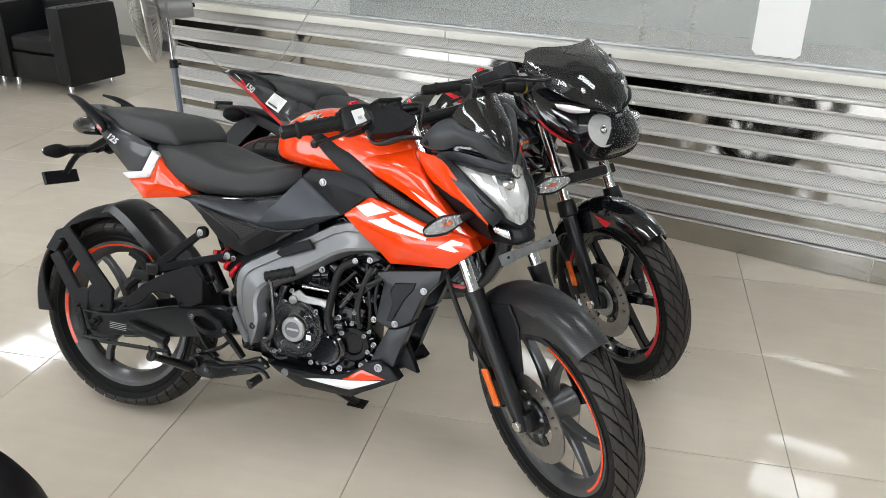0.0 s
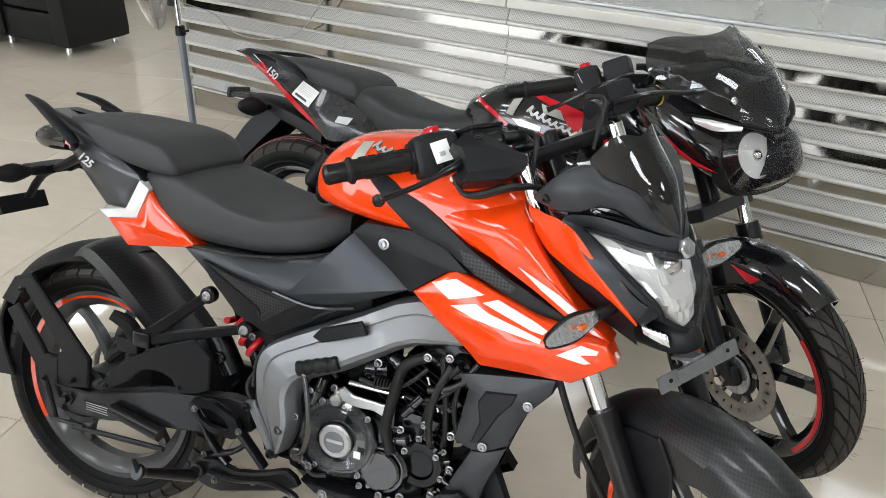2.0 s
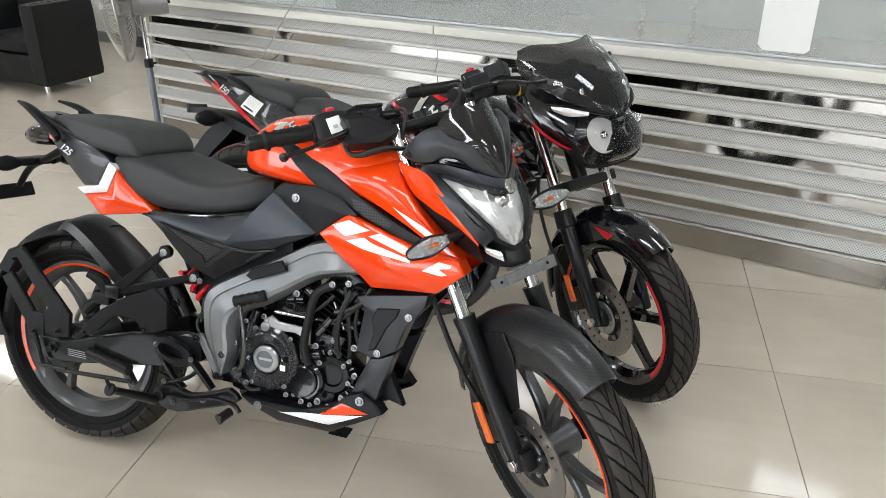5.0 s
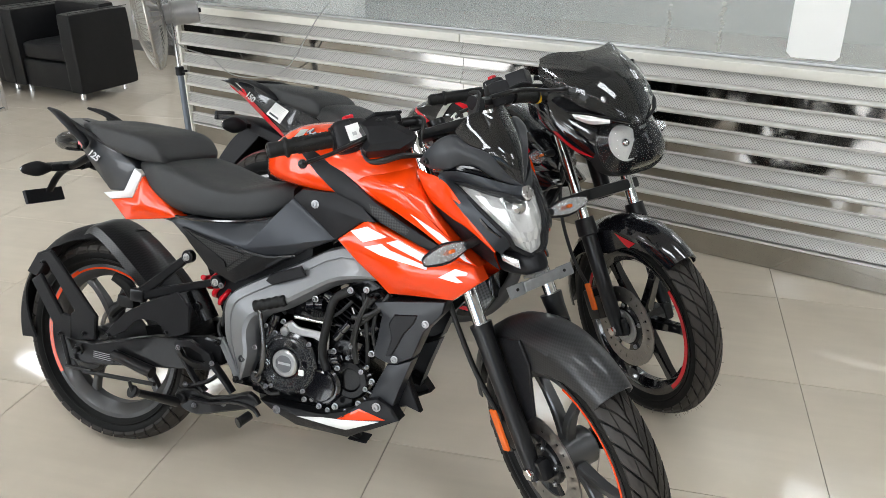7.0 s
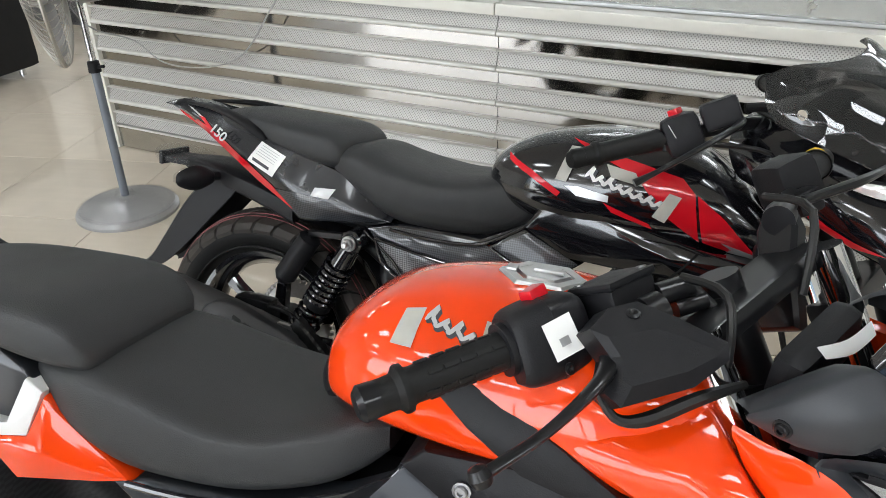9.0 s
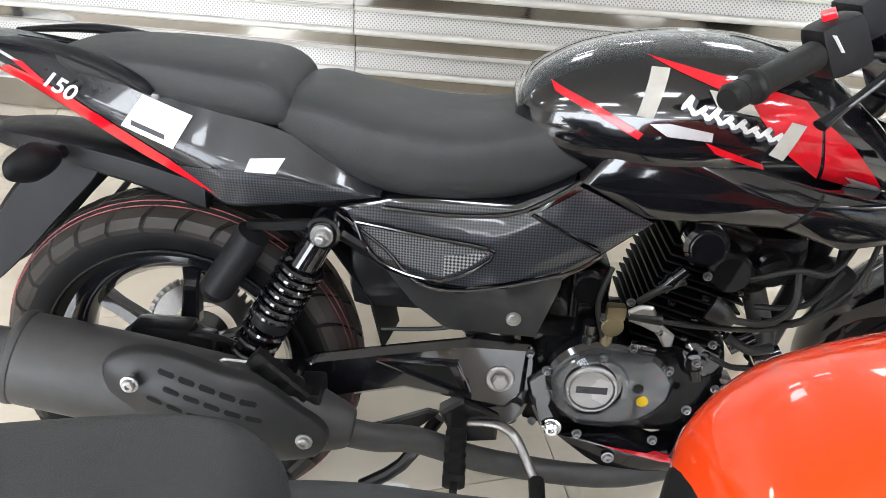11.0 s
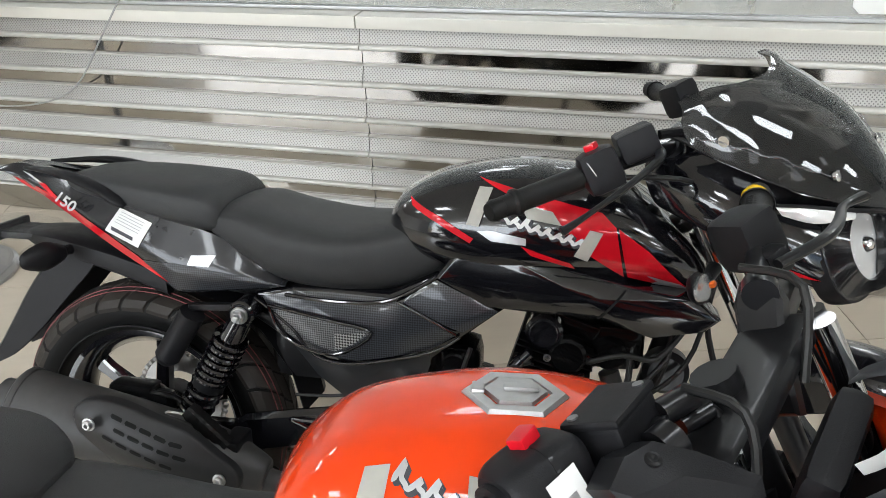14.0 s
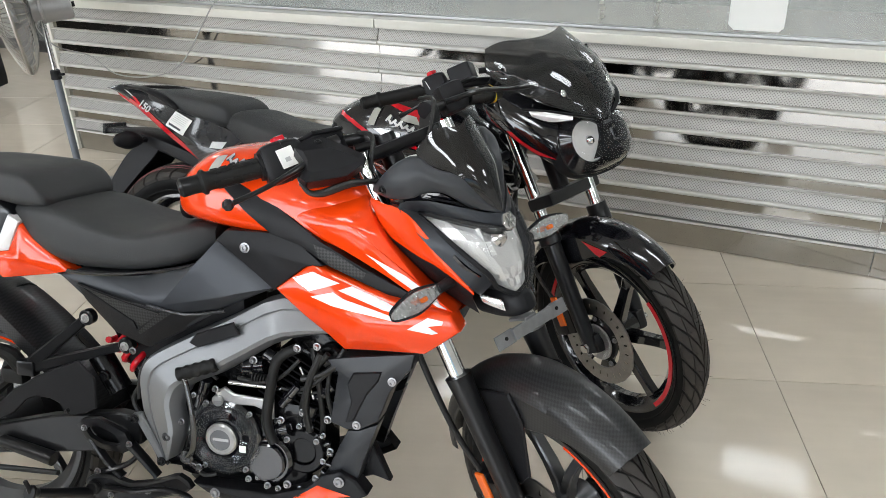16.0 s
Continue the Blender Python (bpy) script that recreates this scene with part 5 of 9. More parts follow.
    part("rider_peg", merge(rod(tuple(pa), tuple(pa.lerp(pb, 0.9)), 0.013, 0.0095, 16), rod(tuple(pa.lerp(pb, 0.9)), tuple(pb), 0.0095, 0.015, 16), rod(tuple(pb), tuple(pb + ax_ * 0.005), 0.016, 0.015, 16), rod(tuple(pb), (0.328, -0.272, 0.345), 0.006, 0.004)), SATIN, B, "black tapered rider peg with a flanged end")
    part("peg_bracket", merge(plate([(0.345, 0.262), (0.365, 0.285), (0.41, 0.290), (0.455, 0.278), (0.53, 0.300), (0.57, 0.315), (0.60, 0.290), (0.56, 0.268), (0.49, 0.245), (0.42, 0.222), (0.37, 0.228)], -0.105, -0.128, 0.005, 2), disc((0.372, 0, 0.262), 0.016, -0.128, -0.142, 16, 0.003)), SATIN, B, "satin black pedal bracket")
    part("brake_pedal", merge(tube([(0.40, -0.134, 0.268), (0.47, -0.140, 0.272), (0.54, -0.146, 0.292), (0.600, -0.152, 0.292), (0.622, -0.154, 0.275)], [0.008, 0.007, 0.007, 0.007, 0.006], 10, 4, False, 0.7), rod((0.592, -0.150, 0.270), (0.584, -0.182, 0.262), 0.012), rod((0.584, -0.182, 0.262), (0.582, -0.186, 0.261), 0.0135)), SATIN, B, "black brake pedal with a round rubber")
    for p in ((0.41, -0.129, 0.248), (0.50, -0.129, 0.272), (0.382, -0.129, 0.300), (0.46, -0.126, 0.372), (0.352, -0.122, 0.392)):
        part("bolt", bolt(p, 0.0065, -1, 0.007), BOLT, B)
    part("kick_lever", merge(tube([(0.60, -0.14, 0.37), (0.625, -0.155, 0.40), (0.632, -0.16, 0.46), (0.618, -0.155, 0.53), (0.606, -0.15, 0.552)], [0.006, 0.006, 0.0055, 0.0055, 0.006], 10, 4), disc((0.603, 0, 0.372), 0.015, -0.125, -0.148, 16, 0.003)), KICK, B, "dark plated steel kick-start lever")
    part("kick_rubber", lathe([(0, 0)] + [(0.0045 * k, 0.0145 - 0.0018 * ((k // 2) % 2)) for k in range(19)] + [(0.082, 0)], 14), GRIP, B, "ribbed kick-start rubber").matrix_basis = T((0.598, -0.15, 0.553)) @ pose(0, 0, 0, 18, 0, -80)
    part("side_stand", merge(tube([(0.60, 0.09, 0.26), (0.65, 0.17, 0.15), (0.70, 0.262, 0.072)], 0.012, 10, 3), moved(box((0, 0, 0), (0.06, 0.045, 0.006), 0.003), T((0.702, 0.266, 0.0665)) @ pose(0, 0, 0, 14, 0, 0))), SATIN, B, "black side stand")
    part("linkage", merge(rod((-0.03, -0.118, 0.262), (0.06, -0.118, 0.265), 0.005), rod((0.03, -0.118, 0.258), (0.27, -0.115, 0.27), 0.006), rod((0.13, -0.112, 0.325), (0.26, -0.112, 0.30), 0.014, 0.016), rod((-0.05, -0.112, 0.345), (-0.02, -0.116, 0.26), 0.006)), SATIN, B, "brake rod and cable ends")
    part("drum", disc((0, 0, 0.304), 0.07, -0.045, -0.075, 36, 0.008), SATIN, B)
    part("chain", moved(tube([(0.09 * math.cos(a), 0.078, 0.09 * math.sin(a)) for a in [radians(90 + 20 * k) for k in range(10)]] + [(0.55, 0.078, 0.03), (0.575, 0.078, 0.075), (0.55, 0.078, 0.115)], 0.007, 6, 3, True), T((0, 0, 0.304))), STEELD, B)
    part("main_frame", merge(tube([(0.45, 0, 0.56), (0.30, 0.0, 0.70), (0.05, 0, 0.86)], 0.03, 12, 3), box((0.55, 0, 0.62), (0.3, 0.12, 0.22), 0.03), box((0.92, 0, 0.76), (0.24, 0.14, 0.12), 0.03), tube([(1.0, 0, 0.92), (1.06, 0, 0.72)], 0.032, 14, 1)), MATTE, B)
    # --- fork, front wheel
    SH, S = S, steer_matrix((1.378, 0, 0.318), 0.04, 26, 43)
    steer = lambda sh: moved(sh, S)
    for sy in (-1, 1):
        part("fork_tube", steer(rod((0.03, sy * 0.098, 0.30), (0.03, sy * 0.098, 0.80), 0.0165, None, 20)), CHROME, B, "chromed fork tube")
        part("fork_slider", steer(merge(tube([(0.035, sy * 0.098, -0.02), (0.033, sy * 0.098, 0.05), (0.03, sy * 0.098, 0.32), (0.03, sy * 0.098, 0.352)], [0.016, 0.021, 0.0235, 0.026], 18, 1), box((0.045, sy * 0.085, 0.0), (0.05, 0.035, 0.05), 0.012))), SATIN, B, "satin black fork slider")
    part("front_axle", steer(merge(rod((0.04, -0.118, 0), (0.04, 0.118, 0), 0.009), disc((0.04, 0, 0), 0.015, -0.112, -0.122, 6, 0.002))), CHROME, B)
    wc = S @ T((0.04, 0, 0))
    fw = cast_wheel("front_wheel", wc @ pose(0, 0, 0, 0, 50, 0), 0.218, 0.062, 3, 0.42, 0.045, 0.11, WHEELM, B, "gunmetal cast wheel")
    tyre(wc, 0.299, 0.222, 0.088, 36, False, fw, "black ribbed front tyre")
    for a0, a1, w_ in ((-1.2, 0.95, 0.005), (2.3, 2.75, 0.010)):
        part("rim_stripe", moved(rim_tape(0.213, -0.032, a0, a1, w_), wc), ORANGE, fw, "orange rim stripe")
    part("brake_disc", moved(disc_brake(-0.066, 0.122), wc), STEELD, fw, "drilled steel brake disc")
    part("disc_carrier", moved(merge(disc((0, 0, 0), 0.05, -0.05, -0.068, 24, 0.004, 0.02), *[moved(box((0.063, -0.064, 0), (0.05, 0.006, 0.016), 0.002), pose(0, 0, 0, 0, 72 * k, 0)) for k in range(5)]), wc), SATIN, fw)
    for k in range(5):
        a = 2 * math.pi * k / 5
        part("bolt", moved(bolt((0.045 * math.cos(a), -0.068, 0.045 * math.sin(a)), 0.007), wc), BOLT, fw)
    part("hub_ring", moved(disc((0, 0, 0), 0.026, -0.07, -0.095, 24, 0.003, 0.011), wc), ALU, fw)
    part("brake_caliper", steer(merge(box((-0.058, -0.075, 0.085), (0.06, 0.06, 0.105), 0.015), disc((-0.058, 0, 0.105), 0.02, -0.10, -0.112, 18, 0.003), disc((-0.058, 0, 0.06), 0.02, -0.10, -0.112, 18, 0.003), box((-0.02, -0.092, 0.08), (0.05, 0.02, 0.07), 0.005))), SATIN, B, "black brake caliper")
    part("amber_reflector", steer(box((-0.005, -0.126, 0.105), (0.026, 0.008, 0.10), 0.006)), AMBER, B, "amber fork reflector")
    part("brake_hose", steer(tube([(-0.045, -0.10, 0.14), (-0.05, -0.115, 0.25), (-0.03, -0.125, 0.42), (-0.02, -0.11, 0.56), (-0.01, -0.06, 0.68)], 0.0065, 10, 5)), WIRE, B)
    part("front_fender", steer(arc_fender((0.035, 0, 0.0), 0.325, 0.062, 30, 152, lambda f: 0.035 + 0.05 * math.exp(-((f - 0.36) / 0.2) ** 2), 0.004, 0.25)), CARBONF, B, "dark grey carbon-look front mudguard")
    for sy in (-1, 1):
        part("fender_stay", steer(plate([(-0.02, 0.31), (0.12, 0.30), (0.125, 0.24), (0.07, 0.12), (0.03, 0.10), (-0.03, 0.18)], sy * 0.062, sy * 0.070, 0.003)), MATTE, B)
    # --- number plate strap under the lamp
    strap = part("plate_strap", steer(merge(box((0.203, -0.013, 0.412), (0.010, 0.092, 0.022), 0.003), *[box((0.199, sy * 0.062 - 0.013, 0.411), (0.004, 0.040, 0.026), 0.0015) for sy in (-1, 1)], box((0.180, -0.013, 0.425), (0.050, 0.026, 0.006), 0.002))), STRAP, B, "bare grey steel number plate strap")
    for sy in (-1, 1):
        part("strap_hole", steer(moved(disc((0, 0, 0), 0.0035, -0.0006, 0.0006, 12, 0.0002), pose(0.2016, sy * 0.060 - 0.013, 0.412, 0, 0, 90))), INKM, strap)
    # --- headlamp unit
    S = SH
    full = lambda r: r + [(x, -y, z) for x, y, z in reversed(r[:-1])]
    lens_rows = [[(0.128, -0.090, 0.676), (0.174, -0.070, 0.647), (0.207, -0.040, 0.613), (0.226, 0, 0.588)],
                 [(0.166, -0.085, 0.620), (0.196, -0.062, 0.602), (0.218, -0.034, 0.582), (0.231, 0, 0.565)],
                 [(0.186, -0.064, 0.550), (0.204, -0.046, 0.540), (0.217, -0.024, 0.530), (0.224, 0, 0.523)],
                 [(0.188, -0.055, 0.530), (0.197, -0.038, 0.516), (0.204, -0.020, 0.505), (0.207, 0, 0.500)],
                 [(0.178, -0.045, 0.508), (0.183, -0.032, 0.492), (0.186, -0.016, 0.480), (0.188, 0, 0.474)]]
    lens_rows = [[(x + 0.017 * max(0, 1 - ((abs(y) - 0.035) / 0.055) ** 2) * min(1, max(0, (0.645 - z) / 0.06)), y, z) for x, y, z in r] for r in lens_rows]

    def even(line_, n):
        q = np.array(spline(line_, 6))
        d = np.concatenate([[0], np.cumsum(np.linalg.norm(np.diff(q, axis=0), axis=1))])
        return [tuple(np.interp(t, d, q[:, k]) for k in range(3)) for t in np.linspace(0, d[-1], n)]
    cols_ = [spline(list(c), 2) for c in zip(*[even(full(r), 17) for r in lens_rows])]
    rows_ = [[tuple(c[k]) for c in cols_] for k in range(9)]
    lens_v = [p for r in rows_ for p in r]
    lens_f = [[a * 17 + b, a * 17 + b + 1, (a + 1) * 17 + b + 1, (a + 1) * 17 + b] for a in range(8) for b in range(16)]
    back = lambda d, s: [((x - d), y * s, 0.565 + (z - 0.565) * s) for x, y, z in lens_v]
    edge = [k for k in range(17)] + [r * 17 + 16 for r in range(1, 9)] + [8 * 17 + k for k in range(15, -1, -1)] + [r * 17 for r in range(7, 0, -1)]

    def shell_of(front, rear, face=True):
        n = len(lens_v)
        f = ([list(q) for q in lens_f] if face else []) + [[i + n for i in reversed(q)] for q in lens_f]
        for i in range(len(edge)):
            a, b = edge[i], edge[(i + 1) % len(edge)]
            f.append([b, a, a + n, b + n])
        return front + rear, f
    hl = part("headlamp_housing", steer(shell_of(back(0.008, 1.015), back(0.16, 0.62), False)), MATTE, B, "matte black headlamp housing", 50)
    bowl, rngl = [], random.Random(3)
    for x, y, z in back(0.006, 0.975):
        dd = max(0, 1 - (y / 0.092) ** 2) * max(0, 1 - ((z - 0.575) / 0.1) ** 2)
        bowl.append((x - 0.004 - 0.032 * dd + rngl.uniform(-0.003, 0.003), y, z + rngl.uniform(-0.002, 0.002)))
    part("headlamp_bowl", steer((bowl, lens_f)), REFLECTOR, hl, "silver faceted reflector bowl", 6)
    part("headlamp_divider", steer(merge(box((0.182, -0.036, 0.590), (0.030, 0.003, 0.070), 0.001), box((0.182, 0.036, 0.590), (0.030, 0.003, 0.070), 0.001))), REFLECTOR, hl)
    part("headlamp_bulb", steer(lathe([(0, 0.018), (0.020, 0.018), (0.028, 0.012), (0.032, 0)], 20, (0.186, -0.01, 0.582), "x")), CHROME, hl, "bright bulb shield")
    part("headlamp_lens", steer(shell_of(back(-0.003, 1.0), back(0.001, 0.985))), LENS, hl, "clear headlamp lens", 50)
    # dark bezel round the lens
    bz = [lens_v[i] for i in edge]
    part("headlamp_bezel", steer(tube([(x - 0.006, y * 1.035, 0.565 + (z - 0.565) * 1.035) for x, y, z in bz], 0.005, 8, 1, True)), MATTE, hl)
    chin = body([(0.09, 0.028, 0.452, 0.51, 0.5), (0.14, 0.036, 0.44, 0.50, 0.5), (0.178, 0.032, 0.434, 0.486, 0.5), (0.198, 0.018, 0.438, 0.476, 0.5), (0.203, 0.006, 0.442, 0.47, 0.5)], 20, 3, 3)
    part("nose_chin", steer(chin), MATTE, B, "dark plastic chin under the lamp")
    for sy in (-1, 1):
        ctr = (0.05, 0, 0.60)
        fy = lambda pts: [(x, -sy * y, z) for x, y, z in pts]
        pl_ = [fy([(0.147, -0.054, 0.499), (0.162, -0.050, 0.489), (0.180, -0.040, 0.477)]), fy([(0.148, -0.055, 0.484), (0.163, -0.049, 0.470), (0.178, -0.040, 0.456)])]
        part("position_lamp", steer(skin(pl_, (0.1, 0, 0.48), 0.004, 3, 4, 0.002)), INDREF, B, "small bright ribbed position lamp")
        for k in range(5):
            f_ = 0.12 + 0.19 * k
            q_ = [tuple(np.array(pl_[r][0]) * (1 - f_) + np.array(pl_[r][2]) * f_ + np.array((0.003, 0.0, 0.0)) * (1 + f_ * (1 - f_))) for r in (0, 1)]
            part("lamp_rib", steer(rod(q_[0], q_[1], 0.0011, None, 6)), INDREF, B)
        la = [(0.150, -0.055, 0.497), (0.163, -0.078, 0.518), (0.154, -0.096, 0.570), (0.140, -0.113, 0.627), (0.119, -0.119, 0.698), (0.160, -0.098, 0.693), (0.199, -0.060, 0.658), (0.219, -0.025, 0.630), (0.233, 0.0, 0.618)]
        lb = [(0.180, -0.046, 0.510), (0.190, -0.056, 0.536), (0.187, -0.066, 0.553), (0.168, -0.086, 0.620), (0.131, -0.091, 0.675), (0.176, -0.070, 0.648), (0.209, -0.040, 0.615), (0.220, -0.013, 0.595), (0.230, 0.0, 0.590)]
        mid_ = [tuple((p + q) / 2 + d for p, q, d in zip(u_, v_, (0.001, -0.001, 0.0))) for u_, v_ in zip(la, lb)]
        part("lamp_frame", steer(skin([fy(la), fy(mid_), fy(lb)], ctr, 0.012, 4, 3)), SLATE2, B, "dark grey satin lamp frame")
        part("frame_slot", steer(skin([fy([(0.168, -0.082, 0.588), (0.176, -0.074, 0.562), (0.184, -0.062, 0.536)]), fy([(0.166, -0.090, 0.584), (0.170, -0.084, 0.560), (0.180, -0.067, 0.532)])], ctr, 0.002, 3, 2, 0.004)), GLOSS, B, "glossy black slot in the frame")
        ca_ = [(0.054, -0.118, 0.731), (0.084, -0.118, 0.712), (0.111, -0.118, 0.699), (0.137, -0.116, 0.674), (0.147, -0.107, 0.630), (0.152, -0.097, 0.586), (0.164, -0.077, 0.512)]
        cb = [(0.051, -0.121, 0.712), (0.053, -0.123, 0.689), (0.065, -0.123, 0.656), (0.085, -0.118, 0.629), (0.107, -0.110, 0.600), (0.131, -0.102, 0.574), (0.160, -0.078, 0.508)]
        part("lamp_cheek", steer(skin([fy(ca_), fy(cb)], ctr, 0.010, 4, 6, 0.005)), ORANGE, B, "glossy orange lamp cheek")
        lc = [(0.048, -0.119, 0.700), (0.046, -0.118, 0.675), (0.055, -0.116, 0.642), (0.072, -0.110, 0.612), (0.095, -0.103, 0.580), (0.122, -0.092, 0.545), (0.150, -0.074, 0.500)]
        ld = [(0.020, -0.100, 0.690), (0.020, -0.098, 0.655), (0.028, -0.094, 0.615), (0.045, -0.088, 0.580), (0.066, -0.080, 0.545), (0.095, -0.070, 0.505), (0.130, -0.058, 0.465)]
        part("lamp_side", steer(skin([fy([(x, y + 0.003, z) for x, y, z in cb]), fy(lc), fy(ld)], ctr, 0.008, 4, 4)), MATTE, B, "matte black lamp side")
        blinker("front_indicator", (0.132, sy * 0.070, 0.543), (0.04, sy, -0.02), (0, 0, sy), B, S, LENS, MATTE, 0.118, 0.0225, 0.045)
    # cowl and screen over the lamp
    c_low = [(0.228, 0.0, 0.616), (0.216, -0.025, 0.635), (0.206, -0.042, 0.650), (0.201, -0.056, 0.668), (0.191, -0.072, 0.691), (0.169, -0.090, 0.704), (0.150, -0.108, 0.704), (0.113, -0.123, 0.717), (0.074, -0.122, 0.738)]
    c_mid = [(0.229, 0.0, 0.620), (0.222, -0.024, 0.643), (0.217, -0.040, 0.662), (0.213, -0.056, 0.688), (0.198, -0.078, 0.713), (0.181, -0.097, 0.732), (0.157, -0.116, 0.734), (0.118, -0.127, 0.739), (0.074, -0.124, 0.742)]
    c_rdg = [(0.226, 0.0, 0.622), (0.221, -0.020, 0.645), (0.218, -0.034, 0.668), (0.214, -0.050, 0.702), (0.192, -0.072, 0.730), (0.178, -0.091, 0.753), (0.154, -0.112, 0.757), (0.119, -0.123, 0.753), (0.075, -0.123, 0.744)]
    c_top = [(0.222, 0.0, 0.623), (0.218, -0.018, 0.646), (0.216, -0.028, 0.669), (0.211, -0.044, 0.706), (0.184, -0.064, 0.735), (0.171, -0.078, 0.766), (0.150, -0.102, 0.769), (0.119, -0.116, 0.761), (0.076, -0.120, 0.746)]
    c_in = [(x - 0.03, y * 0.8, z - 0.004) for x, y, z in c_top]
    for sy in (-1, 1):
        fy = lambda pts: [(x, -sy * y, z) for x, y, z in pts]
        part("lamp_cowl", steer(skin([fy(r) for r in (c_low, c_mid, c_rdg, c_top, c_in)], (0.03, 0, 0.66), 0.005, 3, 3)), COWLM, B, "matte dark grey lamp cowl with a raised wing", 50)
        part("cowl_slot", steer(skin([fy([(x - 0.010, y * 0.95, z - 0.002) for x, y, z in c_low[1:8]]), fy([(0.205, -0.024, 0.624), (0.192, -0.046, 0.640), (0.176, -0.066, 0.660), (0.158, -0.085, 0.680), (0.140, -0.098, 0.688), (0.120, -0.108, 0.696), (0.096, -0.113, 0.708)])], (0.03, 0, 0.66), 0.004, 3, 3)), GLOSS, B, "glossy black slot under the cowl")
        part("slot_fin", steer(skin([fy([(0.166, -0.094, 0.697), (0.181, -0.078, 0.684), (0.196, -0.060, 0.668)]), fy([(0.171, -0.088, 0.688), (0.186, -0.070, 0.674), (0.201, -0.052, 0.656)])], (0.03, 0, 0.66), 0.003, 3, 2, 0.002)), MATTE, B, "small fin in the slot")
        part("bolt", steer(bolt((0.108, sy * 0.126, 0.736), 0.008, sy)), SATIN, B)
    sc = [[(0.224, -0.008, 0.622), (0.226, -0.005, 0.620), (0.227, -0.003, 0.619), (0.228, 0, 0.618)],
          [(0.220, -0.030, 0.668), (0.228, -0.020, 0.664), (0.233, -0.010, 0.661), (0.234, 0, 0.660)],
          [(0.214, -0.046, 0.707), (0.225, -0.031, 0.704), (0.231, -0.016, 0.701), (0.233, 0, 0.700)],
          [(0.188, -0.066, 0.736), (0.208, -0.045, 0.742), (0.220, -0.022, 0.742), (0.225, 0, 0.741)],
          [(0.173, -0.077, 0.764), (0.195, -0.053, 0.774), (0.211, -0.026, 0.774), (0.216, 0, 0.772)],
          [(0.171, -0.074, 0.775), (0.196, -0.048, 0.793), (0.206, -0.024, 0.791), (0.210, 0, 0.783)]]
    part("windscreen", steer(skin([full(r) for r in sc], (0.03, 0, 0.68), 0.003, 3, 3)), SMOKE, B, "small glossy smoked flyscreen", 50)
    part("paper_tag", steer(skin([[(0.112, -0.050, 0.772), (0.128, -0.028, 0.768), (0.140, -0.004, 0.774)], [(0.114, -0.046, 0.758), (0.128, -0.026, 0.753), (0.140, -0.004, 0.760)]], (0.05, 0, 0.70), 0.0006, 4, 2)), PAPER, B, "curled white paper tag")
    part("badge", steer(lathe([(0, 0.017), (0.004, 0.017), (0.006, 0.013), (0.005, 0.0)], 6, (0.231, 0, 0.602), "x")), CHROME, B, "small silver hexagonal badge")
    # --- handlebar
    bar, bar_l = [part("handlebar", steer(tube(q, 0.0115, 14, 2)), SATIN, B, "black clip-on handlebar") for q in ([(0.0, -0.09, 0.838), (-0.035, -0.11, 0.842), (-0.066, -0.178, 0.855), (-0.112, -0.346, 0.877)], [(0.012, 0.112, 0.838), (0.006, 0.13, 0.84), (-0.035, 0.24, 0.843), (-0.088, 0.40, 0.832)])]
    for sy in (-1, 1):
        riser = plate([(-0.028, 0.735), (0.03, 0.735), (0.026, 0.80), (0.03, 0.845), (0.02, 0.868), (-0.01, 0.868), (-0.02, 0.845), (-0.018, 0.80)], -0.012, 0.012, 0.005)
        part("bar_riser", steer(moved(riser, T((0, sy * 0.062, 0)) @ T((0, 0, 0.735)) @ pose(0, 0, 0, -sy * 32, 0, 0) @ T((0, 0, -0.735)))), SATIN, bar, "forged black bar riser")
        part("riser_slot", steer(moved(plate([(-0.006, 0.765), (0.01, 0.765), (0.012, 0.815), (-0.006, 0.815)], -0.0135, 0.0135, 0.003), T((0, sy * 0.062, 0)) @ T((0, 0, 0.735)) @ pose(0, 0, 0, -sy * 32, 0, 0) @ T((0, 0, -0.735)))), DARKGREY, bar)
        part("bar_plug", steer(tube([(0.014, sy * 0.108, 0.843), (0.008, sy * 0.126, 0.844)], [0.0175, 0.0175], 18, 1)), SATIN, bar, "round bar plug")
    part("instrument_pod", steer(merge(moved(box((0, 0, 0), (0.035, 0.13, 0.07), 0.015), T((0.07, 0, 0.735)) @ pose(0, 0, 0, 0, 35, 0)))), MATTE, B, "black instrument pod")
    for sy in (1,):
        gp = [(-0.094, 0.418, 0.831), (-0.087, 0.398, 0.832), (-0.046, 0.275, 0.842)]
        mid = lambda f: tuple(gp[1][k] + (gp[2][k] - gp[1][k]) * f for k in range(3))
        g = part("grip", steer(tube([gp[1], mid(0.16), mid(0.2), mid(0.24), mid(0.3), gp[2]], [0.0165, 0.0168, 0.0215, 0.0215, 0.0172, 0.018], 18, 2)), GRIP, bar_l, "black rubber grip")
        for k in range(8):
            part("grip_rib", steer(lathe([(-0.0025, 0.0172), (0, 0.0185), (0.0025, 0.0172)], 16)), GRIP, g).matrix_basis = S @ T(mid(0.36 + 0.07 * k)) @ pose(0, 0, 0, 0, 0, sy * -23) @ S.inverted()
        part("bar_end", steer(tube([gp[0], mid(-0.14), mid(0.0)], [0.012, 0.0165, 0.0165], 16, 1)), GRIP, g)
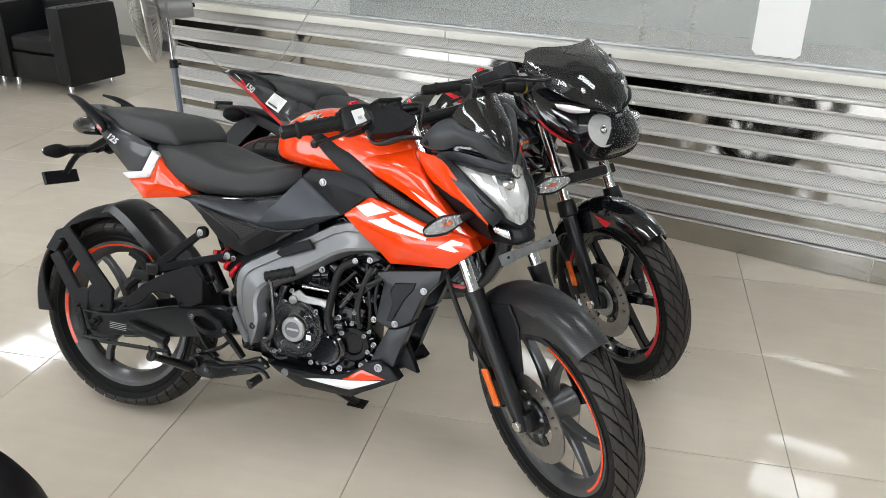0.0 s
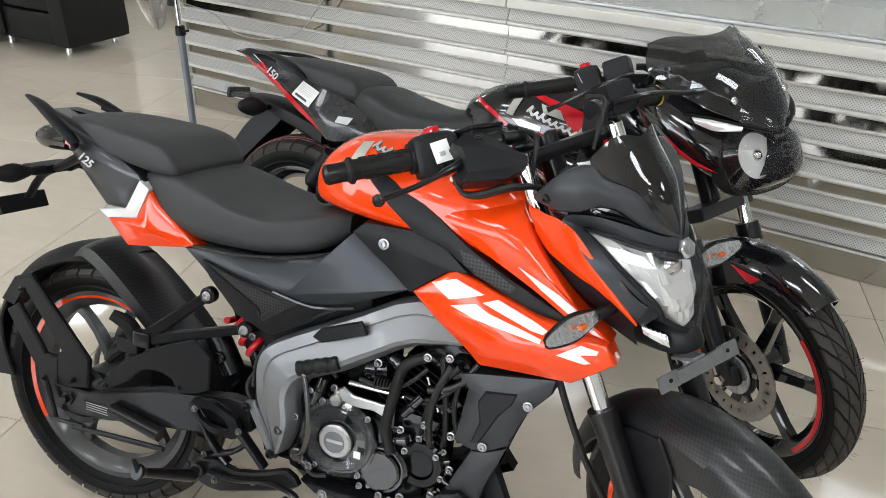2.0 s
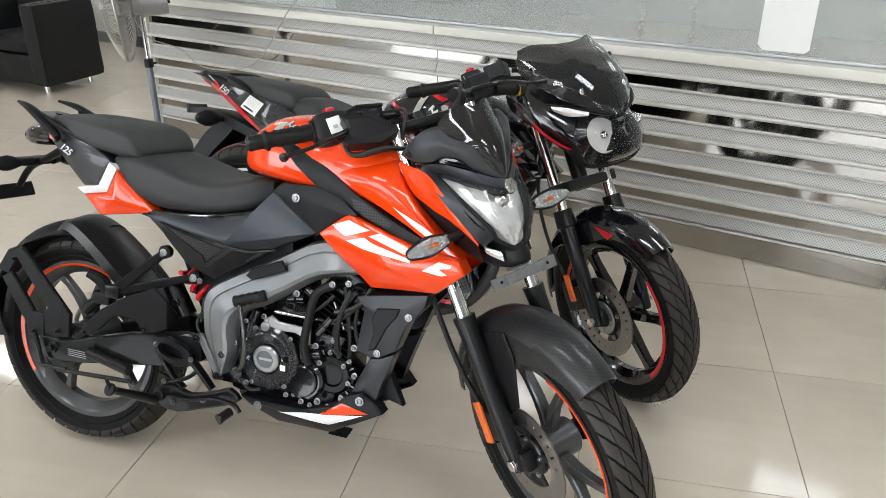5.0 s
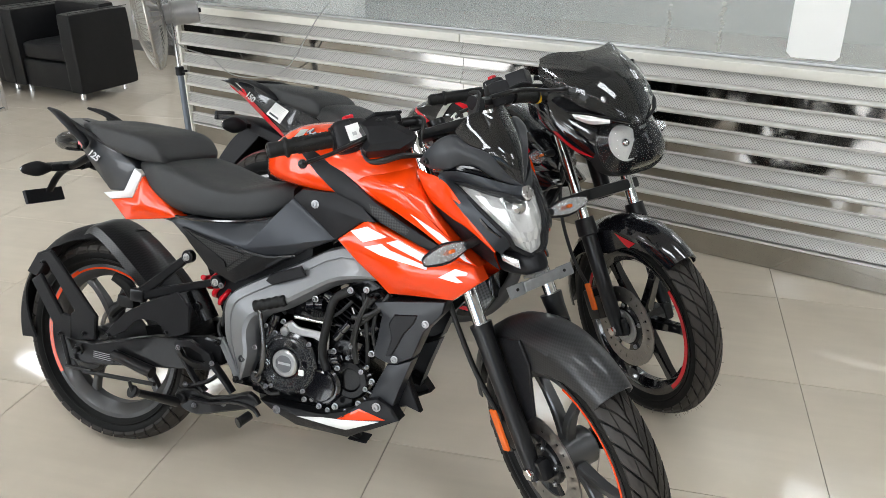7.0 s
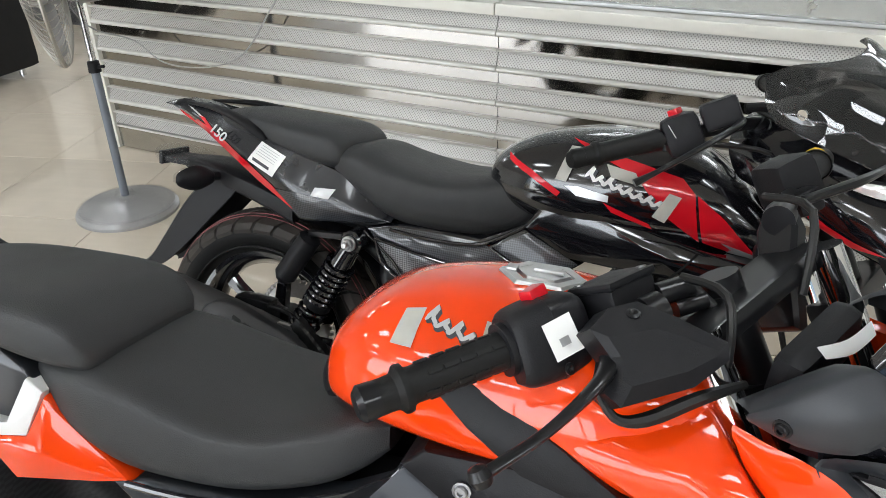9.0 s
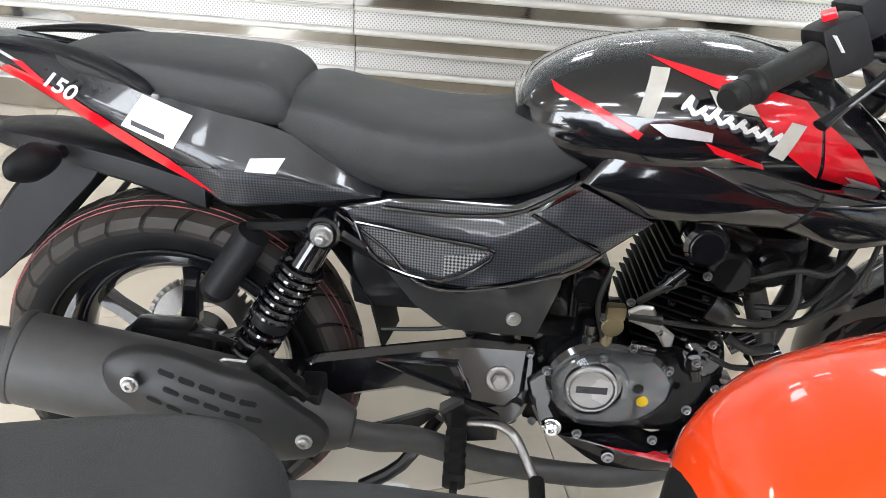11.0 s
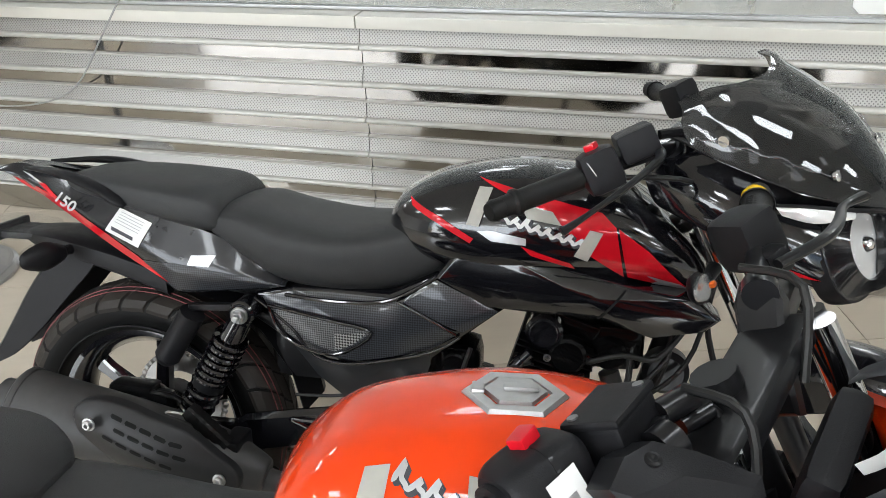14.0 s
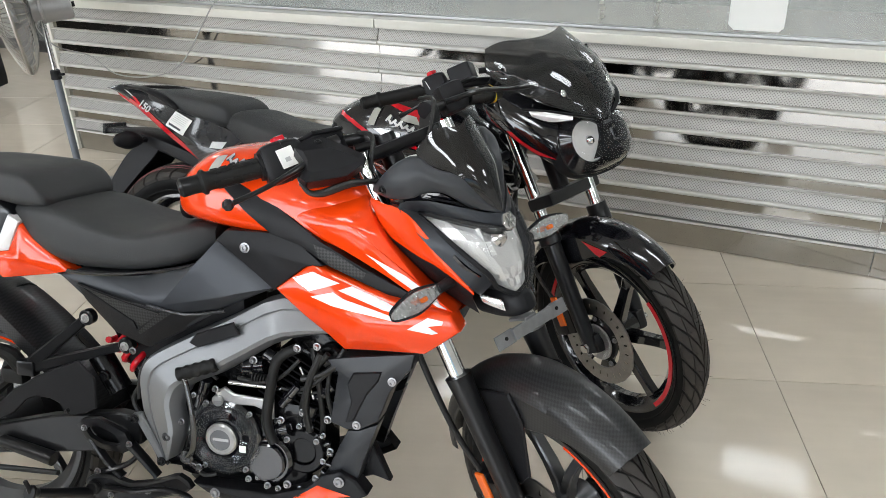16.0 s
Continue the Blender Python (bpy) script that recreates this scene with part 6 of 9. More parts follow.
        part("switch_housing", steer(merge(moved(box((0, 0, 0), (0.062, 0.058, 0.066), 0.016), T((-0.036, sy * 0.228, 0.852)) @ pose(0, 0, 0, 0, 0, sy * -23)), moved(box((0, 0, 0), (0.03, 0.035, 0.03), 0.008), T((-0.004, sy * 0.195, 0.835)) @ pose(0, 0, 0, 0, 0, sy * -23)))), MATTE, bar_l, "black switch housing")
        part("lever", steer(tube([(0.015, sy * 0.165, 0.845), (0.045, sy * 0.215, 0.84), (0.045, sy * 0.27, 0.832), (0.03, sy * 0.34, 0.82), (0.042, sy * 0.378, 0.812)], [0.008, 0.0085, 0.007, 0.006, 0.009], 10, 4, False, 0.7)), SATIN, bar_l, "black control lever")
    part("yellow_tie", steer(lathe([(-0.004, 0.018), (-0.004, 0.0215), (0.004, 0.0215), (0.004, 0.018)], 20, closed=True)), YELLOW, bar, "yellow plastic tie").matrix_basis = S @ T((-0.083, 0.386, 0.833)) @ pose(0, 0, 0, 0, 0, -18) @ S.inverted()
    ga, gb = Vector((-0.112, -0.346, 0.877)), Vector((-0.078, -0.222, 0.861))
    at_ = lambda f: tuple(ga.lerp(gb, f))
    gr = part("grip", steer(tube([at_(0.0), at_(0.12), at_(0.16), at_(0.21), at_(0.26), at_(1.0)], [0.0165, 0.0168, 0.0225, 0.0225, 0.0172, 0.0185], 20, 2)), GRIP, bar, "black rubber grip")
    turn = (gb - ga).normalized().to_track_quat("Y", "Z").to_matrix().to_4x4()
    for k in range(5):
        for w in range(6):
            part("grip_rib", moved(box((0, 0, 0.0180), (0.005, 0.014, 0.0022), 0.0008), S @ T(at_(0.36 + 0.125 * k + 0.05 * (w % 2))) @ turn @ pose(0, 0, 0, 0, 60 * w, 0)), GRIP, gr)
    part("bar_end", steer(tube([at_(-0.16), at_(-0.12), at_(0.0)], [0.012, 0.0175, 0.0165], 18, 1)), SATIN, gr)
    part("grip_flange", steer(tube([at_(0.96), at_(1.04)], [0.026, 0.026], 22, 1)), MATTE, gr)
    hs = body([(-0.04, 0.026, -0.034, 0.03, 0.5), (-0.03, 0.032, -0.040, 0.036, 0.5), (0.0, 0.034, -0.042, 0.038, 0.5), (0.026, 0.032, -0.038, 0.036, 0.5), (0.036, 0.026, -0.032, 0.03, 0.5)], 24, 3, 3.6)
    hm = S @ T((-0.066, -0.183, 0.855)) @ turn @ pose(0, 0, 0, 0, 0, 90)
    part("switch_housing", moved(hs, hm), MATTE, bar, "rounded black switch housing")
    part("switch_seam", moved(body([(-0.002, 0.0345, -0.0425, 0.0385, 0.5), (0.002, 0.0345, -0.0425, 0.0385, 0.5)], 24, 1, 3.6), hm), SATIN, bar)
    part("kill_switch", steer(moved(box((0, 0, 0), (0.018, 0.022, 0.014), 0.003), T((-0.068, -0.175, 0.895)))), RED, bar, "red kill switch")
    part("switch_sticker", steer(moved(box((0, 0, 0), (0.001, 0.030, 0.036), 0), T((-0.0305, -0.192, 0.857)) @ pose(0, 0, 0, 0, -6, -16))), PAPER, bar, "small white sticker with a printed mark")
    part("print_mark", steer(moved(box((0.0008, 0, -0.004), (0.0006, 0.010, 0.008), 0), T((-0.0305, -0.192, 0.857)) @ pose(0, 0, 0, 0, -6, -16))), FRAMEM, bar)
    part("housing_screw", steer(moved(lathe([(0, 0.006), (0.002, 0.006), (0.003, 0.003), (0.001, 0.0)], 12, axis="x"), T((-0.032, -0.198, 0.828)))), SATIN, bar)
    part("lever", steer(tube([(-0.012, -0.165, 0.835), (0.012, -0.19, 0.83), (0.022, -0.225, 0.825), (0.016, -0.285, 0.817), (0.003, -0.34, 0.815)], [0.010, 0.0095, 0.0075, 0.006, 0.0065], 12, 4, False, 0.75)), SATIN, bar, "black brake lever")
    part("lever_ball", steer(moved(lathe([(-0.0105, 0.0), (-0.0075, 0.0075), (0, 0.0105), (0.0075, 0.0075), (0.0105, 0)], 14, axis="z"), T((0.002, -0.348, 0.815)))), SATIN, bar)
    res_ = part("master_cylinder", steer(moved(box((0, 0, 0), (0.05, 0.068, 0.04), 0.006), T((-0.034, -0.110, 0.852)) @ pose(0, 0, 0, -8, 0, 4))), MATTE, bar, "black brake fluid reservoir")
    part("reservoir_lid", steer(moved(box((0, 0, 0.023), (0.054, 0.072, 0.008), 0.003), T((-0.034, -0.110, 0.852)) @ pose(0, 0, 0, -8, 0, 4))), MATTE, res_)
    for dx, dy in ((-0.018, -0.026), (0.018, 0.026)):
        part("lid_screw", steer(moved(lathe([(0.027, 0.005), (0.0285, 0.005), (0.0285, 0.0)], 10, (dx, dy, 0), "z"), T((-0.034, -0.110, 0.852)) @ pose(0, 0, 0, -8, 0, 4))), BOLT, res_)
    part("hose_union", steer(merge(rod((-0.012, -0.08, 0.845), (0.0, -0.045, 0.838), 0.012), rod((0.0, -0.045, 0.838), (0.012, -0.035, 0.80), 0.008), rod((-0.005, -0.07, 0.825), (0.008, -0.04, 0.82), 0.009))), SATIN, bar, "brake hose union")
    front_ = [(0.008, -0.193, 0.864), (0.010, -0.165, 0.871), (0.018, -0.138, 0.864), (0.036, -0.118, 0.838), (0.070, -0.106, 0.806), (0.070, -0.112, 0.792), (0.052, -0.145, 0.783), (0.030, -0.213, 0.800), (0.016, -0.212, 0.812), (0.018, -0.192, 0.836)]
    ridge_ = [(0.018, -0.186, 0.853), (0.030, -0.170, 0.848), (0.040, -0.150, 0.842), (0.052, -0.135, 0.826), (0.066, -0.116, 0.803), (0.064, -0.120, 0.799), (0.055, -0.148, 0.80), (0.036, -0.198, 0.812), (0.030, -0.200, 0.818), (0.028, -0.190, 0.836)]
    back_ = [(x - 0.032, y + 0.010, z - 0.010) for x, y, z in front_]
    part("lever_cover", steer(loft([back_, front_, ridge_])), MATTE, bar, "angular black lever guard", 18)
    part("cover_screw", steer(moved(lathe([(0, 0.007), (0.002, 0.007), (0.003, 0.004), (0.001, 0.0)], 12, axis="z"), T((0.022, -0.153, 0.858)) @ pose(0, 0, 0, 0, 35, 0))), SATIN, bar)
    part("cable", steer(tube([(0.0, -0.205, 0.815), (0.008, -0.205, 0.785), (0.022, -0.185, 0.772), (0.045, -0.14, 0.768), (0.05, -0.08, 0.75)], [0.004, 0.0045, 0.007, 0.007, 0.004], 8, 4)), WIRE, bar)
    for q in ([(0.0, -0.05, 0.85), (0.05, -0.06, 0.83), (0.05, -0.09, 0.78), (0.0, -0.08, 0.72)], [(-0.04, -0.15, 0.83), (0.0, -0.12, 0.81), (0.03, -0.08, 0.78), (0.02, -0.05, 0.74)], [(0.0, 0.12, 0.87), (0.06, 0.10, 0.85), (0.05, 0.05, 0.78)]):
        part("cable", steer(tube(q, 0.0045, 8, 4)), WIRE, B)
    part("triple_clamp", steer(merge(box((0.015, 0, 0.80), (0.07, 0.25, 0.025), 0.01), box((0.015, 0, 0.60), (0.07, 0.25, 0.03), 0.01), rod((0, 0, 0.58), (0, 0, 0.83), 0.022))), SATIN, B, "black fork clamps")
    return B


SLATE2 = shader("slate_satin_paint", (0.030, 0.033, 0.039), 0.4, 0.35, 0.1, 0.06, 30, spec=0.4)
COWLM = shader("cowl_plastic", (0.030, 0.032, 0.036), 0.40, 0.1, 0.0, 0.12, 30, 0.08, 700, rvar=0.06, spec=0.45)
CRUMPLE = shader("crinkled_film", (0.10, 0.105, 0.11), 0.05, 0, 0.6, alpha=0.24, spec=1.0)
KICK = shader("dark_plated_steel", (0.12, 0.12, 0.12), 0.25, 1.0)
CARBONF = weave("fender_carbon", (0.009, 0.0092, 0.010), (0.021, 0.0215, 0.023), 0.36, 0.004, 0.15)
naked = naked_bike()


def sport_bike():
    B = thing("motorcycle", bike_matrix(-2.25, 1.932, 3.3, 14), "glossy black and red motorcycle with a half fairing", "motorcycle")
    S = steer_matrix((1.30, 0, 0.297), 0.04, 26.5, 20)
    T = Matrix.Translation
    steer = lambda sh: moved(sh, S)
    # --- rear wheel
    wc = T((-0.145, -0.025, 0.301))
    rw = cast_wheel("rear_wheel", wc @ pose(0, 0, 0, 0, -24, 0), 0.203, 0.095, 6, 0.0, 0.05, 0.14, GLOSS, B, "glossy black cast wheel")
    tyre(wc, 0.310, 0.206, 0.138, 30, True, rw, "black block-tread tyre with red lines")
    for a0, a1 in ((-2.25, -1.85), (-1.83, -1.55)):
        part("rim_stripe", moved(rim_tape(0.198, -0.048, a0, a1, 0.012), wc), RED, rw, "red rim stripe")
    for yy, rr in ((-0.046, 0.2955), (-0.036, 0.3004)):
        part("tread_line", moved(lathe([(yy - 0.0005, rr), (yy - 0.0005, rr + 0.0018), (yy + 0.0005, rr + 0.0018), (yy + 0.0005, rr)], 90, closed=True), wc), DULLRED, rw, "thin red moulding line")
    part("brake_disc", moved(disc_brake(-0.072, 0.115), wc), STEELD, rw, "drilled steel brake disc")
    part("brake_caliper", moved(merge(box((-0.005, -0.085, 0.085), (0.10, 0.05, 0.055), 0.012), box((0.05, -0.09, 0.06), (0.06, 0.04, 0.08), 0.012), disc((0.03, 0, 0.075), 0.02, -0.11, -0.125, 16, 0.003), tube([(0.03, -0.10, 0.10), (0.10, -0.11, 0.10), (0.16, -0.10, 0.06)], 0.006, 8, 3)), wc), SATIN, rw, "black rear brake caliper")
    part("sprocket", moved(disc((0, 0.08, 0), 0.10, -0.003, 0.003, 42, 0.001, 0.06), wc), STEELD, rw)
    part("chain", moved(merge(*[moved(box((0.105, 0.08, 0), (0.010, 0.012, 0.010), 0.002), pose(0, 0, 0, 0, 9.0 * k, 0)) for k in range(40)]), wc), STEELD, rw, "bare steel drive chain")
    part("axle_nut", moved(disc((0, 0, 0), 0.018, -0.10, -0.115, 6, 0.002), wc), CHROME, rw)
    # --- swing arm with triangle gusset
    part("swing_arm", merge(plate([(-0.19, 0.33), (-0.19, 0.29), (-0.05, 0.285), (0.075, 0.275), (0.10, 0.34), (-0.05, 0.335)], -0.075, -0.105, 0.006), plate([(0.045, 0.290), (0.070, 0.352), (0.093, 0.366), (0.220, 0.392), (0.342, 0.415), (0.440, 0.412), (0.438, 0.322), (0.410, 0.288), (0.345, 0.297), (0.240, 0.314), (0.075, 0.273)], -0.088, -0.114, 0.010)), GLOSS, B, "glossy black braced swing arm")
    part("arm_opening", plate([(0.212, 0.364), (0.312, 0.366), (0.338, 0.322)], -0.112, -0.1155, 0.001), INKM, B, "dark triangular opening in the swing arm")
    part("arm_edge", tube([(0.195, -0.113, 0.372), (0.325, -0.116, 0.374), (0.352, -0.116, 0.314), (0.195, -0.113, 0.372)], 0.006, 8, 1), GLOSS, B)
    part("pivot_plate", plate([(0.335, 0.415), (0.44, 0.405), (0.455, 0.35), (0.44, 0.27), (0.40, 0.24), (0.36, 0.29), (0.375, 0.36)], -0.08, -0.1, 0.008, 3), GLOSS, B, "glossy black pivot plate")
    part("pivot_bolt", merge(disc((0.396, 0, 0.350), 0.024, -0.112, -0.118, 24, 0.003), disc((0.396, 0, 0.350), 0.015, -0.118, -0.128, 6, 0.003)), STEELD, B, "large steel pivot bolt")
    # --- shock absorber
    top, bot = Vector((0.116, -0.128, 0.600)), Vector((-0.022, -0.128, 0.350))
    d = bot - top
    sk = part("shock_absorber", merge(rod(tuple(top), tuple(top + d * 0.3), 0.022, 0.026), rod(tuple(top + d * 0.25), tuple(bot), 0.014, 0.02), disc((top.x, 0, top.z), 0.026, -0.10, -0.15, 20, 0.004), disc((bot.x, 0, bot.z), 0.022, -0.10, -0.15, 18, 0.004)), GLOSS, B, "black twin-coil shock absorber")
    part("coil_spring", coil(tuple(top + d * 0.22), tuple(top + d * 0.62), 0.031, 0.0058, 7.5), GLOSS, sk)
    part("coil_spring", coil(tuple(top + d * 0.64), tuple(top + d * 0.96), 0.031, 0.0058, 4), GLOSS, sk)
    part("shock_collar", rod(tuple(top + d * 0.60), tuple(top + d * 0.66), 0.034), SATIN, sk)
    part("gas_canister", merge(rod((0.012, -0.140, 0.590), (-0.050, -0.140, 0.495), 0.026), rod((-0.050, -0.140, 0.495), (-0.057, -0.140, 0.483), 0.026, 0.018)), MATTE, sk, "black gas canister")
    part("canister_stay", plate([(0.0, 0.605), (0.11, 0.615), (0.11, 0.600), (0.0, 0.592)], -0.12, -0.135, 0.002), SATIN, sk)
    part("shock_nut", merge(disc((top.x, 0, top.z), 0.017, -0.15, -0.158, 20, 0.002), disc((top.x, 0, top.z), 0.013, -0.158, -0.168, 6, 0.003), disc((top.x, 0, top.z), 0.007, -0.168, -0.176, 12, 0.002)), ALU, sk, "zinc-plated dome nut")
    part("shock_absorber", flipped(merge(rod(tuple(top), tuple(bot), 0.03))), GLOSS, B)
    # --- exhaust
    rings = []
    for f, r, fl in spline([(0.0, 0.03, 1), (0.015, 0.066, 1), (0.04, 0.069, 1), (0.05, 0.0665, 1), (0.1, 0.068, 1), (0.55, 0.068, 1), (0.8, 0.06, 1), (0.97, 0.036, 1), (1.0, 0.026, 1)], 4):
        c = Vector((-0.372, -0.205, 0.383)).lerp(Vector((0.145, -0.175, 0.268)), f)
        ax = Vector((0.517, 0.03, -0.135)).normalized()
        s = ax.cross(Vector((0, 0, 1))).normalized()
        u = s.cross(ax)
        rings.append([tuple(c + s * (r * math.cos(a)) + u * (r * 1.08 * math.sin(a))) for a in [2 * math.pi * k / 28 for k in range(28)]])
    mf = part("muffler", loft(rings), MUFFLER, B, "matte black exhaust muffler")
    part("tail_pipe", rod((-0.36, -0.205, 0.385), (-0.400, -0.208, 0.393), 0.038, 0.036, 24), MUFFLER, mf)
    part("exhaust_pipe", tube([(0.13, -0.175, 0.275), (0.20, -0.165, 0.255), (0.27, -0.14, 0.235), (0.40, -0.12, 0.185), (0.62, -0.10, 0.16), (0.78, -0.07, 0.22), (0.84, -0.03, 0.36), (0.80, -0.02, 0.50)], [0.024, 0.023, 0.022, 0.021, 0.02, 0.02, 0.02, 0.02], 16, 5), MUFFLER, B, "black exhaust pipe")
    shp = [(-0.205, 0.411), (-0.185, 0.429), (-0.150, 0.435), (-0.107, 0.429), (-0.042, 0.407), (0.017, 0.388), (0.076, 0.339), (0.102, 0.317), (0.115, 0.294), (0.110, 0.266), (0.082, 0.246), (0.002, 0.236), (-0.054, 0.249), (-0.108, 0.264), (-0.161, 0.288), (-0.189, 0.322), (-0.204, 0.374)]
    shield = panel(shp, -0.262, 0.016, 0.02, 3, None, 0.006, lambda x, z: -0.11 * max(0, (x + 0.0) / 0.5) - 3.2 * (z - (0.345 - 0.33 * (x + 0.04))) ** 2)
    shd = part("heat_shield", shield, SHIELD, mf, "matte black slotted heat shield")
    for row in range(3):
        for k in range(5):
            cx, cz = -0.109 + 0.029 * k + 0.008 * row, 0.409 - 0.0105 * k - 0.024 * row
            if row == 2:
                cx -= 0.033
                cz += 0.008
            q = [(cx - 0.0125, cz + 0.0030), (cx - 0.0095, cz + 0.0068), (cx + 0.0095, cz + 0.0), (cx + 0.0122, cz - 0.004), (cx + 0.0095, cz - 0.0074), (cx - 0.0100, cz - 0.001)]
            part("slot", decal(q, shield, 0.0014, step=0.02), INKM, shd, "dark slot")
    for p in ((-0.155, -0.283, 0.400), (0.084, -0.252, 0.297)):
        part("bolt", bolt(p, 0.012, -1, 0.01), ALU, shd)
    mf.matrix_basis = T((0.020, 0, 0.010))
    part("muffler_stay", plate([(-0.06, 0.385), (-0.03, 0.402), (0.03, 0.40), (0.075, 0.372), (0.085, 0.335), (0.05, 0.318), (0.0, 0.345)], -0.185, -0.192, 0.003), ALU, B, "bright steel muffler bracket")
    part("bolt", bolt((0.034, -0.193, 0.353), 0.011, -1, 0.012), BOLT, B)
    pg = part("pillion_peg", loft([[(sx * (0.016 - 0.0015 * ((k // 2) % 2)), sy * (0.015 - 0.002 * ((k // 2) % 2)), 0.0055 * k) for sx, sy in ((-1, -0.7), (-0.7, -1), (0.7, -1), (1, -0.7), (1, 0.7), (0.7, 1), (-0.7, 1), (-1, 0.7))] for k in range(20)]), GRIP, B, "folded ribbed pillion peg", 20)
    pg.matrix_basis = T((0.095, -0.195, 0.345)) @ pose(0, 0, 0, 0, -48, 0)
    part("peg_mount", box((0.10, -0.17, 0.335), (0.04, 0.07, 0.045), 0.01), SATIN, B)
    # --- tail
    tw = lambda x, z: -0.085 * max(0, min(1, (-0.05 - x) / 0.36)) ** 1.3
    dep = lambda x, z, v: 0.106 + (0.020 * v / 0.62 if v < 0.62 else 0.020 - 0.014 * (v - 0.62) / 0.38) + tw(x, z)
    tail = sheet([(-0.476, 0.829), (-0.42, 0.840), (-0.30, 0.820), (-0.20, 0.797), (-0.131, 0.780), (-0.05, 0.764), (0.033, 0.746), (0.085, 0.726), (0.143, 0.692), (0.198, 0.662)], [(-0.476, 0.823), (-0.44, 0.812), (-0.394, 0.791), (-0.29, 0.746), (-0.191, 0.700), (-0.074, 0.649), (-0.034, 0.622), (0.042, 0.628), (0.123, 0.638), (0.198, 0.650)], dep, 34, 10)
    t1, t2 = both("tail_panel", tail, TAILM, B, "glossy black tail panel with a red flash")
    for q in ([(-0.390, 0.791), (-0.32, 0.7615), (-0.248, 0.729), (-0.263, 0.763), (-0.33, 0.789), (-0.368, 0.800)], [(-0.248, 0.729), (-0.157, 0.686), (-0.048, 0.639), (-0.114, 0.687), (-0.186, 0.725), (-0.263, 0.763)]):
        red = decal(q, tail, 0.0016)
        part("red_flash", red, RED, t1, "red flash")
        part("red_flash", flipped(red), RED, t2, "red flash")
    part("red_flash", decal([(-0.372, 0.812), (-0.345, 0.806), (-0.305, 0.782), (-0.322, 0.784)], tail, 0.0016), RED, t1, "small red flash")
    part("silver_flash", decal([(-0.412, 0.826), (-0.392, 0.822), (-0.350, 0.806), (-0.366, 0.808)], tail, 0.0016), SILVERFILM, t1, "small silver flash")
    part("carbon_strip", decal([(-0.112, 0.679), (-0.070, 0.650), (-0.034, 0.625), (0.042, 0.631), (0.042, 0.674), (-0.034, 0.683)], tail, 0.0012), CARBON, t1, "carbon-look strip")
    part("carbon_strip", decal([(0.042, 0.631), (0.123, 0.641), (0.185, 0.651), (0.150, 0.664), (0.042, 0.674)], tail, 0.0012), CARBON, t1, "carbon-look strip")
    # silver quad paints a ceiling light's reflection on the lacquer
    part("silver_patch", decal([(0.007, 0.700), (0.058, 0.703), (0.044, 0.680), (-0.001, 0.681)], tail, 0.0022), SILVERFILM, t1, "ceiling light reflection laid on as silver film")
    lettering("model_number", "150", 0.036, pose(-0.274, -0.0975, 0.784, 84, 24, -13), SILVERFILM, B, "silver model number", 0.0006, 0.35)
    stk = decal([(-0.152, 0.778), (-0.076, 0.755), (-0.106, 0.706), (-0.186, 0.732)], tail, 0.0022)
    sticker = part("sticker", stk, PAPER, t1, "white paper sticker with print")
    for k in range(7):
        f = 0.1 + 0.105 * k
        if k == 5:
            continue
        ax, az = -0.152 - 0.034 * f, 0.778 - 0.046 * f
        bx, bz = -0.076 - 0.030 * f, 0.755 - 0.049 * f
        th = 0.0014 if k < 5 else 0.007
        q = [(ax + (bx - ax) * 0.1, az + (bz - az) * 0.1), (ax + (bx - ax) * (0.82 if k < 5 else 0.75), az + (bz - az) * (0.82 if k < 5 else 0.75)), (ax + (bx - ax) * (0.82 if k < 5 else 0.75), az + (bz - az) * (0.82 if k < 5 else 0.75) - th), (ax + (bx - ax) * 0.1, az + (bz - az) * 0.1 - th)]
        part("print_bar", decal(q, tail, 0.003, step=0.03), (FAINT if k < 5 else INK), sticker)
    part("tail_core", body([(-0.462, 0.010, 0.818, 0.832, 0.5), (-0.40, 0.028, 0.795, 0.832, 0.5), (-0.32, 0.045, 0.76, 0.82, 0.5), (-0.2, 0.07, 0.69, 0.785, 0.5), (-0.05, 0.09, 0.62, 0.75, 0.5), (0.15, 0.09, 0.60, 0.68, 0.5)], 18, 3, 3.4), MATTE, B)
    part("tail_lamp", body([(-0.455, 0.015, 0.805, 0.82, 0.5), (-0.42, 0.028, 0.790, 0.815, 0.5), (-0.34, 0.04, 0.755, 0.795, 0.5)], 16, 3, 3), REDLENS, B, "red tail lamp")
    both("grab_rail", tube([(-0.40, -0.040, 0.834), (-0.29, -0.078, 0.836), (-0.20, -0.100, 0.818), (-0.148, -0.110, 0.797), (-0.132, -0.108, 0.784)], [0.006, 0.013, 0.017, 0.016, 0.008], 14, 4, False, 0.62), MATTE, B, "black plastic grab rail")
    pil = body([(-0.30, 0.05, 0.80, 0.825, 0.6), (-0.25, 0.085, 0.79, 0.838, 0.6), (-0.15, 0.108, 0.772, 0.84, 0.6), (-0.05, 0.12, 0.748, 0.836, 0.6), (0.02, 0.122, 0.735, 0.83, 0.6), (0.055, 0.115, 0.737, 0.81, 0.6), (0.068, 0.10, 0.745, 0.785, 0.6)], 30, 4, 3.2)
    part("pillion_seat", pil, VINYL, B, "black ribbed vinyl pillion seat")
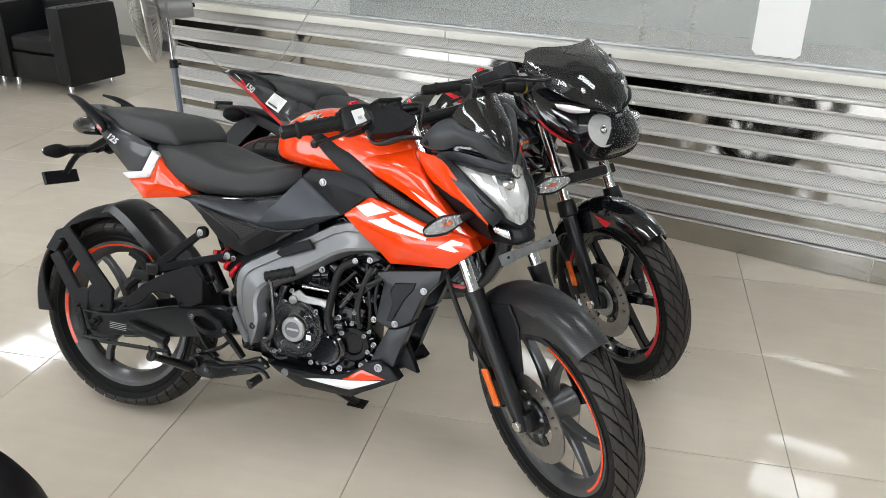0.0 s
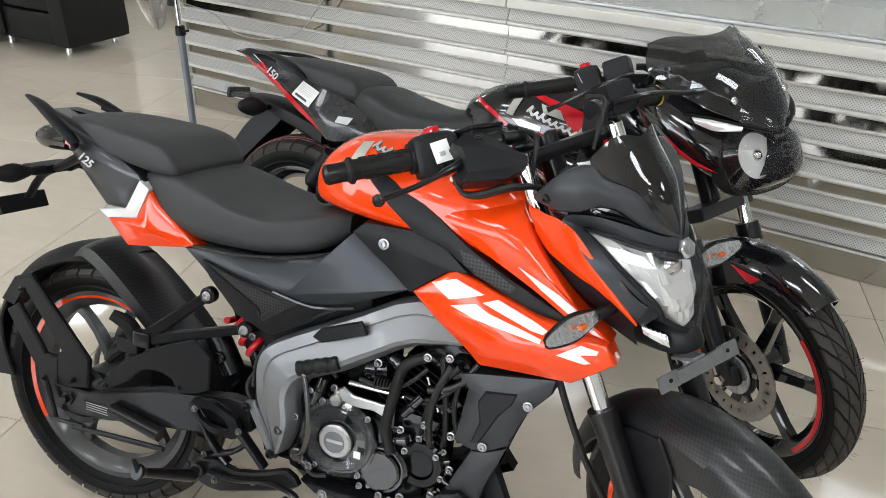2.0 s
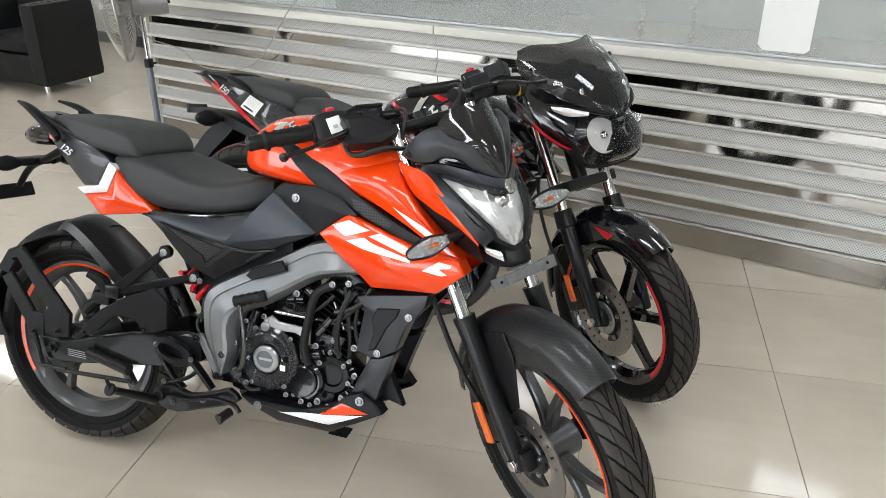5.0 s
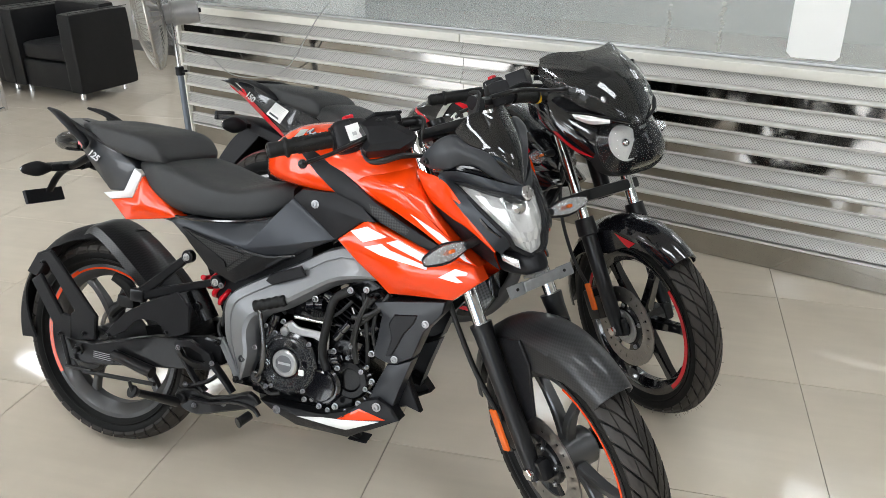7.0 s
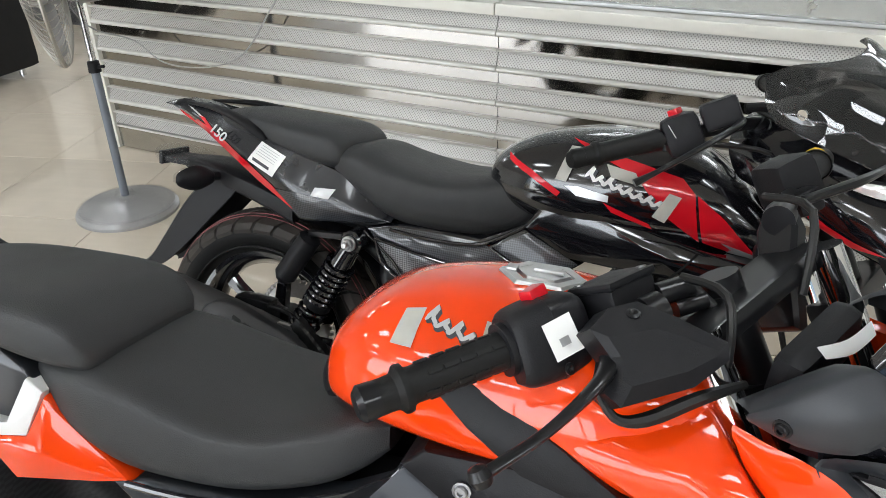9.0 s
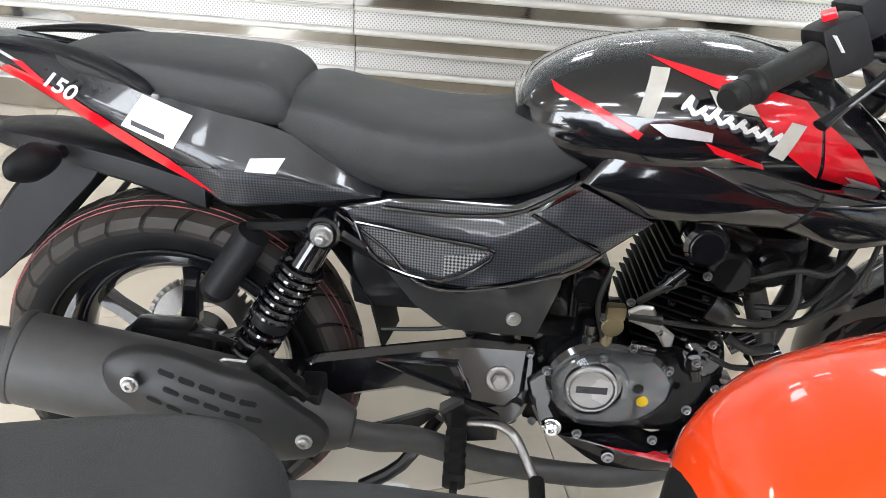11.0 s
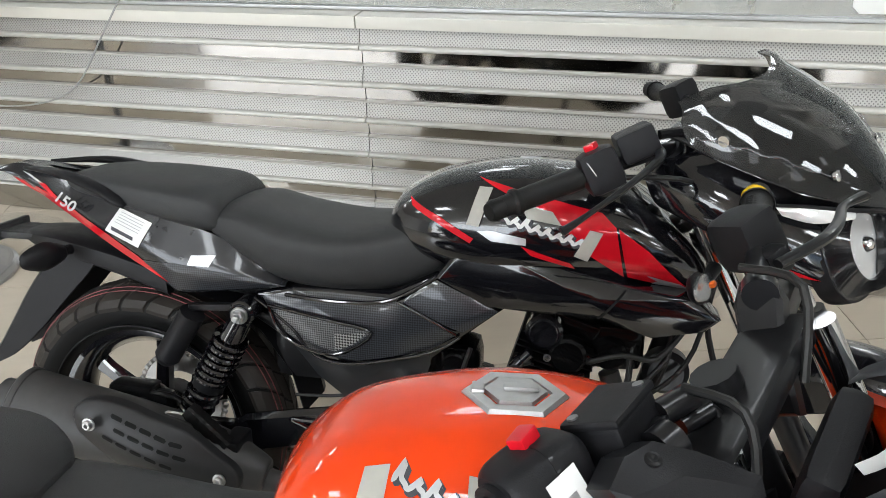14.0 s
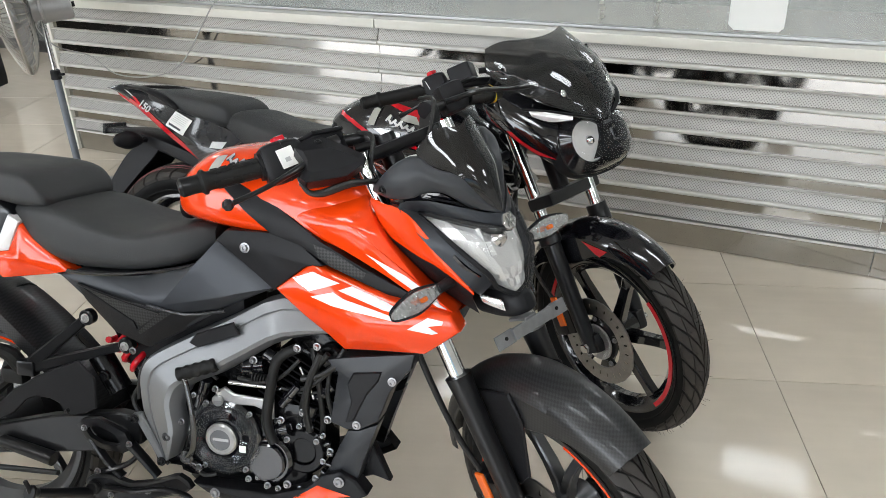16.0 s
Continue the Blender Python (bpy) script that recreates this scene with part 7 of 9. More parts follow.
    rid = body([(0.045, 0.105, 0.725, 0.79, 0.55), (0.10, 0.122, 0.69, 0.80, 0.6), (0.18, 0.136, 0.648, 0.782, 0.64), (0.28, 0.14, 0.638, 0.768, 0.66), (0.36, 0.128, 0.640, 0.772, 0.64), (0.43, 0.112, 0.655, 0.788, 0.6), (0.49, 0.10, 0.69, 0.79, 0.5), (0.522, 0.088, 0.725, 0.765, 0.5)], 34, 4, 3.0)
    part("rider_seat", rid, VINYL, B, "black vinyl rider seat")
    part("seat_piping", tube([(0.20, -0.13, 0.641), (0.30, -0.133, 0.637), (0.39, -0.125, 0.642), (0.45, -0.118, 0.67), (0.50, -0.112, 0.705)], 0.004, 8, 4), GLOSS, B, "glossy seat trim")
    # --- side cover
    sc_ = [(0.122, 0.62), (0.199, 0.64), (0.275, 0.644), (0.39, 0.642), (0.474, 0.684), (0.60, 0.626), (0.53, 0.568), (0.475, 0.52), (0.443, 0.416), (0.298, 0.42), (0.244, 0.462), (0.182, 0.536), (0.14, 0.588)]
    side = panel(sc_, -0.108, 0.02, 0.05, 0, (0.36, 0.55), 0.006)
    c1, c2 = both("side_cover", side, GLOSS, B, "glossy black side cover with carbon-look film")
    part("carbon_film", decal([(0.14, 0.615), (0.20, 0.632), (0.275, 0.636), (0.40, 0.634), (0.52, 0.575), (0.47, 0.54), (0.33, 0.508), (0.25, 0.51), (0.185, 0.545)], side, 0.0012), CARBON, c1, "carbon-look film")
    part("carbon_film", decal([(0.42, 0.632), (0.488, 0.672), (0.594, 0.625), (0.53, 0.58)], side, 0.003), CARBON, c1, "carbon-look film")
    part("side_scoop", decal([(0.155, 0.60), (0.26, 0.585), (0.362, 0.57), (0.33, 0.545), (0.288, 0.522), (0.19, 0.545)], side, 0.0045), CARBONL, c1, "raised scoop")
    part("scoop_mesh", decal([(0.29, 0.56), (0.355, 0.57), (0.325, 0.542), (0.29, 0.525)], side, 0.006), MESHL, c1, "grey mesh insert")
    part("lower_cover", decal([(0.20, 0.523), (0.249, 0.502), (0.33, 0.50), (0.47, 0.534), (0.47, 0.51), (0.44, 0.42), (0.30, 0.424), (0.246, 0.464)], side, 0.004), DARKGREY, c1, "satin grey lower cover")
    for q in ([(0.125, -0.114, 0.612), (0.20, -0.12, 0.56), (0.25, -0.13, 0.512), (0.33, -0.134, 0.505), (0.47, -0.125, 0.538), (0.525, -0.115, 0.57)], [(0.415, -0.13, 0.633), (0.52, -0.122, 0.577)], [(0.155, -0.122, 0.602), (0.26, -0.133, 0.59), (0.364, -0.134, 0.571), (0.288, -0.136, 0.52), (0.19, -0.128, 0.543), (0.155, -0.122, 0.602)]):
        part("cover_ridge", tube(q, 0.0032, 8, 4), GLOSS, c1)
    part("bolt", bolt((0.402, -0.126, 0.458), 0.011), ALU, c1)
    for c_ in (c1, c2):
        c_.matrix_basis = T((0.005, 0, 0.011))
    # --- tank
    tank = body([(0.385, 0.06, 0.74, 0.80, 0.5), (0.41, 0.095, 0.72, 0.835, 0.45), (0.48, 0.128, 0.70, 0.872, 0.42), (0.58, 0.148, 0.69, 0.894, 0.4), (0.68, 0.15, 0.69, 0.898, 0.4), (0.78, 0.135, 0.69, 0.882, 0.42), (0.86, 0.124, 0.69, 0.838, 0.45), (0.92, 0.106, 0.685, 0.785, 0.5), (0.95, 0.08, 0.69, 0.745, 0.5)], 40, 4, 2.5)
    tk = part("fuel_tank", tank, GLOSS, B, "glossy black fuel tank with red flashes")
    cap = merge(lathe([(0, 0.068), (0.005, 0.068), (0.009, 0.063), (0.009, 0.047), (0.004, 0.045), (0.004, 0.041), (0.011, 0.04), (0.012, 0.0)], 32, axis="z"), box((0, 0, 0.014), (0.045, 0.016, 0.006), 0.003))
    part("fuel_cap", moved(cap, T((0.635, 0, 0.886)) @ Matrix.Diagonal((0.9, 0.9, 0.8, 1))), ALU, tk, "silver round fuel cap")
    for q in ([(0.556, 0.876), (0.604, 0.868), (0.697, 0.850), (0.705, 0.812), (0.663, 0.838), (0.595, 0.861)], [(0.697, 0.850), (0.769, 0.833), (0.794, 0.809), (0.812, 0.722), (0.748, 0.765), (0.705, 0.812)],
              [(0.430, 0.832), (0.493, 0.810), (0.556, 0.779), (0.550, 0.770), (0.490, 0.798), (0.436, 0.820)], [(0.638, 0.774), (0.723, 0.746), (0.730, 0.736), (0.655, 0.758)], [(0.798, 0.808), (0.849, 0.772), (0.900, 0.722), (0.925, 0.698), (0.870, 0.708), (0.818, 0.722)]):
        part("red_flash", decal(q, tank, 0.0016), RED, tk, "red flash")
    part("silver_flash", decal([(0.562, 0.793), (0.587, 0.796), (0.647, 0.787), (0.647, 0.775), (0.587, 0.778)], tank, 0.0018), SILVERFILM, tk, "torn silver flash")
    part("silver_flash", decal([(0.850, 0.728), (0.905, 0.712), (0.925, 0.698), (0.860, 0.708)], tank, 0.0024), SILVERFILM, tk, "silver flash")
    part("script_shadow", script(0.603, 0.813, 0.748, 0.773, 8, 0.0135, 0.0046, tank, 0.0026), INK, tk, "dark outline of the script")
    part("script_stroke", script(0.600, 0.816, 0.745, 0.776, 8, 0.0135, 0.0028, tank, 0.0036), WHITE, tk, "white brush script reduced to loops")
    for q in ([(0.560, 0.864), (0.584, 0.864), (0.565, 0.801), (0.543, 0.803)], [(0.751, 0.806), (0.773, 0.801), (0.750, 0.752), (0.727, 0.761)], [(0.634, 0.843), (0.688, 0.834), (0.705, 0.812), (0.647, 0.821)]):
        part("masking_tape", decal(q, tank, 0.0045), TAPE, tk, "strip of masking tape")
    shr = panel([(0.485, 0.697), (0.527, 0.752), (0.557, 0.772), (0.660, 0.750), (0.816, 0.713), (0.935, 0.697), (0.973, 0.666), (0.949, 0.643), (0.867, 0.623), (0.770, 0.650), (0.660, 0.648), (0.577, 0.650)], -0.130, 0.018, 0.06, 0, (0.75, 0.690), 0.006, lambda x, z: 0.012 * max(0, (x - 0.6) / 0.3))
    s1, s2 = both("tank_shroud", shr, GLOSS, B, "glossy black tank shroud")
    part("shroud_seam", decal([(0.818, 0.714), (0.822, 0.713), (0.776, 0.651), (0.771, 0.652)], shr, 0.0012), INKM, s1, "dark seam between shroud pieces")
    part("frame_tube", merge(tube([(0.93, 0, 0.82), (0.80, 0, 0.70), (0.50, 0, 0.63), (0.20, 0, 0.60), (-0.1, 0, 0.66), (-0.3, 0, 0.76)], 0.022, 12, 4), tube([(0.95, 0, 0.78), (0.90, 0, 0.58), (0.84, 0, 0.35)], 0.02, 12, 3), box((0.25, 0, 0.52), (0.22, 0.14, 0.17), 0.03), tube([(0.1, -0.085, 0.60), (0.25, -0.08, 0.50), (0.40, -0.075, 0.36), (0.42, -0.07, 0.24)], 0.014, 10, 4), tube([(0.1, 0.085, 0.60), (0.25, 0.08, 0.50), (0.40, 0.075, 0.36), (0.42, 0.07, 0.24)], 0.014, 10, 4)), SATIN, B)
    # --- engine
    eng = part("engine", merge(box((0.60, 0, 0.33), (0.34, 0.17, 0.19), 0.04), box((0.50, 0, 0.40), (0.16, 0.15, 0.12), 0.03)), ENGINE, B, "black engine block")
    cov = [(0.470, 0.350), (0.483, 0.395), (0.523, 0.425), (0.578, 0.427), (0.638, 0.410), (0.673, 0.370), (0.668, 0.325), (0.628, 0.287), (0.563, 0.275), (0.503, 0.290)]
    part("clutch_cover", merge(plate(cov, -0.08, -0.118, 0.008, 4), disc((0.543, 0, 0.348), 0.062, -0.118, -0.124, 36, 0.003, 0.05)), GLOSS, eng, "glossy black clutch cover under crinkled film")
    rngf, fv = random.Random(5), []
    for r_ in (0.098, 0.088, 0.070, 0.050, 0.030):
        for k in range(30):
            a = 2 * math.pi * k / 30
            fv.append((0.570 + r_ * 1.03 * math.cos(a) + rngf.uniform(-0.003, 0.003), -0.119 - (0.0 if r_ > 0.095 else rngf.uniform(0.006, 0.018)), 0.351 + r_ * 0.78 * math.sin(a) + rngf.uniform(-0.002, 0.002)))
    part("film_wrap", (fv, [[r * 30 + k, r * 30 + (k + 1) % 30, (r + 1) * 30 + (k + 1) % 30, (r + 1) * 30 + k] for r in range(4) for k in range(30)]), CRUMPLE, eng, "crinkled clear film", 4)
    part("clutch_badge", merge(disc((0.543, 0, 0.348), 0.043, -0.118, -0.128, 36, 0.003, 0.037), disc((0.543, 0, 0.348), 0.036, -0.118, -0.126, 36, 0.002)), ALU, eng, "silver round badge")
    part("badge_bar", box((0.543, -0.1265, 0.348), (0.05, 0.001, 0.012), 0), INK, eng, "dark badge lettering reduced to a bar")
    part("inspection_dot", disc((0.623, 0, 0.340), 0.010, -0.134, -0.1375, 8, 0.001), YELLOW, eng, "yellow check mark")
    part("side_gearcase", plate([(0.44, 0.345), (0.455, 0.36), (0.495, 0.385), (0.50, 0.36), (0.485, 0.30), (0.51, 0.245), (0.47, 0.255), (0.45, 0.30)], -0.085, -0.108, 0.006), GLOSS, eng)
    part("drain_bolt", bolt((0.488, -0.108, 0.258), 0.016, -1, 0.012), CHROME, eng)
    part("small_cover", merge(disc((0.716, 0, 0.400), 0.036, -0.07, -0.10, 28, 0.008), disc((0.716, 0, 0.400), 0.008, -0.10, -0.106, 12, 0.002)), GLOSS, eng, "glossy black round cover")
    tilt = T((0.665, 0, 0.425)) @ pose(0, 0, 0, 0, 16, 0)
    for k in range(12):
        part("cooling_fin", moved(box((0, 0, 0.0 + 0.0145 * k), (0.145, 0.20 - 0.012 * (k % 2), 0.0045), 0.002), tilt), FINS, eng)
    part("cylinder", moved(merge(box((0, 0, 0.08), (0.115, 0.15, 0.17), 0.02), disc((0.02, 0, 0.15), 0.034, -0.085, -0.118, 28, 0.006), box((0, 0, 0.185), (0.13, 0.14, 0.04), 0.012)), tilt), ENGINE, eng)
    part("head_cover", merge(box((0.80, 0, 0.565), (0.12, 0.13, 0.09), 0.025), disc((0.80, 0, 0.56), 0.03, -0.06, -0.085, 24, 0.005)), ENGINE, eng, "black cylinder head cover")
    for q, r_ in (([(0.60, -0.10, 0.50), (0.625, -0.115, 0.53), (0.66, -0.118, 0.55)], 0.006), ([(0.72, -0.115, 0.42), (0.755, -0.118, 0.405), (0.79, -0.115, 0.40), (0.80, -0.11, 0.36)], 0.005), ([(0.55, -0.11, 0.44), (0.535, -0.115, 0.50), (0.55, -0.11, 0.56)], 0.0045), ([(0.74, -0.11, 0.455), (0.78, -0.115, 0.435), (0.815, -0.11, 0.44)], 0.008), ([(0.20, -0.10, 0.42), (0.30, -0.11, 0.435), (0.37, -0.11, 0.465), (0.40, -0.09, 0.50)], 0.0035)):
        part("cable", tube(q, r_, 8, 4), WIRE, B)
    for a_, b_, r_ in (((0.60, -0.105, 0.42), (0.635, -0.108, 0.415), 0.013), ((0.75, -0.10, 0.43), (0.785, -0.10, 0.455), 0.014), ((0.71, -0.105, 0.37), (0.70, -0.108, 0.41), 0.010), ((0.53, -0.10, 0.42), (0.53, -0.105, 0.46), 0.012), ((0.80, -0.085, 0.40), (0.84, -0.085, 0.42), 0.012), ((0.63, -0.11, 0.53), (0.66, -0.112, 0.565), 0.011)):
        part("engine_fitting", merge(rod(a_, b_, r_, None, 14), rod(tuple(Vector(a_).lerp(Vector(b_), 0.35)), tuple(Vector(a_).lerp(Vector(b_), 0.55)), r_ * 1.25, None, 14)), GLOSS, eng, "glossy black engine fitting")
    for k in range(14):
        part("fin_tip", moved(box((0.055 - 0.045 * (k % 3), -0.098, 0.006 + 0.0125 * k), (0.012, 0.008, 0.008), 0.003), tilt), GLOSS, eng)
    for p in ((0.60, -0.115, 0.425), (0.635, -0.118, 0.46), (0.722, -0.112, 0.44), (0.44, -0.11, 0.40), (0.455, -0.11, 0.27), (0.70, -0.12, 0.41), (0.74, -0.115, 0.36), (0.585, -0.112, 0.505), (0.545, -0.112, 0.475), (0.69, -0.118, 0.56)):
        part("bolt", bolt(p, 0.0065, -1, 0.009), BOLT, eng)
    part("oil_window", merge(disc((0.682, 0, 0.605), 0.034, -0.085, -0.118, 30, 0.006), disc((0.682, 0, 0.605), 0.026, -0.118, -0.122, 28, 0.002)), GLOSS, eng, "glossy black round cap")
    part("horn", disc((0.90, 0, 0.53), 0.042, -0.03, -0.075, 28, 0.01), SATIN, B, "round black horn")
    for q, r in (([(0.76, -0.10, 0.55), (0.82, -0.11, 0.575), (0.88, -0.10, 0.57), (0.93, -0.06, 0.62)], 0.0055), ([(0.78, -0.09, 0.50), (0.85, -0.105, 0.515), (0.90, -0.09, 0.57)], 0.005), ([(0.80, -0.08, 0.47), (0.86, -0.09, 0.48), (0.895, -0.08, 0.55), (0.91, -0.05, 0.63)], 0.0065)):
        part("cable", tube(q, r, 8, 4), WIRE, B)
    part("plug_cap", merge(tube([(0.70, -0.13, 0.515), (0.715, -0.135, 0.508), (0.735, -0.13, 0.495)], [0.020, 0.018, 0.010], 12, 2), tube([(0.735, -0.13, 0.495), (0.79, -0.125, 0.49), (0.83, -0.11, 0.515), (0.835, -0.09, 0.56)], 0.006, 8, 4)), WIRE, eng, "black spark plug cap and lead")
    part("clutch_arm", plate([(0.582, 0.492), (0.600, 0.503), (0.620, 0.502), (0.634, 0.474), (0.659, 0.454), (0.658, 0.434), (0.645, 0.432), (0.630, 0.456), (0.604, 0.468), (0.585, 0.474)], -0.110, -0.122, 0.004), ALU, eng, "bare aluminium clutch bracket")
    part("clutch_shaft", merge(rod((0.56, -0.105, 0.475), (0.556, -0.105, 0.41), 0.010), disc((0.562, 0, 0.462), 0.018, -0.10, -0.12, 16, 0.003), box((0.565, -0.11, 0.485), (0.03, 0.02, 0.025), 0.005)), GOLD, eng, "plated clutch lever")
    part("clutch_cable", merge(tube([(0.58, -0.115, 0.484), (0.70, -0.122, 0.475), (0.83, -0.115, 0.485), (0.93, -0.09, 0.56), (0.97, -0.05, 0.70)], 0.0045, 8, 5), rod((0.585, -0.115, 0.484), (0.635, -0.118, 0.48), 0.009)), WIRE, eng)
    part("carburettor", merge(box((0.51, -0.04, 0.50), (0.10, 0.10, 0.10), 0.025), disc((0.52, 0, 0.52), 0.026, -0.09, -0.112, 20, 0.004), rod((0.50, -0.10, 0.545), (0.50, -0.10, 0.47), 0.008)), ENGINE, eng)
    for p in ((0.47, -0.11, 0.37), (0.555, -0.12, 0.405), (0.66, -0.12, 0.392), (0.70, -0.12, 0.32), (0.655, -0.12, 0.256), (0.53, -0.12, 0.258), (0.76, -0.09, 0.44), (0.79, -0.09, 0.46), (0.775, -0.085, 0.35)):
        part("bolt", bolt(p, 0.0075, -1, 0.009), BOLT, eng)
    bel = panel([(0.490, 0.240), (0.590, 0.248), (0.672, 0.218), (0.690, 0.224), (0.757, 0.357), (0.779, 0.354), (0.808, 0.268), (0.776, 0.205), (0.700, 0.165), (0.616, 0.156), (0.552, 0.192)], -0.098, 0.014, 0.05, 0, (0.69, 0.205), 0.006)
    b1, b2 = both("belly_pan", bel, GLOSS, B, "glossy black belly pan with a red flash")
    part("red_flash", decal([(0.575, 0.228), (0.68, 0.218), (0.775, 0.222), (0.745, 0.206), (0.68, 0.206)], bel, 0.0016), RED, b1, "red flash")
    part("carbon_film", decal([(0.700, 0.226), (0.765, 0.322), (0.800, 0.268), (0.780, 0.226)], bel, 0.0016), CARBONL, b1, "carbon-look film")
    for p in ((0.590, -0.110, 0.205), (0.760, -0.108, 0.322)):
        part("bolt", bolt(p, 0.010), BOLT, b1)
    # --- pedals, pegs, stands
    part("rider_peg", loft([[(0.331 + sx * w, y, 0.256 + sz * w - 0.12 * (-0.16 - y)) for sx, sz in ((-1, -0.6), (-0.6, -0.85), (0.6, -0.85), (1, -0.6), (1, 0.6), (0.6, 0.85), (-0.6, 0.85), (-1, 0.6))] for y, w in [(-0.10, 0.016), (-0.148, 0.016)] + [(-0.15 - 0.006 * k, 0.0175 - 0.0016 * ((k // 2) % 2)) for k in range(17)] + [(-0.25, 0.006), (-0.268, 0.006)]]), GRIP, B, "black rubber rider peg", 20)
    part("peg_bracket", plate([(0.30, 0.27), (0.34, 0.30), (0.40, 0.27), (0.40, 0.22), (0.33, 0.21)], -0.075, -0.11, 0.006), SATIN, B)
    part("brake_pedal", tube([(0.335, -0.12, 0.262), (0.392, -0.13, 0.272), (0.424, -0.15, 0.268), (0.445, -0.175, 0.242), (0.460, -0.20, 0.220)], [0.008, 0.009, 0.009, 0.008, 0.007], 12, 4, False, 0.7), STEELD, B, "plated steel brake pedal")
    part("pedal_rubber", moved(merge(rod((0, 0, 0), (0, -0.045, -0.008), 0.013), rod((0, -0.045, -0.008), (0, -0.05, -0.009), 0.0135)), T((0.463, -0.198, 0.218))), GRIP, B, "black pedal rubber")
    part("centre_stand", merge(tube([(0.30, -0.08, 0.24), (0.24, -0.10, 0.15), (0.17, -0.105, 0.10)], 0.012, 10, 3), plate([(0.13, 0.17), (0.17, 0.175), (0.25, 0.20), (0.30, 0.25), (0.28, 0.255), (0.2, 0.22), (0.13, 0.20)], -0.07, -0.085, 0.004)), SATIN, B, "black centre stand, folded up")
    part("stand_foot", tube([(0.12, -0.105, 0.09), (0.16, -0.12, 0.082), (0.24, -0.125, 0.10), (0.25, -0.11, 0.112), (0.18, -0.10, 0.098), (0.12, -0.105, 0.09)], 0.005, 8, 3), WHITEP, B, "white plastic stand wrap")
    part("side_stand", merge(tube([(0.42, 0.09, 0.22), (0.41, 0.15, 0.13), (0.405, 0.205, 0.058)], 0.012, 10, 3), moved(box((0, 0, 0), (0.06, 0.045, 0.006), 0.003), T((0.402, 0.209, 0.0525)) @ pose(0, 0, 0, 14, 0, 0))), SATIN, B, "black side stand")
    # --- rear mudguard, plate, indicators, left guard
    rings = []
    for x, z, w, d in spline([(-0.335, 0.660, 0.062, 0.10), (-0.385, 0.618, 0.064, 0.125), (-0.43, 0.560, 0.066, 0.11), (-0.475, 0.492, 0.068, 0.085), (-0.515, 0.435, 0.070, 0.05), (-0.553, 0.405, 0.070, 0.012)], 4):
        e, f_ = d * 0.97, d * 0.22
        rings.append([(x + e, -w, z + f_ - 0.02), (x + 0.008, -w, z - 0.002), (x, -w * 0.85, z), (x - 0.006, 0, z), (x, w * 0.85, z), (x + 0.008, w, z - 0.002), (x + e, w, z + f_ - 0.02), (x + e, w * 0.94, z + f_ - 0.022), (x + 0.012, w * 0.92, z - 0.006), (x, 0, z - 0.005), (x + 0.012, -w * 0.92, z - 0.006), (x + e, -w * 0.94, z + f_ - 0.022)])
    part("rear_mudguard", loft(rings), MATTE, B, "matte black rear mudguard flap")
    part("tail_bracket", body([(-0.08, 0.075, 0.585, 0.650, 0.5), (-0.20, 0.070, 0.622, 0.680, 0.5), (-0.33, 0.060, 0.650, 0.700, 0.5), (-0.40, 0.045, 0.664, 0.700, 0.5), (-0.43, 0.03, 0.672, 0.696, 0.5)], 18, 3, 4), MATTE, B, "matte black under-tail bracket")
    part("plate_holder", merge(box((-0.45, 0, 0.686), (0.09, 0.085, 0.016), 0.005), box((-0.488, 0, 0.690), (0.012, 0.10, 0.034), 0.004)), MATTE, B, "number plate holder")
    part("plate_wrap", body([(-0.52, 0.035, 0.680, 0.715, 0.5), (-0.48, 0.065, 0.668, 0.722, 0.5), (-0.40, 0.055, 0.672, 0.716, 0.5)], 14, 3, 2), WRAP, B, "loose clear wrap")
    for sy in (-1, 1):
        blinker("rear_indicator", (-0.296, sy * 0.045, 0.672), (-0.36, sy, 0.02), (0, 0, -sy), B, None, LENS, MATTE, 0.10, 0.030, 0.03, False)
    part("side_guard", merge(tube([(-0.42, 0.14, 0.42), (-0.393, 0.14, 0.446), (-0.293, 0.14, 0.558), (-0.24, 0.12, 0.62)], 0.006, 8, 3), tube([(-0.33, 0.14, 0.516), (-0.13, 0.14, 0.519), (0.02, 0.12, 0.52)], 0.004, 8, 3)), SATIN, B, "thin black side guard rods")
    part("guard_pad", body([(-0.24, 0.02, 0.555, 0.60, 0.5), (-0.18, 0.028, 0.545, 0.615, 0.5), (-0.08, 0.026, 0.55, 0.61, 0.5), (-0.05, 0.015, 0.56, 0.60, 0.5)], 14, 3, 2.5), PINK, B, "pink and red packing film").matrix_basis = T((0, 0.155, 0))
    part("rear_inner", loft([[(x - 0.02, -w, z - 0.02), (x, 0, z), (x - 0.02, w, z - 0.02), (x - 0.025, w * 0.9, z - 0.022), (x - 0.006, 0, z - 0.006), (x - 0.025, -w * 0.9, z - 0.022)] for x, z, w in ((-0.05, 0.63, 0.07), (0.05, 0.615, 0.075), (0.14, 0.56, 0.075), (0.20, 0.47, 0.07), (0.22, 0.38, 0.06))]), MATTE, B)
    part("chain_case", plate([(-0.17, 0.43), (-0.05, 0.435), (0.05, 0.42), (0.10, 0.40), (0.08, 0.385), (-0.15, 0.40)], 0.07, 0.10, 0.005), MATTE, B)
    # --- front end
    SB, S = S, steer_matrix((1.2814, 0, 0.3143), 0.04, 26.5, 36.8)
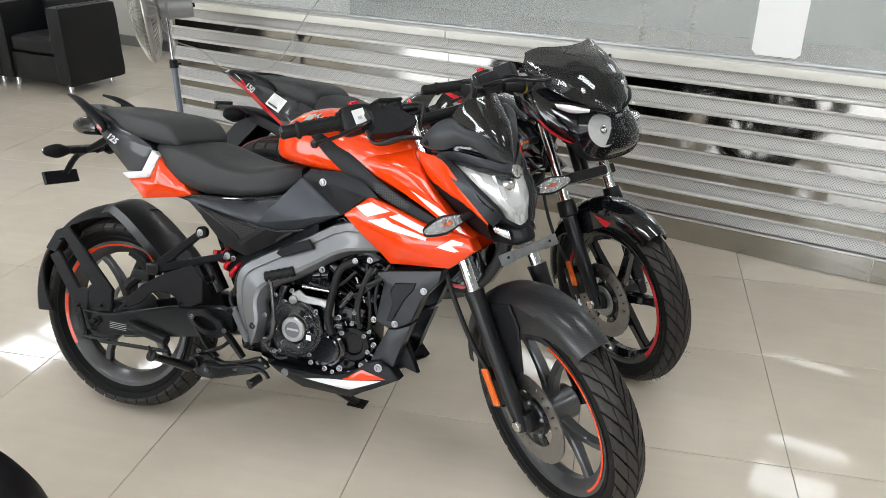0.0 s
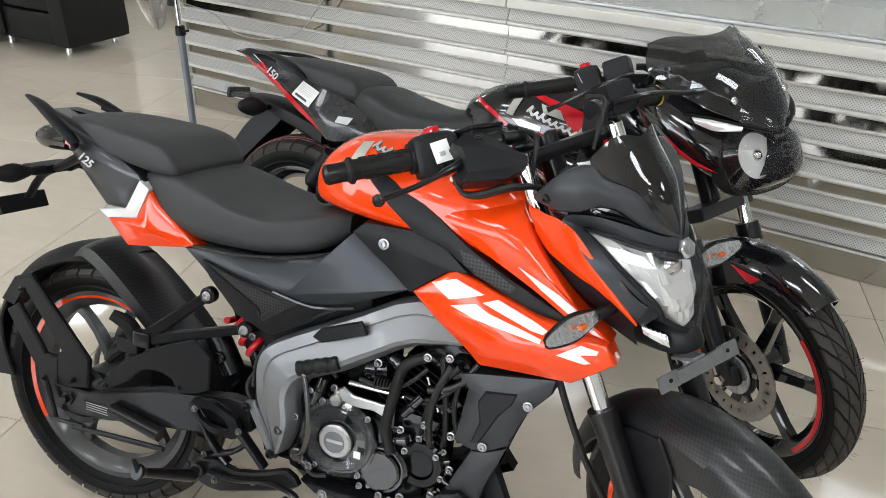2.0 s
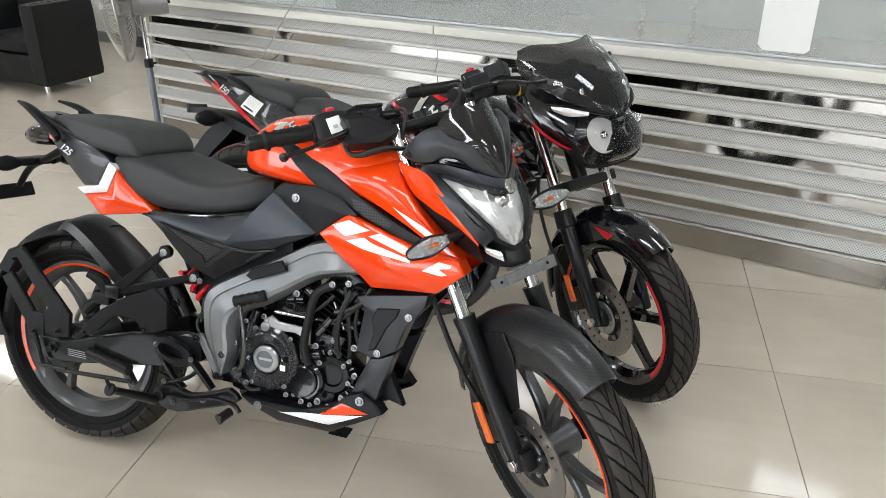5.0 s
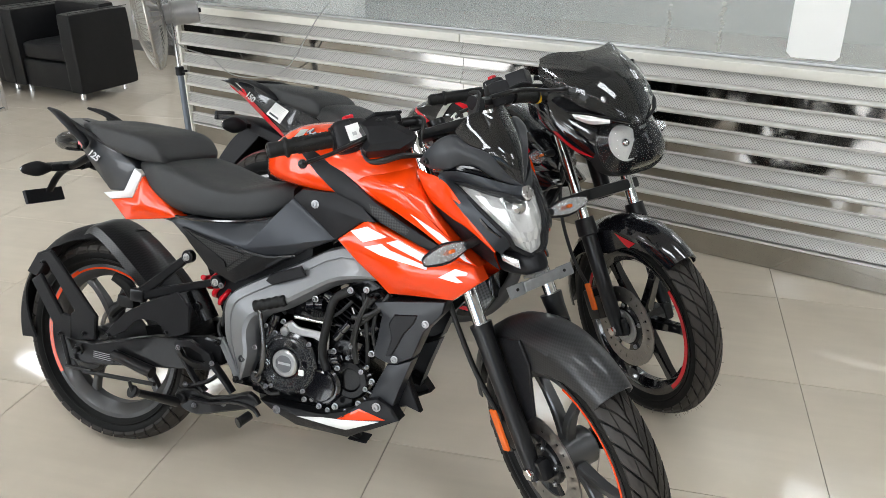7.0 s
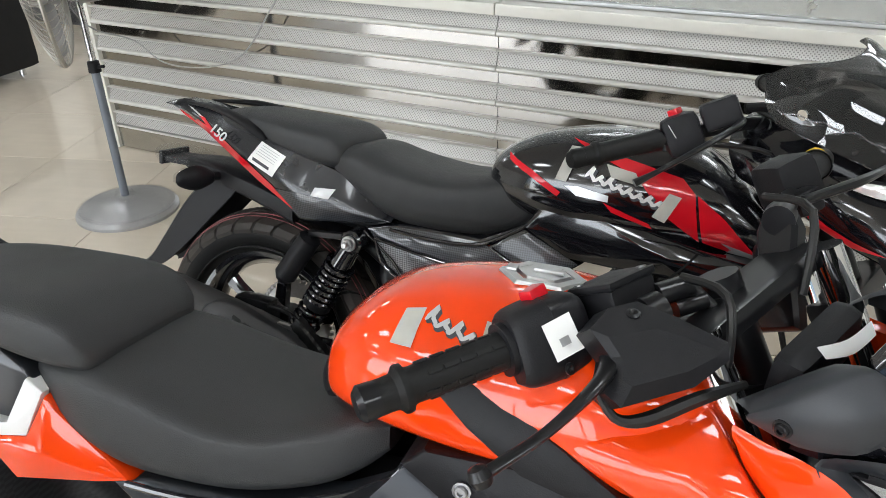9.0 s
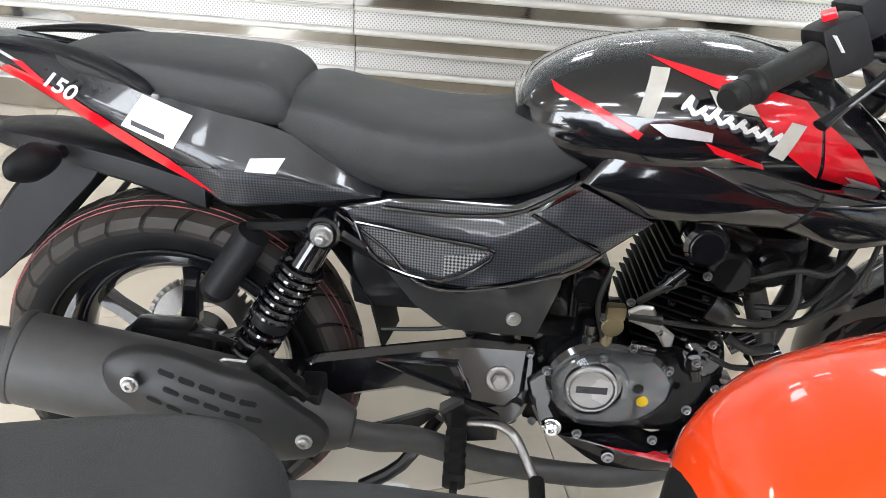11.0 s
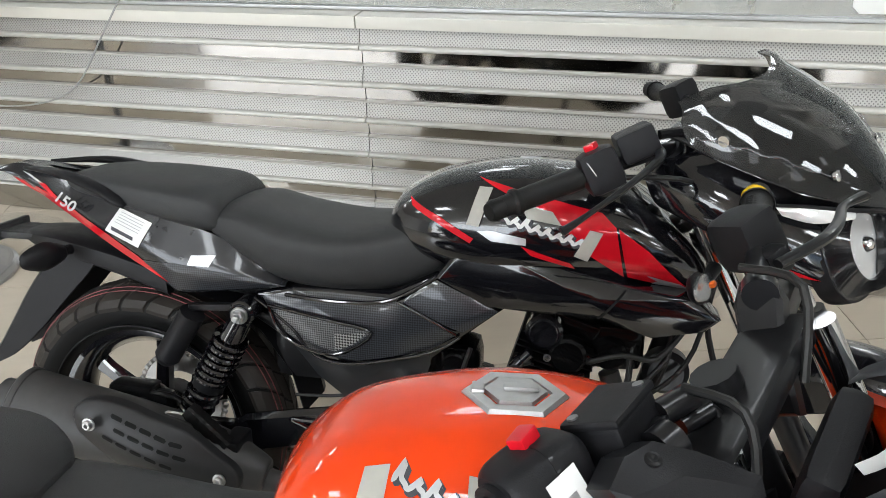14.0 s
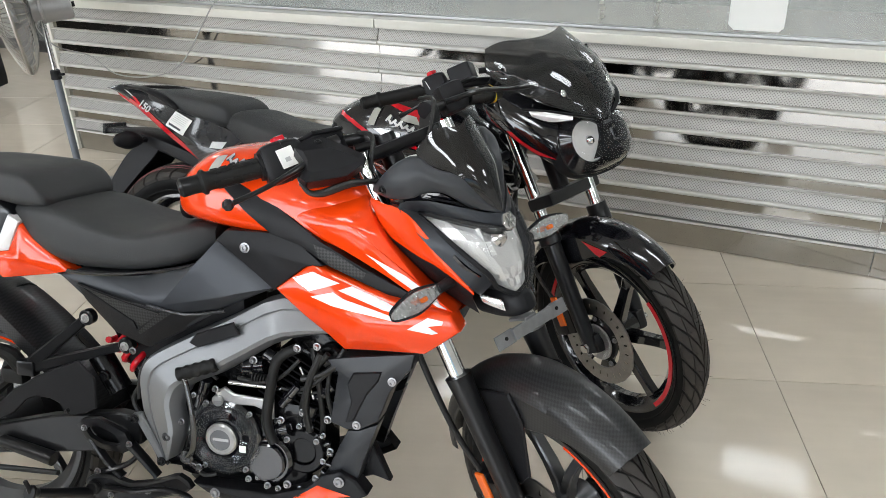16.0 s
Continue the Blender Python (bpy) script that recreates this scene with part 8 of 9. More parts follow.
    for sy in (-1, 1):
        part("fork_tube", steer(rod((0.012, sy * 0.095, 0.28), (0.012, sy * 0.095, 0.62), 0.0175, None, 20)), CHROME, B, "chromed fork tube")
        part("fork_slider", steer(merge(tube([(0.018, sy * 0.095, -0.03), (0.016, sy * 0.095, 0.04), (0.012, sy * 0.095, 0.28), (0.012, sy * 0.095, 0.285), (0.012, sy * 0.095, 0.335)], [0.016, 0.022, 0.024, 0.031, 0.029], 18, 1), box((0.02, sy * 0.082, -0.01), (0.05, 0.03, 0.055), 0.012))), SATIN, B, "satin black fork slider with rubber gaiter")
    fc = S @ T((0.018, 0, -0.012))
    fw = cast_wheel("front_wheel", fc @ pose(0, 0, 0, 0, 12, 0), 0.22, 0.066, 6, 0.0, 0.045, 0.11, GLOSS, B, "glossy black six-spoke wheel")
    tyre(fc, 0.296, 0.224, 0.094, 36, False, fw, "black front tyre with slanted sipes")
    tagged(part("tread_hair", moved(merge(*[rod((0.292 * math.cos(a), yy, 0.292 * math.sin(a)), (0.304 * math.cos(a + 0.01), yy * 1.1, 0.304 * math.sin(a + 0.01)), 0.0005, 0.0003, 4) for a, yy in [(rngb.uniform(0, 6.28), rngb.choice((-1, 1)) * rngb.uniform(0.005, 0.03)) for _ in range(150)]]), fc), RUBBER, fw), "moulding hairs of a new tyre", "", "", "stuff")
    tagged(fw.children[-1], "", "", "", "stuff")
    for a0, a1 in ((-1.15, 0.4), (1.9, 2.6)):
        part("rim_stripe", moved(rim_tape(0.214, -0.034, a0, a1, 0.010), fc), RED, fw, "red rim stripe")
    part("brake_disc", moved(disc_brake(-0.066, 0.125), fc), STEELD, fw, "drilled steel brake disc")
    part("sensor_ring", moved(merge(disc((0, 0, 0), 0.052, -0.068, -0.074, 48, 0.001, 0.03), *[moved(box((0.041, -0.0745, 0), (0.016, 0.002, 0.0025), 0), pose(0, 0, 0, 0, 10 * k, 0)) for k in range(36)]), fc), ALU, fw, "toothed silver sensor ring")
    part("disc_carrier", moved(merge(disc((0, 0, 0), 0.06, -0.05, -0.066, 24, 0.004, 0.02), *[moved(box((0.066, -0.063, 0), (0.05, 0.006, 0.02), 0.002), pose(0, 0, 0, 0, 72 * k, 0)) for k in range(5)]), fc), SATIN, fw)
    for k in range(5):
        a = 2 * math.pi * k / 5
        part("bolt", moved(bolt((0.068 * math.cos(a), -0.068, 0.068 * math.sin(a)), 0.007), fc), BOLT, fw)
    part("axle_nut", steer(merge(disc((0.018, 0, -0.012), 0.014, -0.112, -0.124, 6, 0.002), rod((0.018, -0.12, -0.012), (0.018, 0.12, -0.012), 0.009))), CHROME, B)
    part("brake_caliper", steer(merge(box((-0.075, -0.075, 0.07), (0.06, 0.06, 0.10), 0.015), box((-0.04, -0.09, 0.06), (0.04, 0.02, 0.07), 0.005))), SATIN, B, "black brake caliper")
    part("amber_reflector", steer(box((-0.028, -0.124, 0.10), (0.024, 0.008, 0.085), 0.006)), AMBER, B, "amber fork reflector")
    fen = arc_fender((0.012, 0, -0.012), 0.318, 0.068, 30, 165, lambda f: 0.03 + 0.06 * math.exp(-((f - 0.42) / 0.2) ** 2), 0.004, 0.3, 26, 0.016)
    fd = part("front_fender", steer(fen), GLOSS, B, "glossy black front mudguard")
    part("red_flash", steer(decal([(0.10, 0.268), (0.175, 0.225), (0.14, 0.215)], fen, 0.0015)), RED, fd, "red flash")
    part("brake_hose", steer(tube([(-0.06, -0.10, 0.12), (-0.07, -0.12, 0.24), (-0.05, -0.12, 0.40), (-0.03, -0.06, 0.55)], 0.0055, 8, 5)), WIRE, B)
    # fairing
    S = S @ T((0.01, 0, -0.026))
    fair = body([(-0.03, 0.150, 0.655, 0.790, 0.45), (0.03, 0.165, 0.615, 0.775, 0.42), (0.085, 0.165, 0.565, 0.745, 0.42), (0.13, 0.150, 0.508, 0.700, 0.42), (0.165, 0.130, 0.468, 0.655, 0.42), (0.19, 0.112, 0.445, 0.618, 0.42)], 36, 5, 2.6)
    fr = part("fairing", steer(fair), GLOSS, B, "glossy black headlamp fairing")
    part("red_flash", steer(decal([(0.085, 0.628), (0.100, 0.620), (0.118, 0.588), (0.145, 0.552), (0.178, 0.515), (0.135, 0.545), (0.105, 0.578)], fair, 0.0016)), RED, fr, "red flash")
    part("carbon_flash", steer(decal([(0.06, 0.665), (0.08, 0.655), (0.098, 0.622), (0.084, 0.628)], fair, 0.0016)), CARBONL, fr)
    nose = [(0.182, 0.113, 0.443, 0.615, 0.42), (0.215, 0.105, 0.448, 0.605, 0.42), (0.245, 0.08, 0.46, 0.59, 0.45), (0.262, 0.04, 0.485, 0.568, 0.5), (0.266, 0.008, 0.51, 0.545, 0.5)]
    bowl_v, bowl_f = lathe([(0.0, 0.004), (0.004, 0.020), (0.014, 0.038), (0.028, 0.054)], 14, (0.192, -0.040, 0.53), "x")
    half = [(x - 0.002 + rngb.uniform(-0.004, 0.003), y, z) for x, y, z in bowl_v]
    part("headlamp_bowl", steer((half, bowl_f)), REFLECTOR, fr, "silver faceted reflector bowl", 4)
    # added black plate stands in for the dark reflection in the bowl
    part("lamp_shade", steer(moved(plate([(-0.046, 0.484), (0.008, 0.480), (0.014, 0.574), (0.004, 0.572), (-0.006, 0.532), (-0.024, 0.506)], -0.219, -0.222, 0.001), Matrix.Rotation(radians(90), 4, "Z"))), GLOSS, fr, "black plate standing in for the dark reflection in the bowl")
    ring_a, ring_b, ring_c = [], [], []
    for k in range(36):
        a = 2 * math.pi * k / 36
        c_, s_ = math.cos(a), math.sin(a)
        yy, zz = math.copysign(abs(c_) ** (2 / 2.6), c_), math.copysign(abs(s_) ** (2 / 2.6), s_)
        ring_a.append((0.188, yy * 0.108, 0.516 + zz * (0.094 if zz > 0 else 0.070)))
        ring_b.append((0.222, c_ * 0.054 - 0.040, 0.53 + s_ * 0.053))
        ring_c.append((0.200, c_ * 0.044 - 0.040, 0.53 + s_ * 0.043))
    part("headlamp_mask", steer(loft([ring_a, ring_b, ring_c], False)), GLOSS, fr, "black mask round the reflector")
    part("headlamp_bulb", steer(lathe([(0, 0.014), (0.022, 0.014), (0.03, 0.009), (0.034, 0)], 16, (0.195, -0.035, 0.53), "x")), CHROME, fr)
    core = body([(a - 0.004, b * 0.94, 0.525 + (c - 0.525) * 0.94, 0.525 + (d_ - 0.525) * 0.94, e) for a, b, c, d_, e in nose], 36, 4, 2.6)
    core = ([(min(x, 0.186) if (y < 0.016 and abs(z - 0.53) < 0.062) else x, y, z) for x, y, z in core[0]], core[1])
    part("headlamp_core", steer(core), GLOSS, fr, "glossy black lamp centre", 25)
    part("headlamp_lens", steer(body([(a + 0.002, b, c, d_, e) for a, b, c, d_, e in nose], 36, 4, 2.6)), LENS, fr, "clear headlamp lens")
    part("nose_band", steer(body([(0.165, 0.127, 0.444, 0.635, 0.42), (0.175, 0.122, 0.442, 0.628, 0.42), (0.189, 0.114, 0.441, 0.618, 0.42)], 36, 3, 2.6)), MATTE, fr, "matte band behind the lamp")
    for sy in (-1, 1):
        fy = lambda pts: [(x, -sy * y, z) for x, y, z in pts]
        wedge = [fy([(0.164, -0.139, 0.652), (0.200, -0.118, 0.632), (0.240, -0.078, 0.600)]), fy([(0.168, -0.138, 0.634), (0.200, -0.118, 0.606), (0.238, -0.082, 0.590)])]
        part("position_lamp", steer(skin(wedge, (0.1, 0, 0.58), 0.006, 4, 3, 0.003)), REFLECTOR, fr, "slim bright position lamp")
        part("lamp_brow", steer(skin([fy([(0.150, -0.149, 0.664), (0.198, -0.124, 0.640), (0.244, -0.076, 0.604), (0.260, -0.030, 0.580)]), fy([(0.156, -0.147, 0.655), (0.200, -0.122, 0.633), (0.242, -0.078, 0.598), (0.258, -0.030, 0.573)])], (0.1, 0, 0.58), 0.01, 4, 2, 0.003)), MATTE, fr, "matte black brow over the lamps")
        blinker("front_indicator", (0.035, sy * 0.155, 0.572), (0.25, sy, -0.05), (0, 0, sy), B, S, LENS, MATTE, 0.07, 0.026, 0.03)

    full = lambda r: r + [(x, -y, z) for x, y, z in reversed(r[:-1])]
    ws = [[(0.256, -0.030, 0.576), (0.260, -0.020, 0.572), (0.263, -0.010, 0.570), (0.264, 0, 0.569)],
          [(0.230, -0.085, 0.622), (0.248, -0.055, 0.615), (0.258, -0.028, 0.608), (0.262, 0, 0.605)],
          [(0.194, -0.125, 0.664), (0.224, -0.085, 0.665), (0.243, -0.043, 0.660), (0.249, 0, 0.656)],
          [(0.146, -0.149, 0.716), (0.191, -0.107, 0.722), (0.217, -0.053, 0.720), (0.225, 0, 0.716)],
          [(0.085, -0.152, 0.768), (0.146, -0.118, 0.777), (0.179, -0.060, 0.775), (0.191, 0, 0.770)],
          [(0.074, -0.148, 0.806), (0.122, -0.112, 0.812), (0.154, -0.056, 0.803), (0.164, 0, 0.797)],
          [(0.078, -0.138, 0.828), (0.116, -0.104, 0.831), (0.142, -0.052, 0.819), (0.151, 0, 0.813)],
          [(0.072, -0.130, 0.842), (0.106, -0.100, 0.843), (0.132, -0.050, 0.828), (0.142, 0, 0.822)]]
    part("windscreen", steer(skin([full(r) for r in ws], (0.02, 0, 0.66), 0.003, 3, 3)), TINT, fr, "tinted windscreen in clear wrap", 50)
    edge_ = [(0.089, -0.146, 0.783), (0.150, -0.133, 0.744), (0.196, -0.108, 0.700), (0.228, -0.075, 0.654), (0.250, -0.030, 0.599)]
    inset = lambda r, d: [(x - d, y * (1 - d * 2), z - d * 0.4) for x, y, z in r]
    mount = [inset(r, 0.005) for r in ws[:3]] + [[(0.180, -0.132, 0.690), (0.213, -0.090, 0.692), (0.232, -0.046, 0.688), (0.237, 0, 0.684)]]
    part("screen_mount", steer(skin([full(r) for r in mount], (0.02, 0, 0.66), 0.005, 3, 3)), GLOSS, fr, "glossy black screen mount", 50)
    rngw = random.Random(12)
    for sy in (-1, 1):
        ed = [(x + 0.003, -sy * y * 1.02, z) for x, y, z in spline(edge_, 5)]
        part("side_mount", steer(skin([[(x - 0.004, y * 0.985, z - 0.001) for x, y, z in ed[::4]], [(x, -sy * y, z) for x, y, z in [(0.080, -0.149, 0.766), (0.142, -0.145, 0.714), (0.190, -0.121, 0.662), (0.226, -0.081, 0.620), (0.253, -0.030, 0.576)]] + [(0.256, sy * 0.012, 0.574)]], (0.02, 0, 0.64), 0.004, 3, 3)), GLOSS, fr, "glossy black side of the screen mount", 50)
        part("wrap_edge", steer(tube([(x + rngw.uniform(-0.002, 0.002), y + rngw.uniform(-0.002, 0.002), z + rngw.uniform(-0.004, 0.004)) for x, y, z in ed], [rngw.uniform(0.0008, 0.0026) for _ in ed], 6, 2)), FILM, fr, "crumpled edge of clear film")
        for k in (3, 15):
            x, y, z = ed[k]
            part("screw", steer(lathe([(0, 0.009), (0.004, 0.009), (0.006, 0.006), (0.006, 0)], 12, (x, y, z + 0.004), "y" if k < 8 else "x")), CHROME, fr)
    for k in range(7):
        q = [(0.262 - 0.006 * j + 0.002, (k - 3) * (0.005 + 0.0035 * j) + rngw.uniform(-0.002, 0.002), 0.578 + 0.019 * j) for j in range(5)]
        part("wrap_fold", steer(tube(q, [0.0008, 0.0018, 0.0014, 0.0010, 0.0004], 5, 2)), FILM, fr, "fold in the clear film")
    # bars
    S = SB
    bar, bar_l = [part("handlebar", steer(tube([(-0.015, sy * 0.10, 0.765), (-0.03, sy * 0.14, 0.775), (-0.10, sy * 0.25, 0.797), (-0.19, sy * 0.385, 0.818)], 0.0115, 14, 2)), SATIN, B, "black clip-on handlebar") for sy in (-1, 1)]
    part("top_clamp", steer(box((-0.005, 0, 0.70), (0.09, 0.25, 0.03), 0.012)), SATIN, B, "black top clamp")
    for sy in (-1, 1):
        gp = [(-0.202, sy * 0.40, 0.82), (-0.19, sy * 0.38, 0.817), (-0.115, sy * 0.268, 0.80)]
        mid = lambda f: tuple(gp[1][k] + (gp[2][k] - gp[1][k]) * f for k in range(3))
        part("bar_riser", steer(tube([(-0.005, sy * 0.095, 0.70), (-0.012, sy * 0.10, 0.74), (-0.02, sy * 0.115, 0.77)], [0.02, 0.017, 0.02], 12, 3)), SATIN, bar, "forged black bar riser")
        g = part("grip", steer(tube([gp[1], mid(0.12), mid(0.15), mid(0.2), mid(0.26), gp[2]], [0.0165, 0.0168, 0.021, 0.021, 0.0172, 0.0185], 18, 2)), GRIP, bar, "black rubber grip")
        part("bar_end", steer(tube([gp[0], mid(-0.12), mid(0.0)], [0.013, 0.017, 0.016], 16, 1)), GRIP, g)
        part("switch_housing", steer(moved(box((0, 0, 0), (0.062, 0.058, 0.07), 0.016), T((-0.09, sy * 0.235, 0.795)) @ pose(0, 0, 0, 0, 0, sy * -32))), MATTE, bar, "black switch housing")
        part("lever", steer(tube([(-0.02, sy * 0.165, 0.785), (0.0, sy * 0.225, 0.78), (-0.03, sy * 0.29, 0.77), (-0.09, sy * 0.345, 0.757), (-0.12, sy * 0.372, 0.752)], [0.008, 0.0085, 0.007, 0.006, 0.010], 10, 4, False, 0.7)), SATIN, bar, "black control lever")
    part("kill_switch", steer(box((-0.09, -0.235, 0.834), (0.018, 0.02, 0.012), 0.003)), RED, bar, "red kill switch")
    part("switch_sticker", steer(moved(box((0, 0, 0), (0.001, 0.034, 0.024), 0), T((-0.0935, -0.2585, 0.806)) @ pose(0, 0, 0, 0, -12, 32))), PAPER, bar, "small white sticker")
    part("master_cylinder", steer(merge(moved(box((0, 0, 0), (0.062, 0.075, 0.048), 0.008), T((-0.046, -0.172, 0.806)) @ pose(0, 0, 0, 0, 0, 28)), tube([(-0.018, -0.140, 0.80), (0.010, -0.112, 0.785), (0.005, -0.095, 0.75)], 0.008, 10, 3))), MATTE, bar, "black brake fluid reservoir")
    part("clamp_bolt", steer(lathe([(0, 0.014), (0.008, 0.013), (0.012, 0.008), (0.012, 0)], 14, (-0.012, -0.128, 0.725), "x")), CHROME, bar)
    for q in ([(-0.02, -0.12, 0.80), (0.03, -0.12, 0.74), (0.02, -0.10, 0.64), (0.0, -0.06, 0.56)], [(-0.07, -0.22, 0.77), (0.0, -0.18, 0.73), (0.02, -0.12, 0.68)], [(-0.03, -0.14, 0.77), (-0.05, -0.10, 0.70), (-0.04, -0.05, 0.62)]):
        part("cable", steer(tube(q, 0.0045, 8, 4)), WIRE, B)
    part("triple_clamp", steer(merge(box((0.005, 0, 0.42), (0.08, 0.25, 0.035), 0.01), rod((0, 0, 0.40), (0, 0, 0.72), 0.025))), SATIN, B, "black fork clamps")
    part("instrument_pod", steer(moved(box((0, 0, 0), (0.06, 0.2, 0.10), 0.02), T((0.05, 0, 0.72)) @ pose(0, 0, 0, 0, 30, 0))), MATTE, B, "black instrument pod")
    return B


rngb = random.Random(9)
FAINT = shader("faint_print", (0.45, 0.45, 0.46), 0.6)
MESHL = weave("grey_mesh", (0.02, 0.02, 0.02), (0.35, 0.35, 0.35), 0.4, 0.004, 0.0)
FILM = shader("crumpled_film", (0.35, 0.36, 0.38), 0.10, 0, 0, alpha=0.34, bump=0.5, bscale=120, spec=1.0)
PINK = shader("pink_film", (0.55, 0.12, 0.2), 0.25, 0, 0.5, 0.5, 60)
sport = sport_bike()


# ---- seating, fan, cords, further motorcycle ----
structure("wall_back", box((-7.0, 5.12, 1.4), (5.0, 0.14, 2.8), 0), WALL, "plain pale painted wall behind the armchairs", "wall")
structure("baseboard", box((-7.0, 5.04, 0.05), (5.0, 0.02, 0.10), 0.004), GREYTRIM, "grey skirting along the wall", "baseboard")
dr = tagged(part("door_1", box((-6.05, 5.03, 1.05), (0.06, 0.05, 2.1), 0.005), FRAMEM), "grey aluminium framed glass door in the back wall", "door", "", "structure")
part("door_frame", box((-6.95, 5.03, 1.05), (0.06, 0.05, 2.1), 0.005), FRAMEM, dr)
part("door_pane", box((-6.5, 5.035, 1.05), (0.84, 0.01, 2.06), 0.001), GLASSD, dr, "grey glass pane")


def cushion(c, s, r=0.05):
    """A padded block with soft edges."""
    bm = bmesh.new()
    bmesh.ops.create_cube(bm, size=1)
    bmesh.ops.subdivide_edges(bm, edges=bm.edges[:], cuts=9, use_grid_fill=True)
    vs = []
    for v in bm.verts:
        p = Vector((v.co.x * s[0], v.co.y * s[1], v.co.z * s[2]))
        h = [k / 2 - r for k in s]
        q = Vector([max(-h[i], min(h[i], p[i])) for i in range(3)])
        d = p - q
        if d.length > 1e-6:
            p = q + d.normalized() * r
        p += Vector((1, 1, 1)) * 0.004 * noise.noise(p * 6 + Vector(c))
        vs.append((p.x + c[0], p.y + c[1], p.z + c[2]))
    bm.verts.index_update()
    fs = [[v.index for v in f.verts] for f in bm.faces]
    bm.free()
    return vs, fs


def armchair(m):
    A = thing("armchair", m, "black leatherette cube armchair with short steel feet", "armchair", "armchairs by the wall")
    part("base", cushion((0, 0, 0.17), (0.56, 0.5, 0.22), 0.02), LEATHER, A)
    part("seat_cushion", cushion((0, -0.03, 0.345), (0.50, 0.44, 0.13), 0.035), LEATHER, A)
    part("backrest", cushion((0, 0.19, 0.42), (0.54, 0.16, 0.52), 0.035), LEATHER, A)
    for sx in (-1, 1):
        part("armrest", cushion((sx * 0.335, 0, 0.355), (0.15, 0.54, 0.59), 0.022), LEATHER, A)
        part("seam", tube([(sx * 0.335 + 0.074, -0.268, 0.09), (sx * 0.335 + 0.074, -0.268, 0.66), (sx * 0.335 + 0.074, 0.26, 0.66)], 0.003, 6, 1), LEATHER, A)
        for sy in (-1, 1):
            part("foot", lathe([(0.0, 0.02), (0.004, 0.022), (0.055, 0.018), (0.066, 0.018)], 16, (sx * 0.31, sy * 0.2, 0), "z"), CHROME, A, "short steel foot")
    return A


arm = armchair(pose(-6.29, 3.68, 0, 0, 0, 4))
copy_thing(arm, pose(-7.08, 3.62, 0, 0, 0, 4))
copy_thing(arm, pose(-7.92, 3.56, 0, 0, 0, 4))
copy_thing(arm, pose(-6.1, 1.35, 0, 0, 0, 94))

# low side table
TB = thing("side_table", pose(-6.42, 2.72, 0, 0, 0, 6), "low side table with a dark glass top and steel frame", "side table")
for sx in (-1, 1):
    for sy in (-1, 1):
        part("leg", box((sx * 0.26, sy * 0.26, 0.205), (0.025, 0.025, 0.41), 0.003), CHROME, TB)
    part("foot_bar", box((sx * 0.26, 0, 0.0125), (0.025, 0.495, 0.025), 0.003), CHROME, TB)
    part("top_bar", box((sx * 0.26, 0, 0.3975), (0.025, 0.495, 0.025), 0.003), CHROME, TB)
part("glass_top", box((0, 0, 0.416), (0.56, 0.56, 0.010), 0.003), SMOKE, TB, "dark glass top")

# pedestal fan
FAN = thing("pedestal_fan", pose(-3.81, 2.73, 0), "grey steel pedestal fan with a round wire cage", "pedestal fan")
part("base", lathe([(0, 0.0), (0, 0.205), (0.012, 0.205), (0.028, 0.19), (0.036, 0.12), (0.05, 0.05), (0.07, 0.03), (0.07, 0.0)], 40, axis="z"), FANGREY, FAN, "heavy round grey base")
part("base_wrap", lathe([(0.03, 0.20), (0.042, 0.13), (0.058, 0.05), (0.09, 0.034)], 26, axis="z"), WRAP, FAN, "clear plastic wrap on the base")
part("lower_pole", rod((0, 0, 0.06), (0, 0, 0.60), 0.0165, None, 18), FANBLUE, FAN, "blue-grey lower pole")
part("clamp", merge(lathe([(0.585, 0.017), (0.585, 0.024), (0.625, 0.022), (0.63, 0.013)], 18, axis="z"), rod((0.02, 0, 0.605), (0.055, 0, 0.612), 0.006)), MATTE, FAN, "black height clamp")
part("upper_pole", rod((0, 0, 0.60), (0, 0, 0.86), 0.0115, None, 16), CHROME, FAN, "chromed upper pole")
FA = Matrix.Translation((0.0, 0.0, 0.90)) @ pose(0, 0, 0, 0, 0, 231) @ pose(0, 0, 0, 0, 4, 0)
mt = part("motor", moved(lathe([(-0.135, 0.0), (-0.135, 0.057), (-0.130, 0.062), (-0.012, 0.062), (-0.010, 0.066), (0.002, 0.066), (0.004, 0.050), (0.035, 0.048), (0.038, 0.03), (0.06, 0.03), (0.06, 0.0)], 28, axis="x"), FA), FANGREY, FAN, "grey motor housing")
part("knob", moved(rod((-0.135, 0, 0), (-0.148, 0, 0), 0.012), FA), MATTE, mt)
FA = FA @ Matrix.Translation((-0.038, 0, 0)) @ Matrix.Diagonal((1, 1.06, 1.06, 1))
cage = []
for k in range(60):
    a = 2 * math.pi * k / 60
    c, s = math.cos(a), math.sin(a)
    cage.append(moved(tube([(0.08, 0.05 * c, 0.05 * s), (0.09, 0.15 * c, 0.15 * s), (0.125, 0.24 * c, 0.24 * s), (0.15, 0.25 * c, 0.25 * s), (0.175, 0.24 * c, 0.24 * s), (0.215, 0.13 * c, 0.13 * s), (0.22, 0.05 * c, 0.05 * s)], 0.0017, 4, 2), FA))
cg = tagged(part("cage", merge(*cage), FANWIRE, FAN, "round wire cage"), "", "", "", "stuff")
